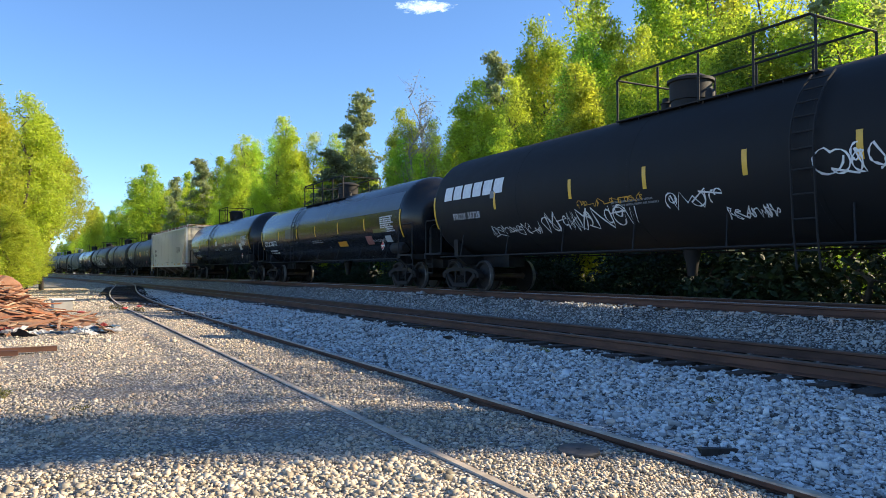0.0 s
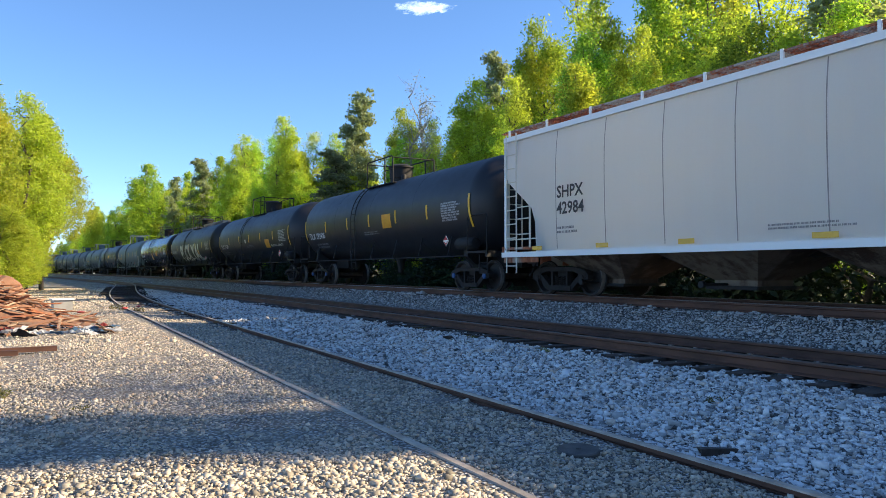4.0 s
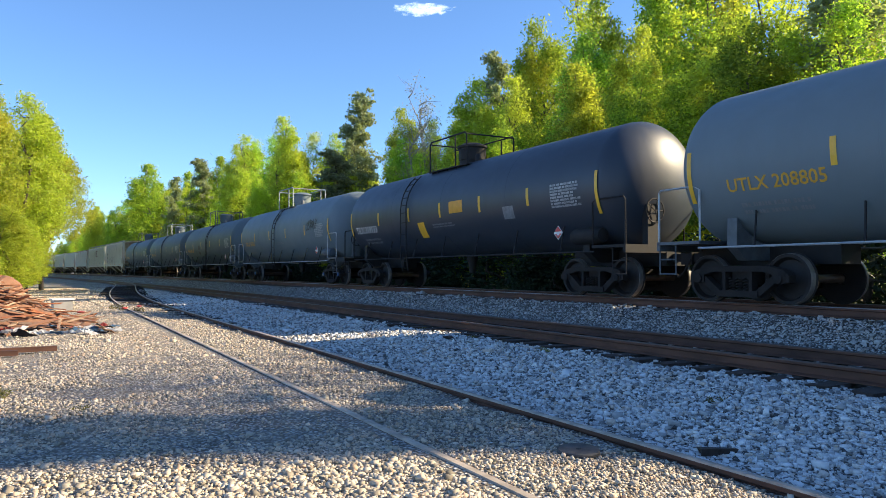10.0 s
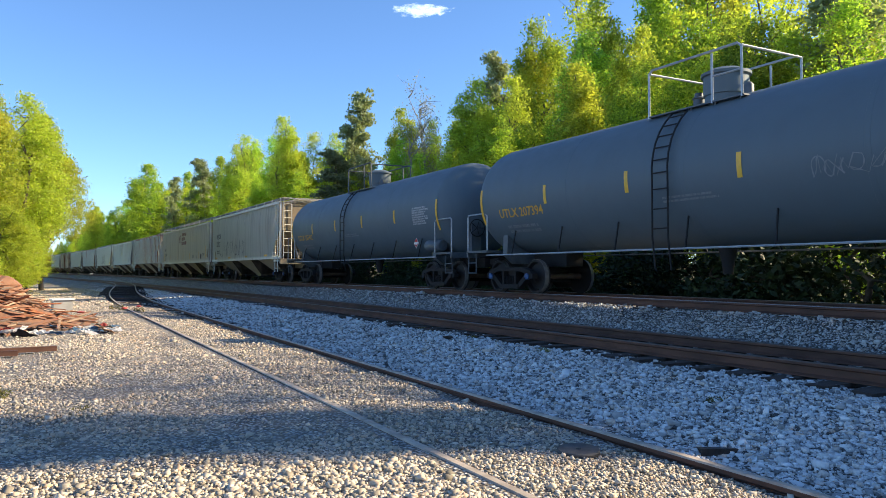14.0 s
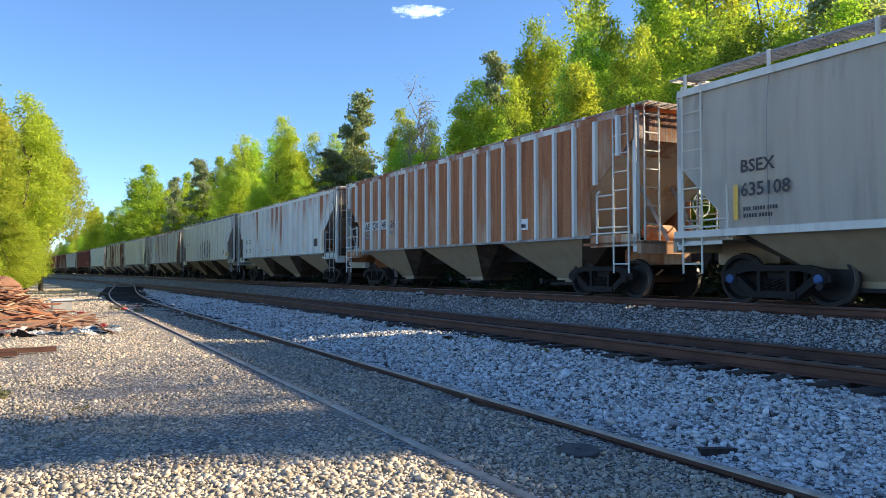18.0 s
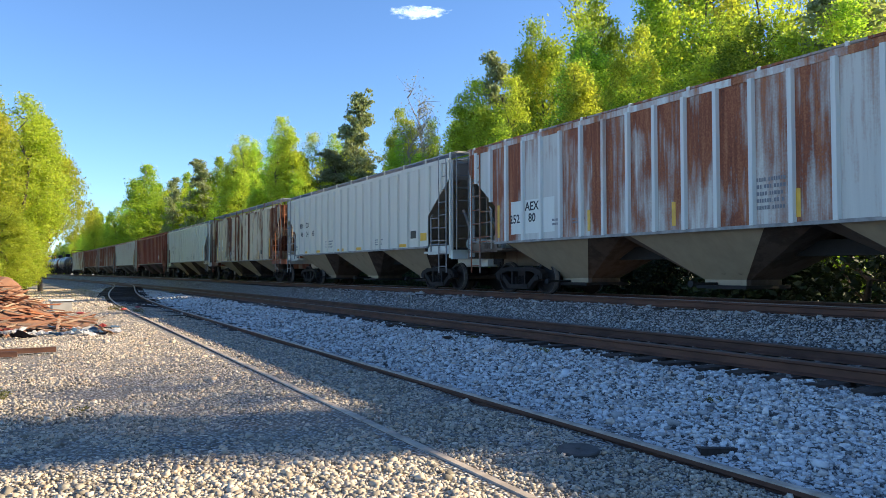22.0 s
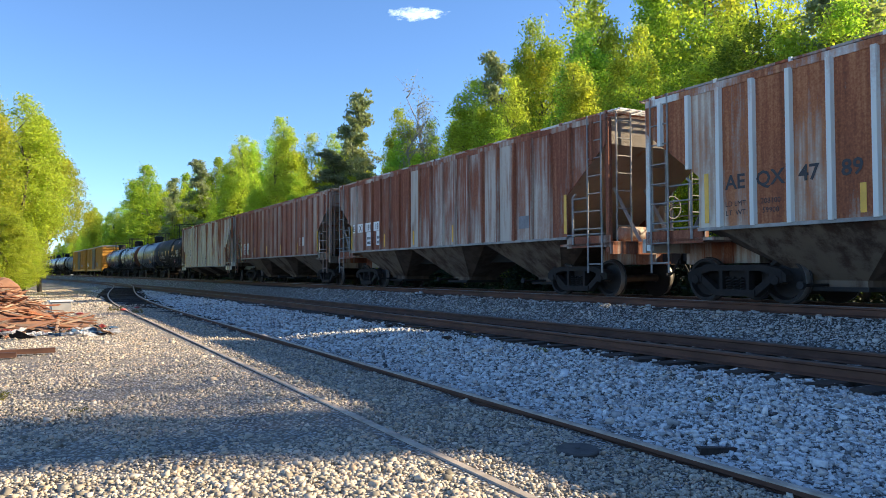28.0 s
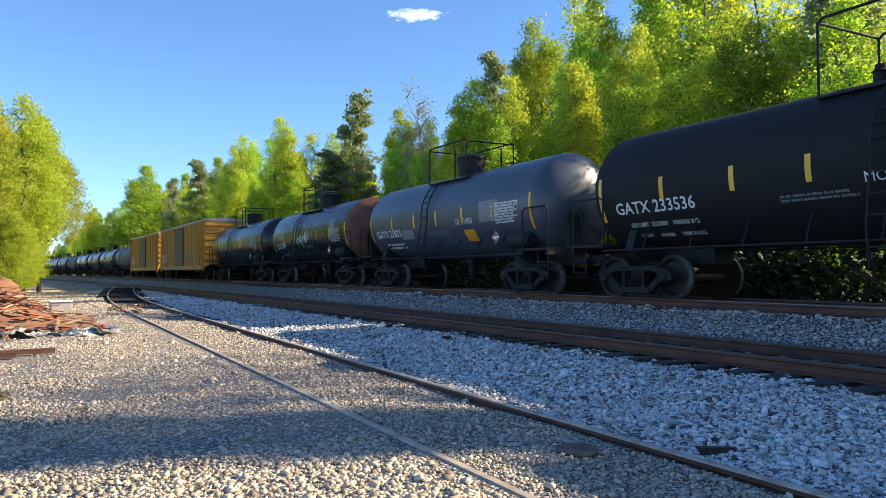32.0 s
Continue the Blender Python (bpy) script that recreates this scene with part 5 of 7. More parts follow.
        part("outlet_gate", finish("outlet_gate", bm, M_STEEL, None), None, car)
    bm = bmesh.new()
    box(bm, -0.3, 0.3, -half + 3.0, half - 3.0, 0.86, 1.14)
    part("centre_sill", bm, M_STEEL, car)
    # brake gear in the front end
    bm = bmesh.new()
    lathe(bm, [(-0.45, 0.001), (-0.42, 0.14), (-0.36, 0.18), (0.36, 0.18), (0.42, 0.14), (0.45, 0.001)], 16, "x", (0.1, -(bodyh - 0.95), 1.48))
    part("air_reservoir", finish("air_reservoir", bm, spec.get("endfloor", under), 40), None, car)
    bm = bmesh.new()
    yb = -(half - 0.55)
    tube(bm, [(0.35 + math.cos(k * math.tau / 14) * 0.26, yb, 2.05 + math.sin(k * math.tau / 14) * 0.26) for k in range(15)], 0.015, 5)
    for k in range(5):
        a = k * math.tau / 5
        tube(bm, [(0.35, yb, 2.05), (0.35 + math.cos(a) * 0.26, yb, 2.05 + math.sin(a) * 0.26)], 0.011, 4)
    tube(bm, [(0.35, yb + 0.03, 2.05), (0.35, yb + 0.03, 1.2)], 0.03, 6)
    part("brake_wheel", bm, spec.get("iron", M_IRON), car)
    add_truck(car, half - 2.3, spec.get("wheel", 0.42), spec.get("bluecaps", False))
    add_truck(car, -(half - 2.3), spec.get("wheel", 0.42), spec.get("bluecaps", False))
    add_couplers(car, half)
    face = w + (0.05 if smooth_side else 0.014)
    ink = spec.get("ink", M_BLACKTEXT)
    pitch = (2 * bodyh - 0.84) / (spec.get("ribs", 15) - 1)
    for words, y, z, size, mat in spec.get("words", ()):
        flat = text_flat(words, size, 0.02 if size > 0.25 else 0.0)
        if not smooth_side:                        # lettering sits between two posts
            wid = max(p[0] for p in flat[0])
            at = math.floor((y - wid / 2 + bodyh - 0.42) / pitch) + 0.5
            y = -bodyh + 0.42 + at * pitch + wid / 2 + 0.03
            if spec.get("patch") and size > 0.3 and words not in ("26",):
                on_side("painted_panel", rect_flat(wid + 0.14, size * 1.05), P_PATCHWHITE, car, y + 0.07, z - size * 0.16, face, "pale painted number patch", 0.003)
        on_side("lettering", flat, mat, car, y, z, face)
    for rows, wid, h, y, z, mat in spec.get("bars", ()):
        on_side("small_lettering", bars_flat(rows, wid, h, int(y * 10)), mat, car, y, z, face)
    for wid, h, y, z, mat, lab in spec.get("panels", ()):
        on_side("painted_panel", rect_flat(wid, h), mat, car, y, z, face, lab, 0.004)
    for y, z, h in spec.get("strips", ()):
        on_side("reflector_strip", rect_flat(0.10, h), M_YELLOW, car, y, z, face + (0.0 if smooth_side else 0.0))
    for wid, y in spec.get("sill_strips", ()):
        on_side("reflector_strip", rect_flat(wid, 0.10), M_YELLOW, car, y, low + 0.04, face)
    for n_blocks, wid, h, y, z, mat in spec.get("blocks", ()):
        on_side("lettering_bar", blocks_flat(n_blocks, wid, h), mat, car, y, z, face)
    for i, (seed, wid, h, loops, wgt, y, z, mat) in enumerate(spec.get("scrawls", ())):
        on_side("graffiti", scrawl(seed, wid, h, loops, wgt), mat, car, y, z, face, "spray-painted scrawl", 0.009 + 0.003 * i)
    for seed, wid, h, loops, wgt, y, z, mat in spec.get("low_scrawls", ()):
        lean_in = (w - 0.08 - 0.52) / (low - 0.44)
        on_side("graffiti", scrawl(seed, wid, h, loops, wgt), mat, car, y, z, 0.52 + lean_in * (z - 0.42), "spray-painted scrawl", 0.02, lean_in)
    return car


# ---- box cars ----
def box_car(spec):
    length = spec["length"]
    half, w, low, top = length / 2, 1.55, 1.05, 4.35
    bh = half - 0.75
    car = thing("box_car", spec["label"], "box car", group="cars of the freight train")
    bm = bmesh.new()
    box(bm, -w, w, -bh, bh, low, top)
    part("body", finish("body", bm, spec["side"], None, 0.03), None, car)
    bm = bmesh.new()
    prism(bm, [(-w - 0.03, top), (-w - 0.03, top + 0.08), (0, top + 0.22), (w + 0.03, top + 0.08), (w + 0.03, top)], "y", -bh - 0.03, bh + 0.03)
    for y in np.arange(-bh + 0.4, bh, 1.2):
        prism(bm, [(-w - 0.04, top + 0.08), (-w - 0.04, top + 0.11), (0, top + 0.26), (w + 0.04, top + 0.11), (w + 0.04, top + 0.08), (0, top + 0.2)], "y", y, y + 0.07)
    part("roof", bm, M_GALV, car, "galvanised ribbed roof")
    def rib():
        bm = bmesh.new()
        prism(bm, [(0, -0.06), (0, 0.06), (-0.06, 0.04), (-0.06, -0.04)], "z", low + 0.05, top - 0.08)
        return finish("side_post", bm, spec["side"])
    for sx in (-1, 1):
        for k in range(18):
            y = -bh + 0.35 + (2 * bh - 0.7) * k / 17
            if abs(y) < 1.7:
                continue
            p = part("side_post", shared(("boxrib", spec["side"].name), rib), None, car)
            p.location = (sx * w, y, 0)
            p.rotation_euler = (0, 0, 0 if sx < 0 else math.pi)
        bm = bmesh.new()
        box(bm, sx * (w + 0.06) - 0.04, sx * (w + 0.06) + 0.04, -1.6, 1.6, low + 0.05, top - 0.15)
        for k in range(5):
            z = low + 0.5 + k * 0.6
            box(bm, sx * (w + 0.10) - 0.03, sx * (w + 0.10) + 0.03, -1.55, 1.55, z, z + 0.08)
        part("door", finish("door", bm, spec["door"], None, 0.01), None, car, "sliding door of darker paint")
        bm = bmesh.new()
        box(bm, sx * w - 0.05, sx * w + 0.05, -bh, bh, low - 0.25, low + 0.02)
        part("side_sill", bm, spec["side"], car)
        for sgn in (-1, 1):
            ld = part("ladder", ladder_mesh(("box", spec["side"].name), [(0, 0.6), (0, top)], 0.45, 0.38, 0.02, spec["side"]), None, car)
            ld.location = (sx * (w + 0.08), sgn * (bh - 0.3), 0)
    for sgn in (-1, 1):
        bm = bmesh.new()
        for k in range(6):
            z = low + 0.3 + k * 0.5
            prism(bm, [(sgn * bh, z), (sgn * (bh + 0.07), z + 0.1), (sgn * (bh + 0.07), z + 0.2), (sgn * bh, z + 0.3)], "x", -w + 0.1, w - 0.1)
        part("end_corrugation", bm, spec["side"], car)
    bm = bmesh.new()
    box(bm, -0.3, 0.3, -half + 0.4, half - 0.4, 0.75, 1.05)
    part("centre_sill", bm, M_STEEL, car)
    on_side("graffiti", scrawl(3, 2.4, 1.0, 7, 0.05), M_WHITE, car, bh - 0.6, low + 0.25, w + 0.05, "pale spray-painted scrawl")
    on_side("graffiti", scrawl(8, 2.6, 1.0, 7, 0.05), M_BLUEPAINT, car, -2.2, low + 0.2, w + 0.05, "blue spray-painted scrawl")
    add_truck(car, half - 2.4)
    add_truck(car, -(half - 2.4))
    add_couplers(car, half)
    return car


# ---- paints of the train ----
P_BLACK = enamel("black_tank_paint", (0.010, 0.010, 0.012), 0.24, 0.10)
P_SOOT = enamel("matt_sooty_tank_paint", (0.013, 0.013, 0.014), 0.62, 0.10, 0.22)
P_RUSTEND = plain("brown_rusted_tank_head", (0.15, 0.060, 0.036), 0.75, 0.0, 0.4, 2)
P_BLACK_DULL = enamel("dull_black_tank_paint", (0.014, 0.015, 0.019), 0.42, 0.14)
P_GLOSS = enamel("shiny_black_tank_paint", (0.010, 0.011, 0.013), 0.19, 0.05)
P_NAVY = enamel("blue_black_tank_paint", (0.034, 0.044, 0.062), 0.40, 0.10)
P_GREY = enamel("blue_grey_tank_paint", (0.175, 0.22, 0.245), 0.50, 0.20, 0.3)
P_GREY2 = enamel("slate_grey_tank_paint", (0.118, 0.155, 0.182), 0.50, 0.20, 0.3)
P_LEAD = enamel("lead_grey_tank_paint", (0.060, 0.075, 0.100), 0.30, 0.12)
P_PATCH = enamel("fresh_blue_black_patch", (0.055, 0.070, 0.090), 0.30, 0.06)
M_OLIVE = plain("olive_panel_paint", (0.16, 0.14, 0.03), 0.45)
P_GREYTRIM = plain("grey_painted_steel", (0.085, 0.10, 0.115), 0.5)
P_WHITE = weathered("chalky_white_paint", (0.86, 0.855, 0.81), 0.02, 3.0, 0.05, 0.5, dirt=0.05, runs=2.4)
P_WHITE_B = weathered("dusty_white_paint", (0.80, 0.775, 0.68), 0.13, 2.1, 0.12, 0.5, dirt=0.55, runs=3.2, soil=(0.25, 0.235, 0.20), soft=0.3, rust_cols=((0.22, 0.17, 0.12), (0.34, 0.28, 0.20), (0.50, 0.44, 0.34)))
P_PATCHWHITE = plain("pale_number_patch", (0.56, 0.56, 0.52), 0.6, 0, 0.2, 4)
M_SEAM = plain("sooty_weld_seam", (0.34, 0.34, 0.33), 0.7)
P_PALE = weathered("pale_blue_grey_paint", (0.72, 0.74, 0.68), 0.30, 0.739, 0.30, 0.5, start=-7.76, dirt=0.16, streak=0.35, upper=0.11, soft=0.2, rust_cols=((0.13, 0.045, 0.022), (0.32, 0.12, 0.05), (0.54, 0.29, 0.14)))
P_PALE2 = weathered("pale_grey_white_paint", (0.75, 0.76, 0.68), 0.06, 0.766, 0.06, 0.5, start=-7.66, dirt=0.18)
P_PALE3 = weathered("cool_white_paint", (0.76, 0.79, 0.71), 0.13, 0.766, 0.10, 0.5, start=-7.56, dirt=0.16)
P_CREAM = weathered("cream_white_paint", (0.75, 0.72, 0.60), 0.09, 0.764, 0.08, 0.5, start=-7.635, dirt=0.24)
P_RUSTY = weathered("rust_eaten_tan_panels", (0.68, 0.53, 0.35), 1.02, 0.734, 0.26, 0.55, start=-7.71, upper=0.06, soft=0.26, streak=0.42, runs=4.5, rust_cols=((0.13, 0.048, 0.024), (0.34, 0.135, 0.055), (0.52, 0.27, 0.12)))
P_RUSTY2 = weathered("rust_stained_grey_panels", (0.68, 0.68, 0.60), 0.50, 0.7635, 0.42, 0.55, soft=0.2, start=-7.635, upper=0.04)
P_RUSTY7 = weathered("orange_rusted_pale_panels", (0.68, 0.62, 0.49), 0.86, 0.7152, 0.30, 0.55, soft=0.22, start=-7.51, upper=0.05, rust_cols=((0.13, 0.045, 0.022), (0.30, 0.105, 0.045), (0.50, 0.23, 0.10)))
P_RUSTY3 = weathered("rusty_cream_panels", (0.76, 0.66, 0.46), 0.61, 0.758, 0.34, 0.55, soft=0.12, rust_cols=((0.05, 0.019, 0.011), (0.15, 0.055, 0.026), (0.36, 0.16, 0.065)), streak=0.3, start=-7.205)
P_RUSTY4 = weathered("rust_red_streaked_panels", (0.58, 0.52, 0.43), 0.80, 0.7635, 0.36, 0.6, soft=0.2, rust_cols=((0.09, 0.030, 0.017), (0.23, 0.080, 0.042), (0.38, 0.17, 0.09)), start=-7.635, upper=0.03)
P_RUSTY5 = weathered("faded_brown_panels", (0.50, 0.41, 0.32), 0.80, 0.7535, 0.2, 0.6, soft=0.24, rust_cols=((0.14, 0.050, 0.030), (0.27, 0.100, 0.058), (0.42, 0.20, 0.115)), start=-7.535, streak=0.65)
P_RUSTY6 = weathered("white_panels_with_rust_bands", (0.79, 0.72, 0.56), 0.58, 0.8776, 0.40, 0.55, soft=0.2, start=-7.46, upper=0.06, rust_cols=((0.13, 0.045, 0.022), (0.30, 0.105, 0.045), (0.50, 0.23, 0.10)))
P_RED = weathered("oxide_red_paint", (0.28, 0.065, 0.045), 0.25, 1.15, 0.15, 0.55, rust_cols=((0.10, 0.03, 0.02), (0.18, 0.05, 0.035), (0.3, 0.09, 0.06)))
P_UNDER = weathered("grimy_hopper_bottom", (0.46, 0.37, 0.24), 0.16, 20.0, 0.1, 0.65, dirt=0.5, runs=3.0, rust_cols=((0.02, 0.014, 0.010), (0.05, 0.03, 0.02), (0.09, 0.05, 0.03)))
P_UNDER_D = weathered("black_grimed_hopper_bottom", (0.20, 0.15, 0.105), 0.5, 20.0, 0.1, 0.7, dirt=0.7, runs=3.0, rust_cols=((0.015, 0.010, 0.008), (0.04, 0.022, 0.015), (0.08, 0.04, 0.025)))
# grime plus the underside's shade, both put into this dark brown
P_SLOPE = weathered("shade_dark_grimy_slope_steel", (0.11, 0.075, 0.055), 0.5, 20.0, 0.1, 0.85, dirt=0.7, runs=3.0, rust_cols=((0.02, 0.013, 0.011), (0.045, 0.028, 0.02), (0.08, 0.05, 0.035)))
P_UNDER_R = weathered("red_brown_hopper_bottom", (0.12, 0.035, 0.026), 0.4, 2.0, 0.25, 0.7, dirt=0.6, rust_cols=((0.02, 0.010, 0.008), (0.05, 0.02, 0.015), (0.08, 0.03, 0.02)))
P_END = weathered("brown_stained_end_sheet", (0.50, 0.42, 0.34), 0.30, 1.4, 0.2, 0.6, dirt=0.4, runs=3.0)
P_RUSTIRON = weathered("rusty_ladder_iron", (0.40, 0.36, 0.30), 0.6, 0.5, 0.3, 0.7)
P_BOXYEL = weathered("ochre_yellow_box_paint", (0.58, 0.27, 0.02), 0.12, 1.0, 0.2, 0.55)
P_BOXDOOR = weathered("dark_olive_door_paint", (0.10, 0.085, 0.05), 0.35, 1.0, 0.2, 0.6)


def ids(a, b, c, d, y, z, size, mat, step):
    """Letters set between the side posts."""
    return tuple((w, y - i * step, z, size, mat) for i, w in enumerate((a, b, c, d)) if w)


BLACK_LABEL = "black steel tank car with yellow reflector strips, rolling"
GREY_LABEL = "blue-grey steel tank car with yellow stencils, rolling"
TRAIN = [
    # (front coupler, rear coupler, kind, details)
    # lead car stays out of view; added for its shadow on the ballast
    (-16.9, 1.7, tank_car, dict(label=BLACK_LABEL, paint=P_SOOT, dome=0.2, rad=1.55)),
    (1.7, 21.7, tank_car, dict(strips=(0.20, 0.388, 0.528, 0.67, 0.79), blocks=((6, 3.3, 0.42, 8.0, 2.72, M_WHITE),), label="black tank car covered in white graffiti, rolling", paint=P_SOOT, ladder=-4.1, long_top=True, fore=True, dome=-0.3, rad=1.58, zc=2.62, clear=True, plate=False,
        panels=((0.2, 0.2, 5.4, 2.6, M_GREYTEXT, "small stencilled square"),),
        words=(("PROX 36728", 7.53, 2.12, 0.28, M_WHITE),),
        scrawls=((11, 2.4, 0.40, 10, 0.022, 5.7, 1.55, M_WHITE), (12, 3.3, 0.62, 10, 0.034, 3.3, 1.55, M_WHITE), (13, 1.5, 0.42, 4, 0.026, -0.84, 1.80, M_WHITE), (14, 1.15, 0.3, 9, 0.024, -2.25, 1.55, M_WHITE), (15, 0.7, 0.65, 4, 0.03, -4.4, 2.0, M_WHITE), (16, 2.3, 0.2, 10, 0.016, 1.8, 2.05, M_YELTEXT), (17, 1.2, 0.5, 5, 0.03, -5.2, 2.1, M_WHITE)))),
    (21.7, 41.9, tank_car, dict(rail_high=1.0, label="glossy black pressure tank car with white letters, rolling", paint=P_GLOSS, long_top=True, dome=-0.3, rad=1.50, zc=2.48, marks="CTCX 780172", clear=True,
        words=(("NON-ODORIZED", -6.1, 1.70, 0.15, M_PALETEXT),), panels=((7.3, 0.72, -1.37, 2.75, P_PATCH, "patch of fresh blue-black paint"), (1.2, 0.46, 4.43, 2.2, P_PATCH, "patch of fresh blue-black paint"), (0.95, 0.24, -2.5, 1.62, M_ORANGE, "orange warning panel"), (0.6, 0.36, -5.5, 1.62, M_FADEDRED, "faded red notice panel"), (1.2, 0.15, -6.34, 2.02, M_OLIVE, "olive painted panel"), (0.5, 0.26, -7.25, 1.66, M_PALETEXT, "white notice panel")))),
    (41.9, 61.1, tank_car, dict(label="glossy black gas tank car with white letters, rolling", paint=P_GLOSS, dome=0.6, marks="CBTX 784916", clear=True, rad=1.55,
        words=(("LIQUEFIED PETROLEUM GAS", -1.7, 2.20, 0.21, M_WHITE), ("NON - ODORIZED", -2.2, 1.92, 0.20, M_WHITE)), panels=((0.55, 0.3, 0.2, 2.3, M_WHITE, "white notice panel"), (0.5, 0.4, -6.0, 1.9, M_WHITE, "white notice panel")))),
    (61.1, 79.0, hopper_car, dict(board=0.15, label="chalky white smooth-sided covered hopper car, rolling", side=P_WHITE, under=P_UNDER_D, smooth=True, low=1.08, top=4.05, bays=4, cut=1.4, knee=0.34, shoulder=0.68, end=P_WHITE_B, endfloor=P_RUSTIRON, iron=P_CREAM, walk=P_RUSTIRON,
        words=(("SHPX", 6.0, 2.35, 0.40, M_BLACKTEXT), ("42984", 6.0, 1.96, 0.40, M_BLACKTEXT)), bars=((8, 1.6, 0.52, -4.74, 2.1, M_BLACKTEXT), (2, 0.8, 0.2, 6.0, 1.5, M_GREYTEXT), (2, 1.6, 0.12, 0.2, 1.3, M_GREYTEXT), (2, 1.0, 0.15, -2.2, 1.25, M_GREYTEXT)),
        sill_strips=((0.4, 7.0), (0.4, 4.6), (0.4, 2.2), (0.45, -0.6), (0.45, -3.6), (1.1, -5.2)))),
    (79.0, 96.4, tank_car, dict(label=BLACK_LABEL, paint=P_BLACK_DULL, marks="TILX 192406", dome=0.3, bluecaps=True, panels=((0.75, 0.5, -1.2, 2.15, M_ORANGE, "orange warning panel"),))),
    (96.4, 114.0, tank_car, dict(label=BLACK_LABEL, paint=P_BLACK_DULL, marks="TILX 191881", dome=0.1, ladder=1.4, words=(("ACRYLONITRILE, STABILIZED", -4.1, 1.92, 0.165, M_WHITE),), panels=((0.8, 0.5, -3.2, 1.86, M_ORANGE, "orange warning panel"), (0.2, 0.2, 0.9, 2.25, M_WHITE, "white notice")))),
    (114.0, 131.6, tank_car, dict(big=(("PUCK", 3.9, 1.45, 3.4, 1.42, M_WHITE), ("YAL", 3.3, 1.40, -0.72, 1.42, M_WHITE)), topwalk=True, label="black tank car with big white graffiti letters, rolling", paint=P_BLACK_DULL, marks="HSRX 3267", dome=0.2, bluecaps=True, rad=1.55, words=(), panels=((0.4, 0.36, -3.05, 1.85, M_ORANGE, "orange warning panel"), (0.45, 0.1, -0.45, 1.55, M_WHITE, "white painted dash")))),
    (131.6, 149.05, tank_car, dict(label="shiny black tank car with white letters, rolling", paint=P_GLOSS, marks="TAEX 2148", clear=True, weights=("LD LMT  206000", "LT  WT    80000"), dome=-0.5, ladder=1.5, panels=((0.45, 0.62, 0.7, 1.75, M_YELLOW, "yellow notice panel"), (0.75, 0.45, -1.6, 2.05, M_ORANGE, "orange warning panel")), scrawls=((21, 2.4, 0.3, 9, 0.012, -3.9, 2.0, M_GREYTEXT),))),
    (149.05, 166.44, tank_car, dict(label=GREY_LABEL, paint=P_GREY, trim=P_GREYTRIM, rails=M_GALV, toprails=M_GALV, greydome=True, reservoir=P_GREY, marks="UTLX 208805", ink=M_YELTEXT, dome=0.4, ladder=0.5)),
    (166.44, 183.8, tank_car, dict(label="blue-black tank car with white letters, rolling", paint=P_NAVY, marks="TILX 319133", dome=0.5, ladder=2.4, panels=((0.8, 0.36, -0.6, 2.35, M_ORANGE, "orange warning panel"), (0.45, 0.55, 1.6, 1.7, M_YELLOW, "yellow notice panel"), (0.5, 0.35, -3.5, 2.0, M_GREYTEXT, "faded notice panel")))),
    (183.8, 201.2, tank_car, dict(label=GREY_LABEL, paint=P_GREY, trim=P_GREYTRIM, rails=M_GALV, toprails=M_GALV, greydome=True, bluecaps=True, marks="UTLX 209360", ink=M_YELTEXT, dome=0.5, ladder=0.5, panels=((0.3, 0.42, 1.2, 3.2, M_BLACKTEXT, "dark painted patch"), (0.3, 0.42, 0.6, 3.2, M_BLACKTEXT, "dark painted patch")), scrawls=((31, 1.3, 0.55, 6, 0.05, -4.6, 2.45, M_BLACKTEXT),))),
    (201.2, 218.5, tank_car, dict(label=GREY_LABEL, paint=P_GREY2, trim=P_GREYTRIM, rails=M_GALV, greydome=True, marks="NATX 303018", ink=M_YELTEXT, dome=0.15, ladder=-0.6, bluecaps=True, panels=((0.6, 0.3, 2.6, 2.2, M_BLACKTEXT, "dark painted patch"), (0.5, 0.22, 2.7, 1.85, M_BLACKTEXT, "dark painted patch")))),
    (218.5, 236.0, tank_car, dict(label=GREY_LABEL, paint=P_GREY2, trim=P_GREYTRIM, rails=M_GALV, toprails=M_GALV, greydome=True, bluecaps=True, marks="UTLX 207394", ink=M_YELTEXT, dome=0.2, ladder=0.5, reservoir=P_GREY, scrawls=((41, 1.8, 0.4, 7, 0.02, -2.6, 2.1, M_GREYTEXT),))),
    (236.0, 253.4, tank_car, dict(label=GREY_LABEL, paint=P_GREY2, trim=P_GREYTRIM, rails=M_GALV, greydome=True, marks="UTLX 207402", ink=M_YELTEXT, dome=0.3, ladder=0.5)),
    (253.4, 269.7, hopper_car, dict(label="dusty white smooth-sided covered hopper with black graffiti, rolling", side=P_WHITE_B, under=P_UNDER, smooth=True, low=1.35, top=4.1, bays=3, cut=0.95, knee=0.13, shoulder=0.5, end=P_UNDER, iron=P_CREAM, walk=M_WALK, bluecaps=True, wheel=0.457,
        words=(("WSOR", 6.3, 2.72, 0.44, M_BLACKTEXT), ("52027", 6.3, 2.22, 0.44, M_BLACKTEXT)), bars=((2, 1.0, 0.26, 6.2, 1.75, M_BLACKTEXT),),
        scrawls=((51, 5.4, 1.0, 9, 0.028, 4.4, 1.5, M_BLACKTEXT), (52, 0.8, 0.25, 4, 0.02, 5.2, 1.5, M_BLACKTEXT)), sill_strips=((0.6, 6.6), (0.6, 3.0), (0.6, -1.0), (0.6, -5.0)))),
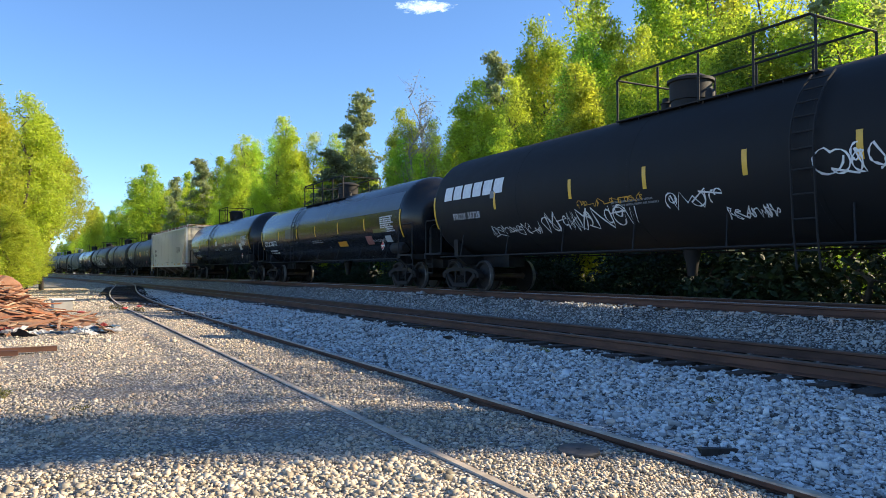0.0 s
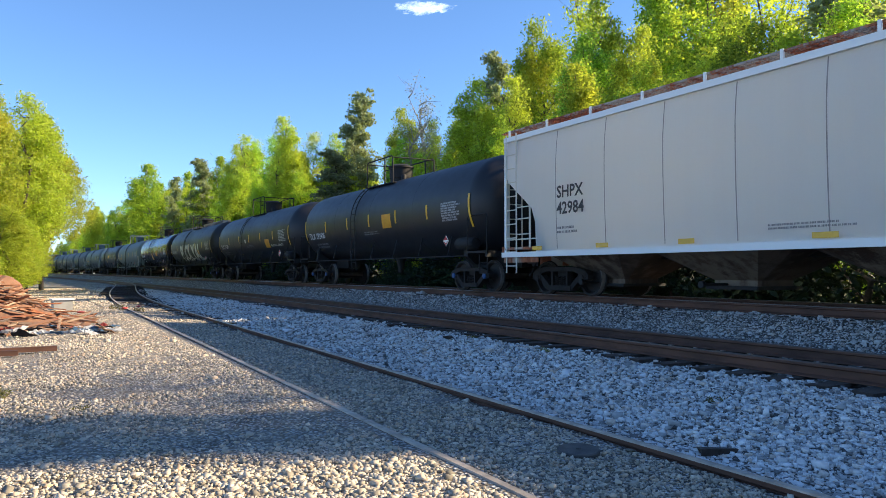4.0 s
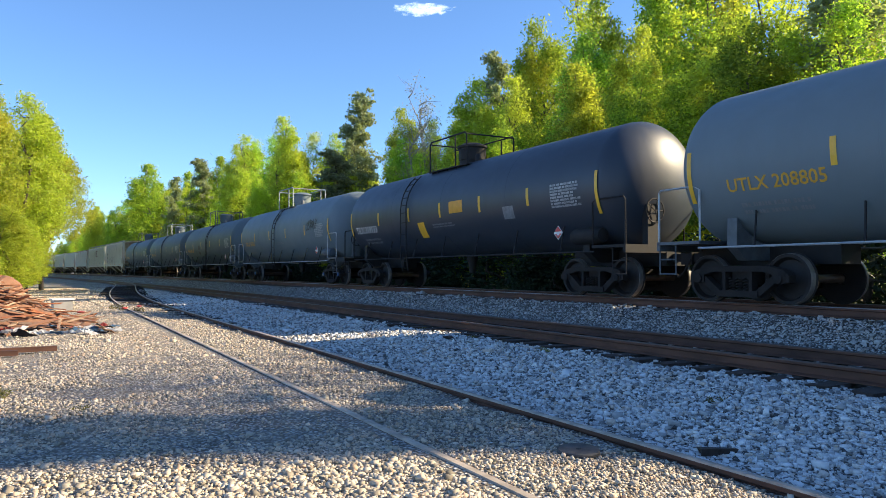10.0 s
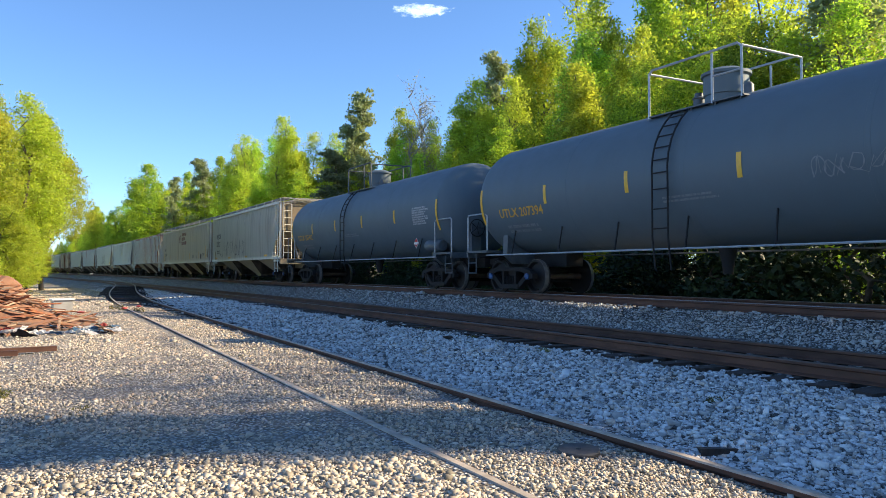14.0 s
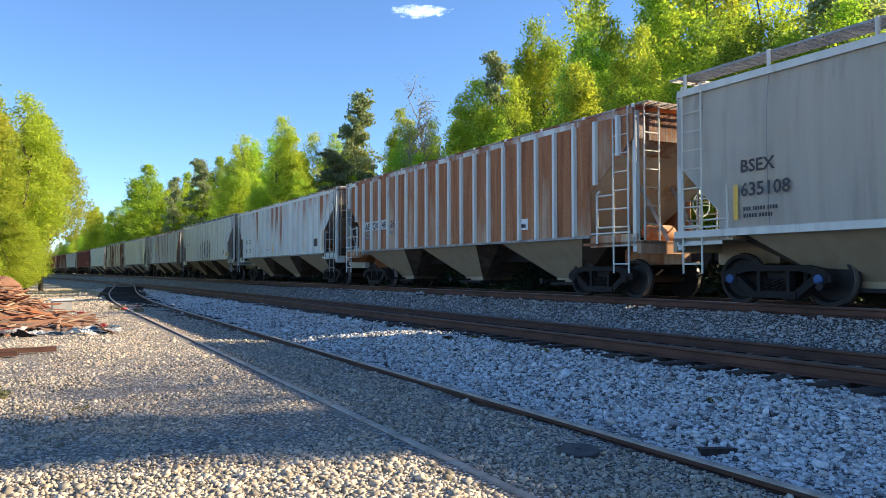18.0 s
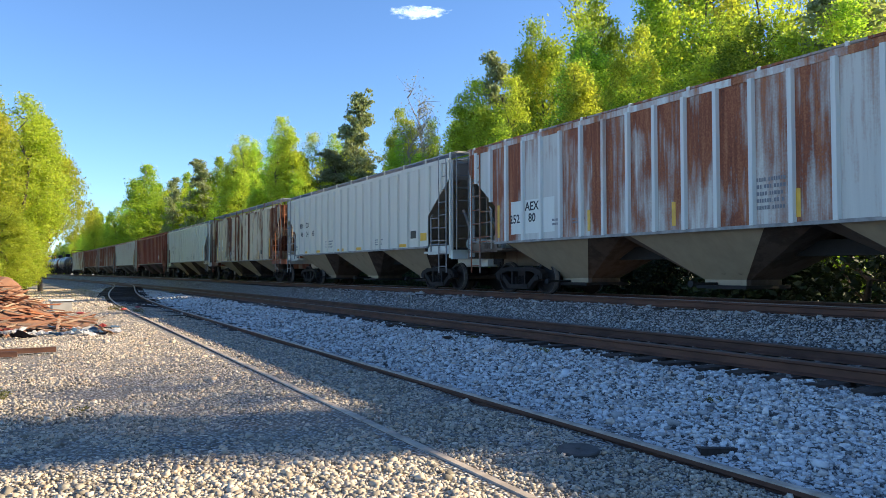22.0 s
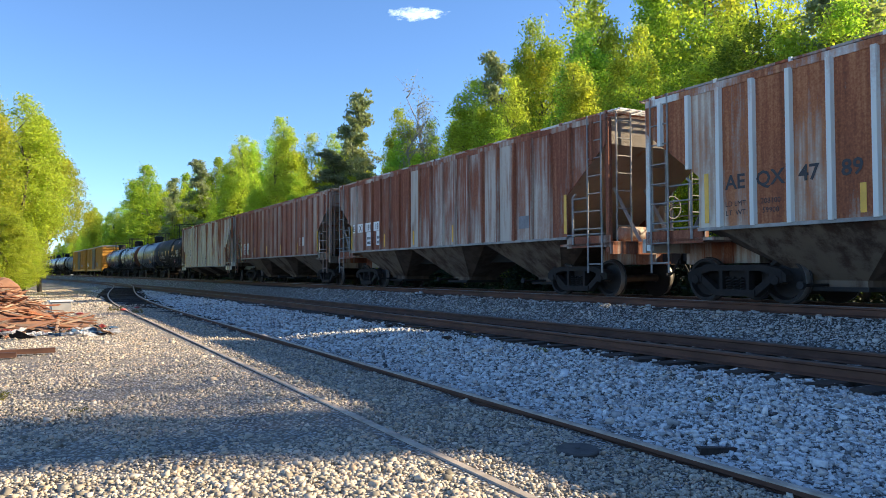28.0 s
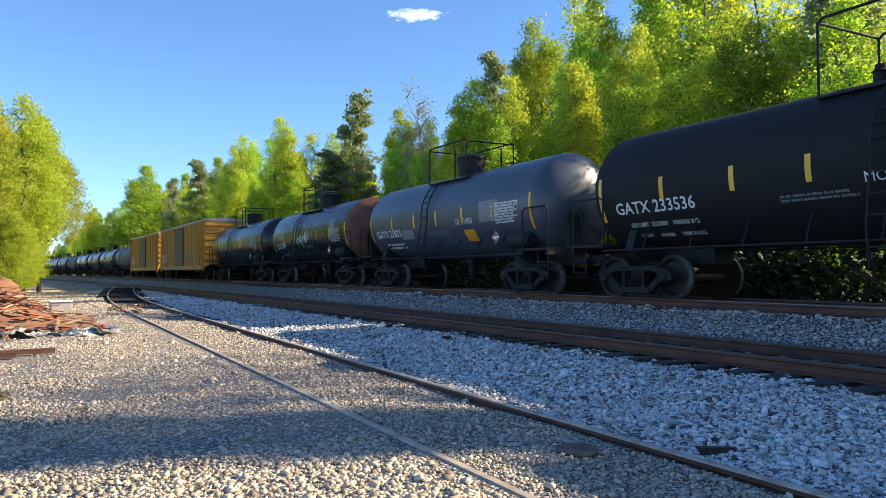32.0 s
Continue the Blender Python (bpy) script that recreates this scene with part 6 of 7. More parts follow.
    (269.7, 289.9, hopper_car, dict(blocks=((6, 1.75, 0.26, 0.15, 3.42, M_MAROON), (5, 1.35, 0.26, 0.22, 3.07, M_MAROON), (7, 1.95, 0.26, 0.28, 2.72, M_MAROON)), label="long dusty white covered hopper with maroon lettering, rolling", side=P_WHITE_B, under=P_UNDER, smooth=True, low=1.35, top=4.0, board=0.26, bays=4, cut=0.95, knee=0.13, shoulder=0.5, end=P_UNDER, iron=P_CREAM, walk=M_WALK, wheel=0.457, bluecaps=True,
        words=(("BSEX", 8.0, 2.33, 0.31, M_BLACKTEXT), ("635108", 8.0, 1.91, 0.33, M_BLACKTEXT)),
        panels=((0.42, 0.33, -6.72, 1.51, M_BLACKTEXT, "black notice panel"),),
        scrawls=((61, 0.75, 0.8, 4, 0.045, 1.2, 2.8, M_MAROON),), bars=((2, 0.8, 0.24, 7.94, 1.53, M_BLACKTEXT), (3, 0.72, 0.25, -7.47, 1.67, M_BLACKTEXT), (3, 0.8, 0.26, -3.9, 1.6, M_GREYTEXT), (2, 0.5, 0.2, -5.2, 1.6, M_GREYTEXT)),
        strips=((8.15, 1.5, 0.62), (5.36, 1.55, 0.42), (2.11, 1.55, 0.42), (-0.31, 1.55, 0.42), (-2.85, 1.55, 0.44), (-6.07, 1.55, 0.44), (-8.42, 1.55, 0.86)))),
    (289.9, 307.4, hopper_car, dict(patch=True, board=0.05, label="rust-eaten tan covered hopper with pale ribs, rolling", side=P_RUSTY, posts=P_PALE, under=P_UNDER, end=P_PALE, endfloor=P_RUSTY, iron=P_PALE, ribs=22, walk=P_RUSTIRON,
        words=ids("AE", "QX", "48", "26", 5.80, 2.15, 0.33, M_BLACKTEXT, 0.72), panels=((0.42, 0.28, -3.96, 1.65, M_WHITE, "white notice panel"), (0.30, 0.10, -4.0, 1.70, M_BLACKTEXT, "black notice bar")), bars=((2, 0.7, 0.4, 4.2, 1.9, M_GREYTEXT), (3, 0.8, 0.5, 6.2, 1.8, M_GREYTEXT)))),
    (307.4, 325.0, hopper_car, dict(board=0.05, label="pale grey covered hopper with brown rust stains, rolling", side=P_PALE, posts=P_PALE2, under=P_UNDER, end=P_END, endfloor=P_PALE, ribs=22, walk=P_PALE,
        words=(("LD LMT", 4.3, 1.82, 0.12, M_GREYTEXT), ("LT  WT", 4.3, 1.67, 0.12, M_GREYTEXT)) + ids("AE", "QX", "", "", 6.35, 2.17, 0.34, M_BLACKTEXT, 0.58) + ids("47", "38", "", "", 6.33, 1.66, 0.34, M_BLACKTEXT, 0.72), strips=((6.66, 1.5, 0.9), (3.06, 1.56, 0.45), (0.80, 1.55, 0.45), (-1.75, 1.55, 0.45), (-4.2, 1.55, 0.45), (-6.6, 1.5, 0.9)),
        panels=((0.5, 0.35, -5.6, 1.7, M_BLACKTEXT, "black notice panel"),), bars=((2, 0.8, 0.14, 1.9, 1.66, M_GREYTEXT), (2, 0.45, 0.15, 3.55, 1.62, M_GREYTEXT)))),
    (325.0, 342.4, hopper_car, dict(low_scrawls=((75, 2.2, 0.62, 7, 0.05, 0.7, 0.75, M_BLACKTEXT), (76, 1.9, 0.5, 8, 0.02, 0.5, 0.8, M_BLACKTEXT)), label="pale grey-white ribbed covered hopper with blue graffiti, rolling", side=P_PALE2, under=P_UNDER, end=P_END, ribs=21, walk=M_WALK, roof=P_PALE2,
        words=ids("MW", "CX", "", "", 5.70, 2.56, 0.31, M_BLACKTEXT, 0.75) + ids("46", "24", "69", "", 5.70, 2.17, 0.31, M_BLACKTEXT, 0.75), bars=((2, 0.35, 0.2, 5.5, 1.68, M_GREYTEXT), (2, 0.35, 0.16, 4.85, 1.68, M_GREYTEXT), (3, 0.5, 0.2, 1.75, 1.6, M_BLACKTEXT), (2, 0.5, 0.16, 2.6, 1.62, M_GREYTEXT)),
        scrawls=((71, 3.0, 1.45, 26, 0.045, 1.0, 1.46, M_BLACKTEXT), (72, 2.8, 1.2, 20, 0.035, 0.9, 1.55, M_TEAL), (73, 2.9, 1.3, 26, 0.028, 0.95, 1.5, M_WHITE), (74, 2.9, 1.35, 22, 0.022, 0.95, 1.5, M_BLACKTEXT)), panels=((0.42, 0.25, -5.6, 1.73, M_BLACKTEXT, "black notice panel"), (0.44, 0.24, -6.25, 1.57, M_YELLOW, "yellow notice panel")), sill_strips=((0.45, 6.33), (0.5, 3.38), (0.5, 0.87), (0.5, -1.74), (0.5, -4.2)))),
    (342.4, 359.75, hopper_car, dict(board=0.05, label="grey covered hopper half eaten by brown rust, rolling", side=P_RUSTY2, posts=P_PALE, under=P_UNDER, end=P_END, endfloor=P_UNDER_D, iron=P_RUSTIRON, ribs=21, walk=P_RUSTIRON,
        words=(("AEX", 5.0, 2.13, 0.31, M_BLACKTEXT), ("252", 5.80, 1.84, 0.31, M_BLACKTEXT), ("80", 4.97, 1.84, 0.31, M_BLACKTEXT)), panels=((1.85, 0.85, 5.92, 1.55, P_PALE3, "pale lettering patch"),), strips=((6.57, 1.49, 0.88), (2.86, 1.49, 0.48), (0.34, 1.47, 0.47), (-2.33, 1.47, 0.47), (-4.6, 1.47, 0.47), (-6.5, 1.5, 0.9)), bars=((2, 0.4, 0.2, 4.17, 1.7, M_GREYTEXT), (2, 0.5, 0.16, 3.4, 1.7, M_GREYTEXT), (5, 0.6, 0.6, -1.6, 1.64, M_GREYTEXT)))),
    (359.75, 377.1, hopper_car, dict(label="cream-white ribbed covered hopper, soiled below, rolling", side=P_CREAM, posts=P_CREAM, under=P_UNDER, end=P_END, ribs=21, walk=M_WALK, roof=P_PALE2, endfloor=P_PALE2, iron=M_IRON,
        words=ids("MW", "CX", "", "", 5.70, 2.6, 0.31, M_BLACKTEXT, 0.75) + ids("46", "24", "63", "", 5.70, 2.2, 0.31, M_BLACKTEXT, 0.75), bars=((2, 0.8, 0.25, 6.9, 1.6, M_GREYTEXT), (3, 0.9, 0.35, 2.6, 1.6, M_GREYTEXT), (3, 0.7, 0.25, -2.6, 1.55, M_GREYTEXT)),
        panels=((0.40, 0.25, -5.5, 1.68, M_BLACKTEXT, "black notice panel"), (0.43, 0.25, -6.2, 1.58, M_YELLOW, "yellow notice panel")), sill_strips=((0.6, 5.6), (0.6, 3.9), (0.7, 1.2), (0.7, -0.6), (0.7, -4.6)))),
    (377.1, 393.75, hopper_car, dict(low=1.25, label="cream covered hopper blotched with dark brown rust, rolling", side=P_RUSTY3, posts=P_RUSTY3, under=P_UNDER, end=P_RUSTY3, endfloor=P_RUSTY5, iron=P_RUSTIRON, ribs=20, walk=M_GALV, board=0.24, inset=0.7,
        words=(("AEX", 5.9, 2.36, 0.33, M_BLUEPAINT), ("2352", 5.86, 2.0, 0.31, M_BLUEPAINT), ("36", 5.0, 2.0, 0.31, M_BLUEPAINT)), strips=((6.12, 1.35, 0.85), (0.38, 1.31, 0.46), (-1.53, 1.30, 0.45), (-3.74, 1.31, 0.45), (-5.87, 1.38, 1.0)), panels=((1.5, 0.75, 5.98, 1.92, P_PALE3, "pale lettering patch"), (0.42, 0.23, -4.1, 1.55, M_BLACKTEXT, "black notice panel")), scrawls=((81, 2.4, 0.6, 10, 0.022, 4.2, 1.31, M_BLACKTEXT), (82, 2.2, 0.5, 7, 0.016, 4.1, 1.33, M_WHITE)))),
    (393.75, 410.95, hopper_car, dict(label="cool white ribbed covered hopper with small graffiti, rolling", side=P_PALE3, posts=P_PALE3, under=P_UNDER, end=P_UNDER, endfloor=P_CREAM, ribs=21, walk=M_WALK, wheel=0.457,
        words=ids("M", "W", "CX", "", 5.6, 2.55, 0.32, M_BLACKTEXT, 0.72) + ids("46", "34", "14", "", 5.6, 2.12, 0.32, M_BLACKTEXT, 0.72), bars=((2, 0.9, 0.25, 7.0, 1.65, M_GREYTEXT), (3, 1.2, 0.25, -0.2, 1.5, M_GREYTEXT)),
        strips=((6.6, 1.6, 0.6), (4.0, 1.5, 0.45), (1.4, 1.5, 0.5), (-2.6, 1.5, 0.6), (-6.2, 1.5, 1.0)), scrawls=((91, 0.9, 0.45, 5, 0.02, -1.7, 1.5, M_BLACKTEXT), (92, 0.8, 0.5, 5, 0.02, -3.0, 1.5, M_BLACKTEXT), (93, 0.25, 0.3, 2, 0.02, 4.9, 1.55, M_RED), (94, 0.25, 0.3, 2, 0.02, 4.0, 1.55, M_RED), (95, 0.3, 0.3, 2, 0.02, 3.2, 1.55, M_RED), (96, 0.3, 0.4, 2, 0.02, 2.3, 1.55, M_BLUEPAINT)))),
    (410.95, 428.6, hopper_car, dict(label="oxide-red ribbed covered hopper, rolling", side=P_RED, posts=P_RED, under=P_UNDER_R, end=P_UNDER_R, iron=P_RED, ribs=21, walk=P_RED, roof=P_RED,
        words=(("CHRX", 6.2, 2.1, 0.26, M_WHITE), ("58760", 6.2, 1.8, 0.26, M_WHITE)), panels=((0.45, 0.36, -5.4, 1.75, M_YELLOW, "yellow notice panel"), (0.4, 0.36, -4.6, 1.75, M_WHITE, "white notice panel")), sill_strips=((0.4, 6.4), (0.4, 3.4), (0.4, 1.0), (0.4, -2.2)))),
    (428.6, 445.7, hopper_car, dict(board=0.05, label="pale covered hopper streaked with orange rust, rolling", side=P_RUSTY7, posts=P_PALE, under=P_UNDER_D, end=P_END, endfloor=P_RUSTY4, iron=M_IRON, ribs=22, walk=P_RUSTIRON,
        words=(("LD LMT", 6.1, 1.74, 0.13, M_BLACKTEXT), ("LT  WT", 6.1, 1.58, 0.13, M_BLACKTEXT), ("208100", 5.5, 1.74, 0.13, M_BLACKTEXT), ("59900", 5.5, 1.58, 0.13, M_BLACKTEXT)) + ids("AE", "QX", "", "", 6.19, 2.05, 0.36, M_BLACKTEXT, 0.62) + ids("47", "89", "", "", 4.71, 2.05, 0.36, M_BLACKTEXT, 0.66), bars=((3, 0.9, 0.4, -0.6, 1.95, M_GREYTEXT),), strips=((6.44, 1.47, 0.92), (3.49, 1.46, 0.45), (0.8, 1.46, 0.46), (-1.9, 1.46, 0.46), (-4.4, 1.46, 0.46), (-6.55, 1.47, 0.9)), panels=((0.9, 0.4, -4.9, 1.85, M_BLACKTEXT, "black notice panel"),))),
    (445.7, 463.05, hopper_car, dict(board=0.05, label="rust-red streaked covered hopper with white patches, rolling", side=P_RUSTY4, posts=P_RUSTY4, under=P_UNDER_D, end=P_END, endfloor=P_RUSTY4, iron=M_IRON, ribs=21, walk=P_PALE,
        words=ids("AE", "X", "191", "18", 6.42, 2.14, 0.31, M_BLACKTEXT, 0.76), panels=((2.7, 0.33, 6.5, 2.09, P_WHITE, "white lettering patch"), (0.66, 0.52, 5.18, 1.55, P_WHITE, "white lettering patch"), (0.5, 0.52, 4.27, 1.56, P_WHITE, "white lettering patch"), (0.5, 0.32, -4.75, 1.68, M_GREYTEXT, "stencilled table")), bars=((2, 0.5, 0.35, 5.1, 1.62, M_BLACKTEXT), (2, 0.4, 0.35, 4.2, 1.62, M_BLACKTEXT)), strips=((6.68, 1.47, 0.9), (3.6, 1.47, 0.46), (1.3, 1.47, 0.46), (-1.29, 1.47, 0.5), (-4.47, 1.47, 0.48), (-6.6, 1.47, 0.92)))),
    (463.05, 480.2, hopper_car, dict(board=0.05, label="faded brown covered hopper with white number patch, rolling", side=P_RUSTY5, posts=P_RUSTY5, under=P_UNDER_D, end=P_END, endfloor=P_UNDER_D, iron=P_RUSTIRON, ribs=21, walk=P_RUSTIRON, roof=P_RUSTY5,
        words=ids("AE", "X", "", "", 6.45, 1.95, 0.33, M_BLACKTEXT, 0.6) + ids("24", "93", "8", "", 6.27, 1.64, 0.33, M_BLACKTEXT, 0.66), panels=((2.05, 0.64, 6.58, 1.6, P_CREAM, "cream lettering patch"), (0.4, 0.25, 4.15, 1.44, P_CREAM, "cream notice patch"), (0.6, 0.4, -4.2, 1.8, P_CREAM, "cream notice patch")), strips=((6.66, 1.47, 0.87), (3.74, 1.5, 0.45), (1.30, 1.5, 0.46), (-1.2, 1.5, 0.46), (-3.8, 1.5, 0.46), (-6.55, 1.5, 0.9)))),
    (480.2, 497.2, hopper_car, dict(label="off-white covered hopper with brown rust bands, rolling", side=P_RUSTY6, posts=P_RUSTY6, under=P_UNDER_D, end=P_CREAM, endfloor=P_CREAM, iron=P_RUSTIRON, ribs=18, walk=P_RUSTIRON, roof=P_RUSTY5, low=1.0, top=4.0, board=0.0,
        words=ids("CA", "EX", "", "", 5.25, 2.05, 0.33, M_BLACKTEXT, 0.85) + ids("47", "145", "", "", 5.2, 1.78, 0.33, M_BLACKTEXT, 0.75), panels=((1.65, 0.62, 5.45, 1.72, P_WHITE, "white lettering patch"), (0.45, 0.38, -4.95, 1.1, M_GREYTEXT, "stencilled table")), bars=((3, 0.6, 0.42, 5.38, 1.18, M_GREYTEXT), (5, 0.5, 0.74, 0.13, 1.21, M_GREYTEXT), (5, 0.55, 0.55, -0.74, 1.2, M_BLACKTEXT), (2, 0.5, 0.3, 3.5, 1.2, M_GREYTEXT)), strips=((6.35, 1.15, 0.9),), sill_strips=((0.55, 4.45), (0.5, 0.97), (0.5, -1.9), (0.5, -4.6)))),
    (497.2, 510.1, tank_car, dict(label="small black tank car with white lettering, rolling", paint=P_SOOT, rad=1.36, zc=2.38, marks="GATX 233536", clear=True, weights=("LD LMT  222800   100650 KG", "LT WT     63600     28850 KG"), dome=-1.2, rail_high=1.35, ladder=-1.3, words=(("MOLTEN SULFUR", -0.9, 1.95, 0.24, M_WHITE), ("FRA AIP", -3.1, 2.15, 0.20, M_WHITE), ("SR-8754", -3.1, 1.93, 0.20, M_WHITE)), panels=((0.75, 0.5, -1.3, 2.45, M_ORANGE, "orange warning panel"), (0.5, 0.18, -3.5, 3.05, M_FADEDRED, "red notice panel")))),
    (510.1, 523.0, tank_car, dict(label="short lead-grey tank car with patched paint, rolling", paint=P_LEAD, rad=1.36, zc=2.38, marks="GATX 21831", dome=-0.05, rail_high=1.2, ladder=0.6, clear=True, wheel=0.42, words=(("SR 12480", -1.2, 2.0, 0.26, M_WHITE),), panels=((0.9, 0.35, 2.6, 1.7, M_GREYTEXT, "faded paint patch"), (0.6, 0.4, -1.6, 1.5, M_ORANGE, "orange warning panel"), (1.0, 0.6, -2.6, 2.0, M_GREYTEXT, "stencilled data table")))),
    (523.0, 535.7, tank_car, dict(label="black tank car with a brown rusted end, rolling", paint=P_BLACK, rust_head=True, rad=1.36, zc=2.36, marks="ELX 2629", dome=0.2, rail_high=1.2, wheel=0.42, panels=((0.6, 0.4, 0.0, 2.1, M_GREYTEXT, "faded notice patch"), (0.6, 0.7, -3.2, 2.2, M_GREYTEXT, "stencilled data table")), scrawls=((111, 1.6, 0.5, 5, 0.05, 1.5, 1.9, M_WHITE),))),
    (535.7, 549.8, tank_car, dict(label="small black tank car with yellow patches, rolling", paint=P_BLACK, rad=1.34, zc=2.36, dome=0.2, rail_high=1.2, wheel=0.42, panels=((0.6, 0.5, -1.0, 2.1, M_YELTEXT, "faded yellow patch"), (0.6, 0.6, -3.6, 2.1, M_GREYTEXT, "stencilled data table")))),
    (549.8, 568.9, box_car, dict(label="ochre yellow ribbed box car with graffiti, rolling", side=P_BOXYEL, door=P_BOXDOOR)),
    (568.9, 587.5, box_car, dict(label="ochre yellow ribbed box car with dark door, rolling", side=P_BOXYEL, door=P_BOXDOOR)),
]
for k in range(11):
    TRAIN.append((587.5 + k * 14.6, 602.1 + k * 14.6, tank_car, dict(label="small black tank car far up the train, rolling", paint=(P_GREY2, P_BLACK, P_BLACK, P_GLOSS)[k % 4], rad=1.42, zc=2.45, dome=0.2, words=(), plate=False)))

CARS = []


def make_train():
    for front, rear, build, spec in TRAIN:
        spec["length"] = round(rear - front, 2)
        CARS.append((build(spec), (front + rear) / 2))


# ---- the wreckage by the siding and other small things ----
M_SCRAP = weathered("weathered_scrap_boards", (0.33, 0.17, 0.095), 0.45, 0.7, 0.3, 0.8)
M_SCRAP2 = weathered("pale_broken_boards", (0.42, 0.30, 0.20), 0.2, 0.7, 0.3, 0.8)
M_CLAY = plain("red_clay_soil", (0.24, 0.125, 0.075), 0.95, 0, 0.35, 3, 0.6)
M_BOXWHITE = plain("grimy_white_enamel", (0.34, 0.33, 0.31), 0.4, 0, 0.15, 3)
M_PLASTIC = plain("crumpled_white_plastic", (0.7, 0.7, 0.7), 0.5, 0, 0.15, 9)
M_REDJUNK = plain("faded_red_plastic", (0.42, 0.06, 0.05), 0.5)
M_DARKJUNK = plain("dark_cloth_rags", (0.04, 0.04, 0.055), 0.9)
M_PLATE = plain("dusty_cast_iron", (0.085, 0.078, 0.07), 0.75, 0.1, 0.35, 12)
M_WEED = leaf_mat("dry_weeds", (0.10, 0.10, 0.03), (0.26, 0.22, 0.09), 0.4)


def board_mesh(seed, l, w, h, mat):
    rr = random.Random(seed)
    bm = bmesh.new()
    box(bm, -l / 2, l / 2, -w / 2, w / 2, -h / 2, h / 2)
    for v in bm.verts:
        v.co += Vector((rr.uniform(-0.08, 0.08), rr.uniform(-0.01, 0.01), rr.uniform(-0.006, 0.006)))
    return finish("board", bm, mat)


def make_pile():
    rr = random.Random(4)
    mound = bmesh.new()
    n, m = 26, 18
    grid = [[None] * m for _ in range(n)]
    for i in range(n):
        for j in range(m):
            x, y = -4.6 + 5.6 * i / (n - 1), 18.6 + 6.0 * j / (m - 1)
            h = 1.5 * math.exp(-(((x + 2.6) / 1.7) ** 2 + ((y - 21.9) / 1.8) ** 2)) + 0.35 * math.exp(-(((x + 0.6) / 1.0) ** 2 + ((y - 21.4) / 1.5) ** 2))
            h *= 1 + 0.35 * noise.noise((x * 1.6, y * 1.6, 2))
            grid[i][j] = mound.verts.new((x, y, ground_z(x, y) - 0.03 + max(0, h)))
    for i in range(n - 1):
        for j in range(m - 1):
            mound.faces.new((grid[i][j], grid[i + 1][j], grid[i + 1][j + 1], grid[i][j + 1]))
    heap = tagged(new("dirt_mound", finish("dirt_mound", mound, M_CLAY, 80)), "heap of red-brown dirt under broken boards", "dirt heap")
    shapes = [board_mesh(k, 0.20 + 0.115 * k, 0.06 + 0.02 * (k % 3), 0.02 + 0.012 * (k % 2), M_SCRAP if k % 3 else M_SCRAP2) for k in range(8)]
    for k in range(300):
        x, y = rr.gauss(-1.8, 1.25), rr.gauss(20.9, 0.9)
        if x > 0.95 or y < 18.7:
            continue
        h = 1.5 * math.exp(-(((x + 2.6) / 1.7) ** 2 + ((y - 21.9) / 1.8) ** 2)) + 0.35 * math.exp(-(((x + 0.6) / 1.0) ** 2 + ((y - 21.4) / 1.5) ** 2))
        b = new("board", rr.choice(shapes))
        b.matrix_basis = pose(x, y, ground_z(x, y) + h * 1.02 + rr.uniform(0.0, 0.10), rr.uniform(-14, 14), rr.uniform(-20, 14), rr.gauss(8, 34))
        tagged(b, "broken weathered brown board on the scrap heap", "board", "boards of the scrap heap")
    bm = bmesh.new()
    bmesh.ops.create_icosphere(bm, subdivisions=3, radius=0.42)
    for v in bm.verts:
        v.co = Vector((v.co.x * 1.15, v.co.y, v.co.z * 0.85)) * (1 + 0.35 * noise.noise(v.co * 2.6))
    ob = new("boulder", finish("boulder", bm, M_CLAY))
    ob.matrix_basis = pose(-0.95, 22.6, ground_z(-0.95, 22.6) + 0.86, 10, 14, 30)
    tagged(ob, "rough clay-stained boulder on the scrap heap", "boulder")
    # a cast-off cabinet, rubbish, rails laid aside
    box_ = thing("cast_off_cabinet", "grimy white metal cabinet lying behind the heap", "cabinet", pose(0.45, 29.0, ground_z(0.45, 29.0), 0, 0, 8))
    bm = bmesh.new()
    box(bm, -0.30, 0.30, -0.28, 0.28, 0.0, 0.36)
    part("case", finish("case", bm, M_BOXWHITE, None, 0.02), None, box_)
    bm = bmesh.new()
    box(bm, -0.36, 0.36, -0.33, 0.33, 0.36, 0.41)
    part("lid", finish("lid", bm, M_PLASTIC, None, 0.015), None, box_, "pale lid")
    for k in range(46):
        x, y = rr.uniform(-1.4, 1.5), rr.gauss(18.4, 0.55)
        mat = rr.choice((M_PLASTIC, M_PLASTIC, M_REDJUNK, M_DARKJUNK, M_DARKJUNK, M_SCRAP2, M_BLUEPAINT))
        bm = bmesh.new()                           # a crumpled, torn sheet
        wx, wy, hz, seed = rr.uniform(0.08, 0.26), rr.uniform(0.06, 0.16), rr.uniform(0.03, 0.10), rr.uniform(0, 90)
        net = [[bm.verts.new((wx * (i / 2.5 - 1) * (1 + 0.5 * noise.noise((j, seed, 3))), wy * (j / 2 - 1) * (1 + 0.6 * noise.noise((i, seed, 8))), hz * noise.noise((i * 0.9, j * 0.9, seed)))) for j in range(5)] for i in range(6)]
        for i in range(5):
            for j in range(4):
                bm.faces.new((net[i][j], net[i + 1][j], net[i + 1][j + 1], net[i][j + 1]))
        bmesh.ops.solidify(bm, geom=bm.faces[:], thickness=0.012)
        ob = new("rubbish", finish("rubbish", bm, mat))
        ob.matrix_basis = pose(x, y, ground_z(x, y) + 0.05, rr.uniform(-20, 20), rr.uniform(-20, 20), rr.uniform(0, 360))
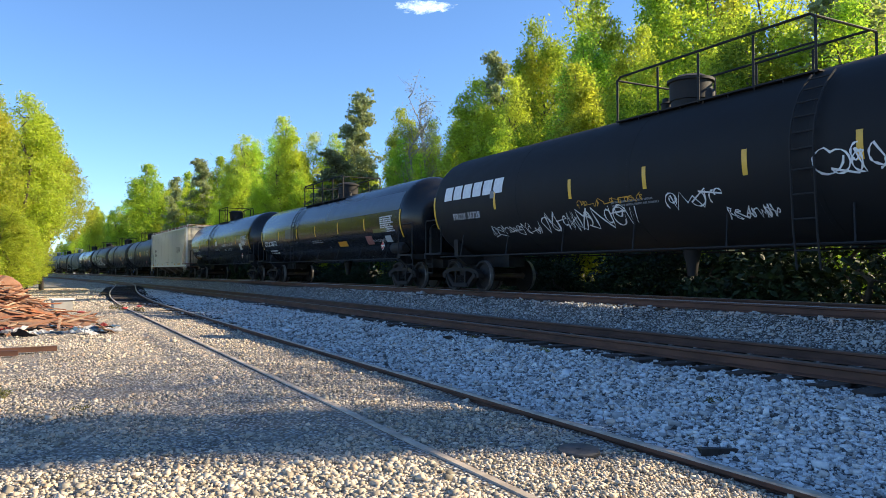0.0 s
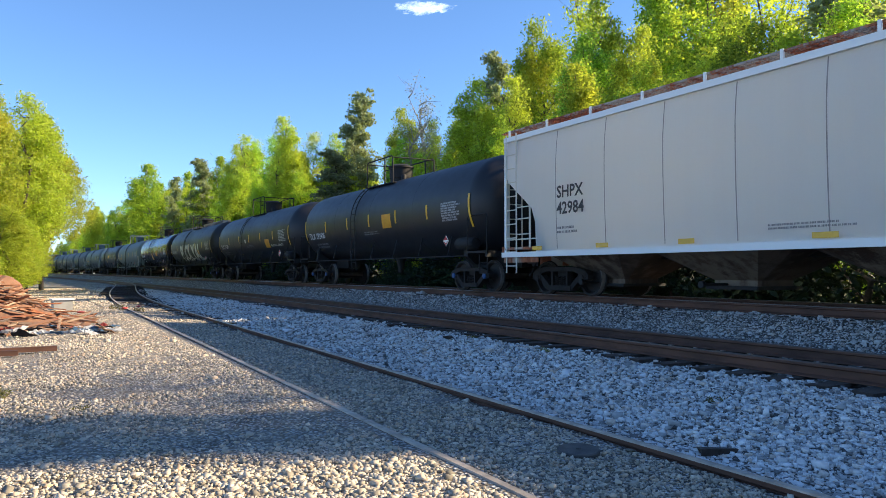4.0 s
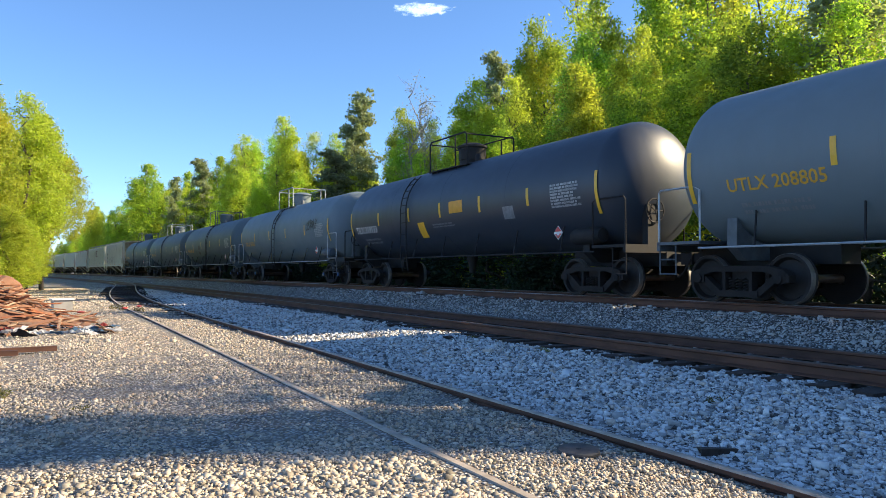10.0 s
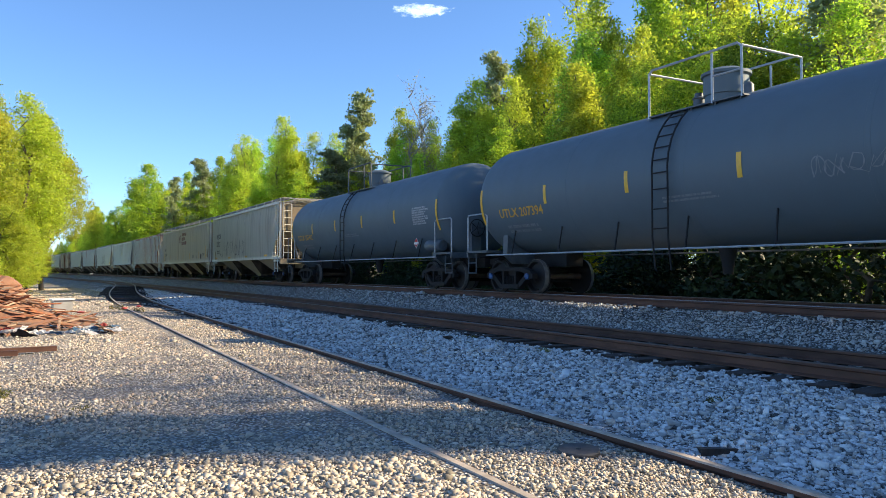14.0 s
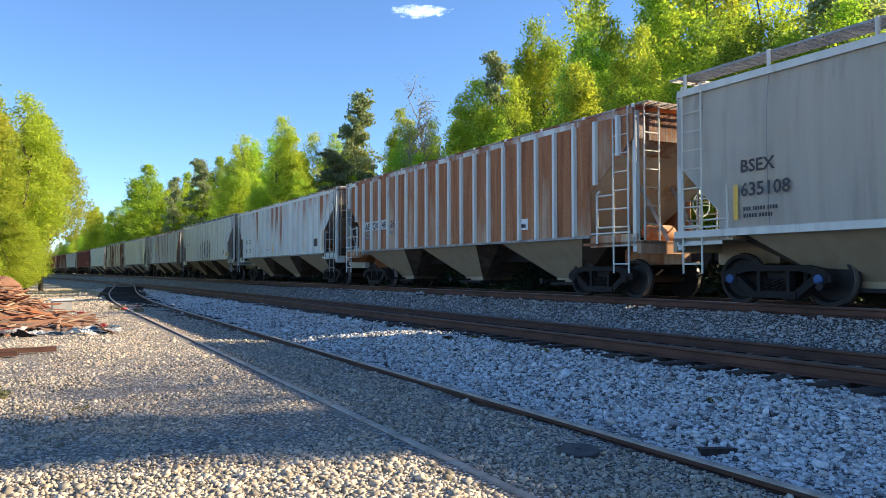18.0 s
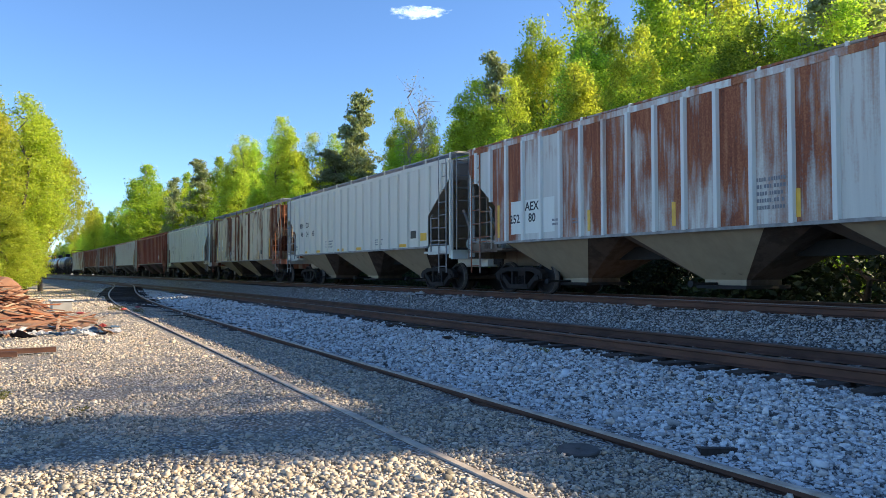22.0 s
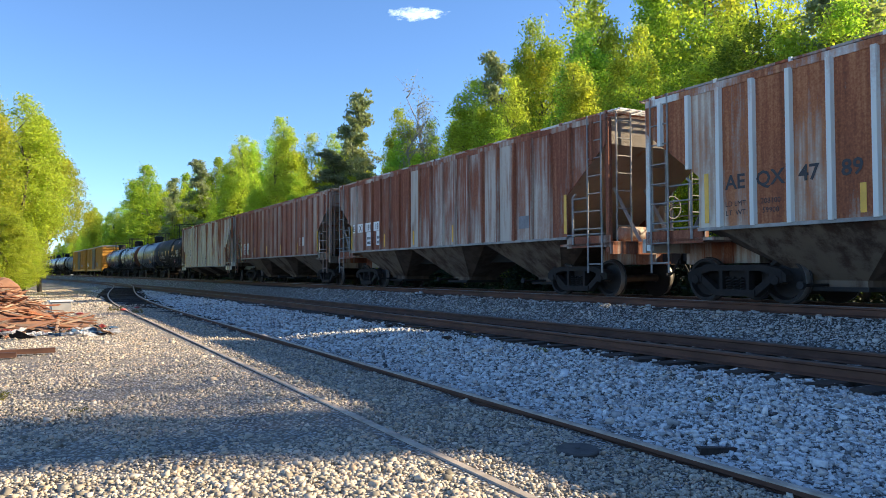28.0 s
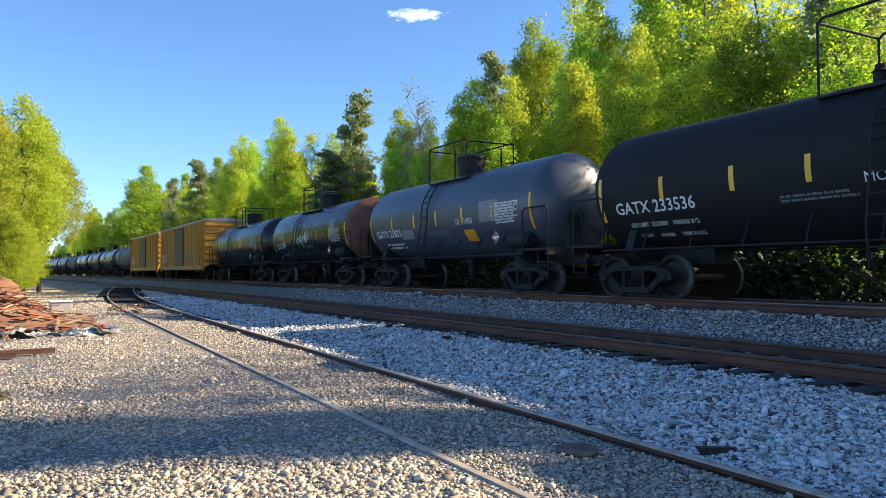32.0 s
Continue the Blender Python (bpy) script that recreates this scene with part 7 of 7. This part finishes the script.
        tagged(ob, {M_PLASTIC: "crumpled white plastic scrap", M_REDJUNK: "scrap of faded red plastic", M_DARKJUNK: "dark rag on the gravel", M_SCRAP2: "broken piece of pale wood", M_BLUEPAINT: "scrap of blue plastic"}[mat], "rubbish", "rubbish round the heap")
    for k, (x, y, turn, ln) in enumerate(((-1.30, 13.9, 92, 2.9), (-1.6, 13.5, 89, 2.4), (-2.1, 11.9, 94, 1.6))):
        bm = bmesh.new()
        prism(bm, [(-0.07, 0), (0.07, 0), (0.07, 0.05), (0.02, 0.065), (-0.02, 0.085), (-0.07, 0.08)], "y", -ln / 2, ln / 2)
        ob = new("loose_rail", finish("loose_rail", bm, M_RAILSIDE))
        ob.matrix_basis = pose(x, y, ground_z(x, y) + 0.03, 0, 0, turn)
        tagged(ob, "rusty length of rail lying on the gravel", "rail", "rails laid aside")
    # iron lid by the siding, piece of old tie
    bm = bmesh.new()
    lathe(bm, [(0.0, 0.001), (0.0, 0.155), (0.025, 0.16), (0.035, 0.15), (0.035, 0.02), (0.045, 0.018), (0.045, 0.001)], 28, "z")
    ob = new("iron_lid", finish("iron_lid", bm, M_PLATE, 40))
    ob.matrix_basis = pose(3.45, 4.29, ground_z(3.45, 4.29) + 0.0, 2, -2, 0)
    tagged(ob, "round black cast-iron lid lying between the siding's rails", "lid")
    bm = bmesh.new()
    box(bm, -0.13, 0.13, -0.045, 0.045, -0.02, 0.03)
    for v in bm.verts:
        v.co += Vector((rr.uniform(-0.05, 0.05), rr.uniform(-0.02, 0.02), rr.uniform(-0.012, 0.012)))
    ob = new("wood_block", finish("wood_block", bm, M_TIE, None, 0.008))
    ob.matrix_basis = pose(4.38, 3.86, ground_z(4.38, 3.86) + 0.03, 2, 3, -22)
    tagged(ob, "broken dark piece of tie on the ballast", "wood block")
    for x, y, mat, lab in ((4.1, 17.4, M_PLASTIC, "white scrap of plastic on the ballast"), (2.35, 27.5, M_REDJUNK, "red scrap by the siding"), (3.0, 29.5, M_REDJUNK, "red scrap by the siding"), (4.7, 16.0, M_PLASTIC, "white scrap of plastic on the ballast"), (0.95, 26.0, M_REDJUNK, "red and white can by the heap"), (7.0, 15.5, M_TIE, "dark splinter of tie on the ballast"), (6.6, 12.0, M_TIE, "dark splinter of tie on the ballast")):
        bm = bmesh.new()
        bmesh.ops.create_icosphere(bm, subdivisions=1, radius=0.12)
        for v in bm.verts:
            v.co = Vector((v.co.x * rr.uniform(0.7, 1.3), v.co.y * rr.uniform(0.6, 1.2), v.co.z * rr.uniform(0.2, 0.5)))
        ob = new("scrap", finish("scrap", bm, mat))
        ob.matrix_basis = pose(x, y, ground_z(x, y) + 0.06, 0, 0, rr.uniform(0, 360))
        tagged(ob, lab, "scrap")
    # tufts of weed
    rng = np.random.default_rng(3)
    tuft = leaf_cloud(rng, np.array([(0, 0, 0.05), (0.1, 0.05, 0.06), (-0.08, 0.06, 0.05)]), [0.07, 0.05, 0.06], 70, 0.016, M_WEED, 0.6)
    tuft.name = "weed"
    for x, y, k in ((-0.55, 9.2, 1.2), (-0.75, 10.2, 0.9), (0.3, 7.9, 0.6), (2.15, 27.8, 1.6), (2.6, 26.0, 1.4), (7.35, 14.6, 0.7), (6.9, 9.5, 0.8), (7.2, 12.2, 0.7), (0.9, 23.5, 1.3), (5.9, 5.2, 0.6)):
        ob = new("weed", tuft)
        ob.matrix_basis = pose(x, y, ground_z(x, y) - 0.02, 0, 0, x * 90)
        ob.scale = (k, k, k)
        tagged(ob, "small tuft of dry yellow-green weed in the gravel", "weed", "weeds in the gravel")


def cloud_mat():
    """Thin vapour: white where the wisps are thick, clear at the ragged rim."""
    m, t, b = material("thin_white_cloud")
    b.inputs["Base Color"].default_value = (0.9, 0.92, 0.95, 1)
    b.inputs["Roughness"].default_value = 1.0
    # own glow stands in for sunlight on the vapour
    b.inputs["Emission Color"].default_value = (0.88, 0.94, 1.0, 1)
    b.inputs["Emission Strength"].default_value = 0.42
    xyz = t.nodes.new("ShaderNodeSeparateXYZ")
    t.links.new(coords(t, (1 / 74, 1, 1 / 19)), xyz.inputs[0])
    far = calc(t, "ADD", calc(t, "POWER", calc(t, "ABSOLUTE", xyz.outputs[0]), 2.0), calc(t, "POWER", calc(t, "ABSOLUTE", xyz.outputs[2]), 2.0))
    wisp = noisy(t, coords(t, (1, 1, 2.2)), 0.045, 7, 0.62)
    thick = calc(t, "SUBTRACT", calc(t, "MULTIPLY", wisp, 1.9), calc(t, "MULTIPLY_ADD", far, 0.75, 0.42))
    clear = t.nodes.new("ShaderNodeBsdfTransparent")
    mx = t.nodes.new("ShaderNodeMixShader")
    t.links.new(ramp(t, thick, (0.0, (0, 0, 0)), (0.55, (1, 1, 1))), mx.inputs[0])
    t.links.new(clear.outputs[0], mx.inputs[1])
    t.links.new(b.outputs[0], mx.inputs[2])
    t.links.new(mx.outputs[0], t.nodes["Material Output"].inputs[0])
    return m


def make_cloud():
    bm = bmesh.new()
    n, k = 40, 14
    net = [[bm.verts.new(((i / n - 0.5) * 150, 3 * noise.noise((i * 0.4, j * 0.4, 0)), (j / k - 0.5) * 40 - (i / n - 0.5) * 15)) for j in range(k + 1)] for i in range(n + 1)]
    for i in range(n):
        for j in range(k):
            bm.faces.new((net[i][j], net[i + 1][j], net[i + 1][j + 1], net[i][j + 1]))
    ob = new("cloud", finish("cloud", bm, cloud_mat(), 180))
    ob.visible_shadow = False
    return tagged(ob, "small thin white cloud in the blue sky", "cloud", kind="structure")


make_ground()
make_stones()
make_wood()
make_train()
make_pile()
CLOUD = make_cloud()


# ---- ties, the pieces of the tracks ----
def make_ties():
    shapes = [tie_mesh(k) for k in range(5)]
    rr = random.Random(9)
    for tr, cx, top, lo, hi in ((T_MAIN, MAIN_X, MAIN_Z, 2.0, 50.0), (T_TRAIN, TRAIN_X, TRAIN_Z, 4.0, 46.0)):
        s = lo
        while s < hi:
            t = part("tie", rr.choice(shapes), None, tr)
            t.matrix_basis = pose(cx + bend(s) + rr.uniform(-0.05, 0.05), s, top - (sag(s) if tr is T_MAIN else 0) - 0.178, 0, 0, lean(s) + rr.uniform(-1, 1))
            s += 0.54 * rr.uniform(0.92, 1.08)
    s = 17.0                                       # old ties half buried under the siding
    while s < 66:
        t = part("tie", rr.choice(shapes), None, T_SIDE)
        turn = math.degrees(math.atan(siding_x(s - 0.5) - siding_x(s + 0.5)))
        t.matrix_basis = pose(siding_x(s) + rr.uniform(-0.05, 0.05), s, siding_z(s) - 0.10 + rr.uniform(-0.02, 0.03), 0, 0, turn + rr.uniform(-2, 2))
        s += 0.56 * rr.uniform(0.9, 1.1)


make_ties()


def motions():
    """The train rolls down the line; the cloud drifts."""
    for car, mid in CARS:
        rows = []
        for k in range(17):
            t = 2.0 * k
            s = mid - SPEED * t
            rows.append((t, pose(TRAIN_X + bend(s), s, TRAIN_Z, 0, 0, lean(s))))
        walk(car, rows)
    def up(bearing, elev, dist=1700):
        a, e = radians(bearing), radians(elev)
        return (math.sin(a) * math.cos(e) * dist, math.cos(a) * math.cos(e) * dist, EYE.z + math.sin(e) * dist)
    walk(CLOUD, [(0, pose(*up(26.95, 20.05), 0, 0, -26.7)), (32, pose(*up(26.5, 19.5), 0, 0, -26.3))])


motions()
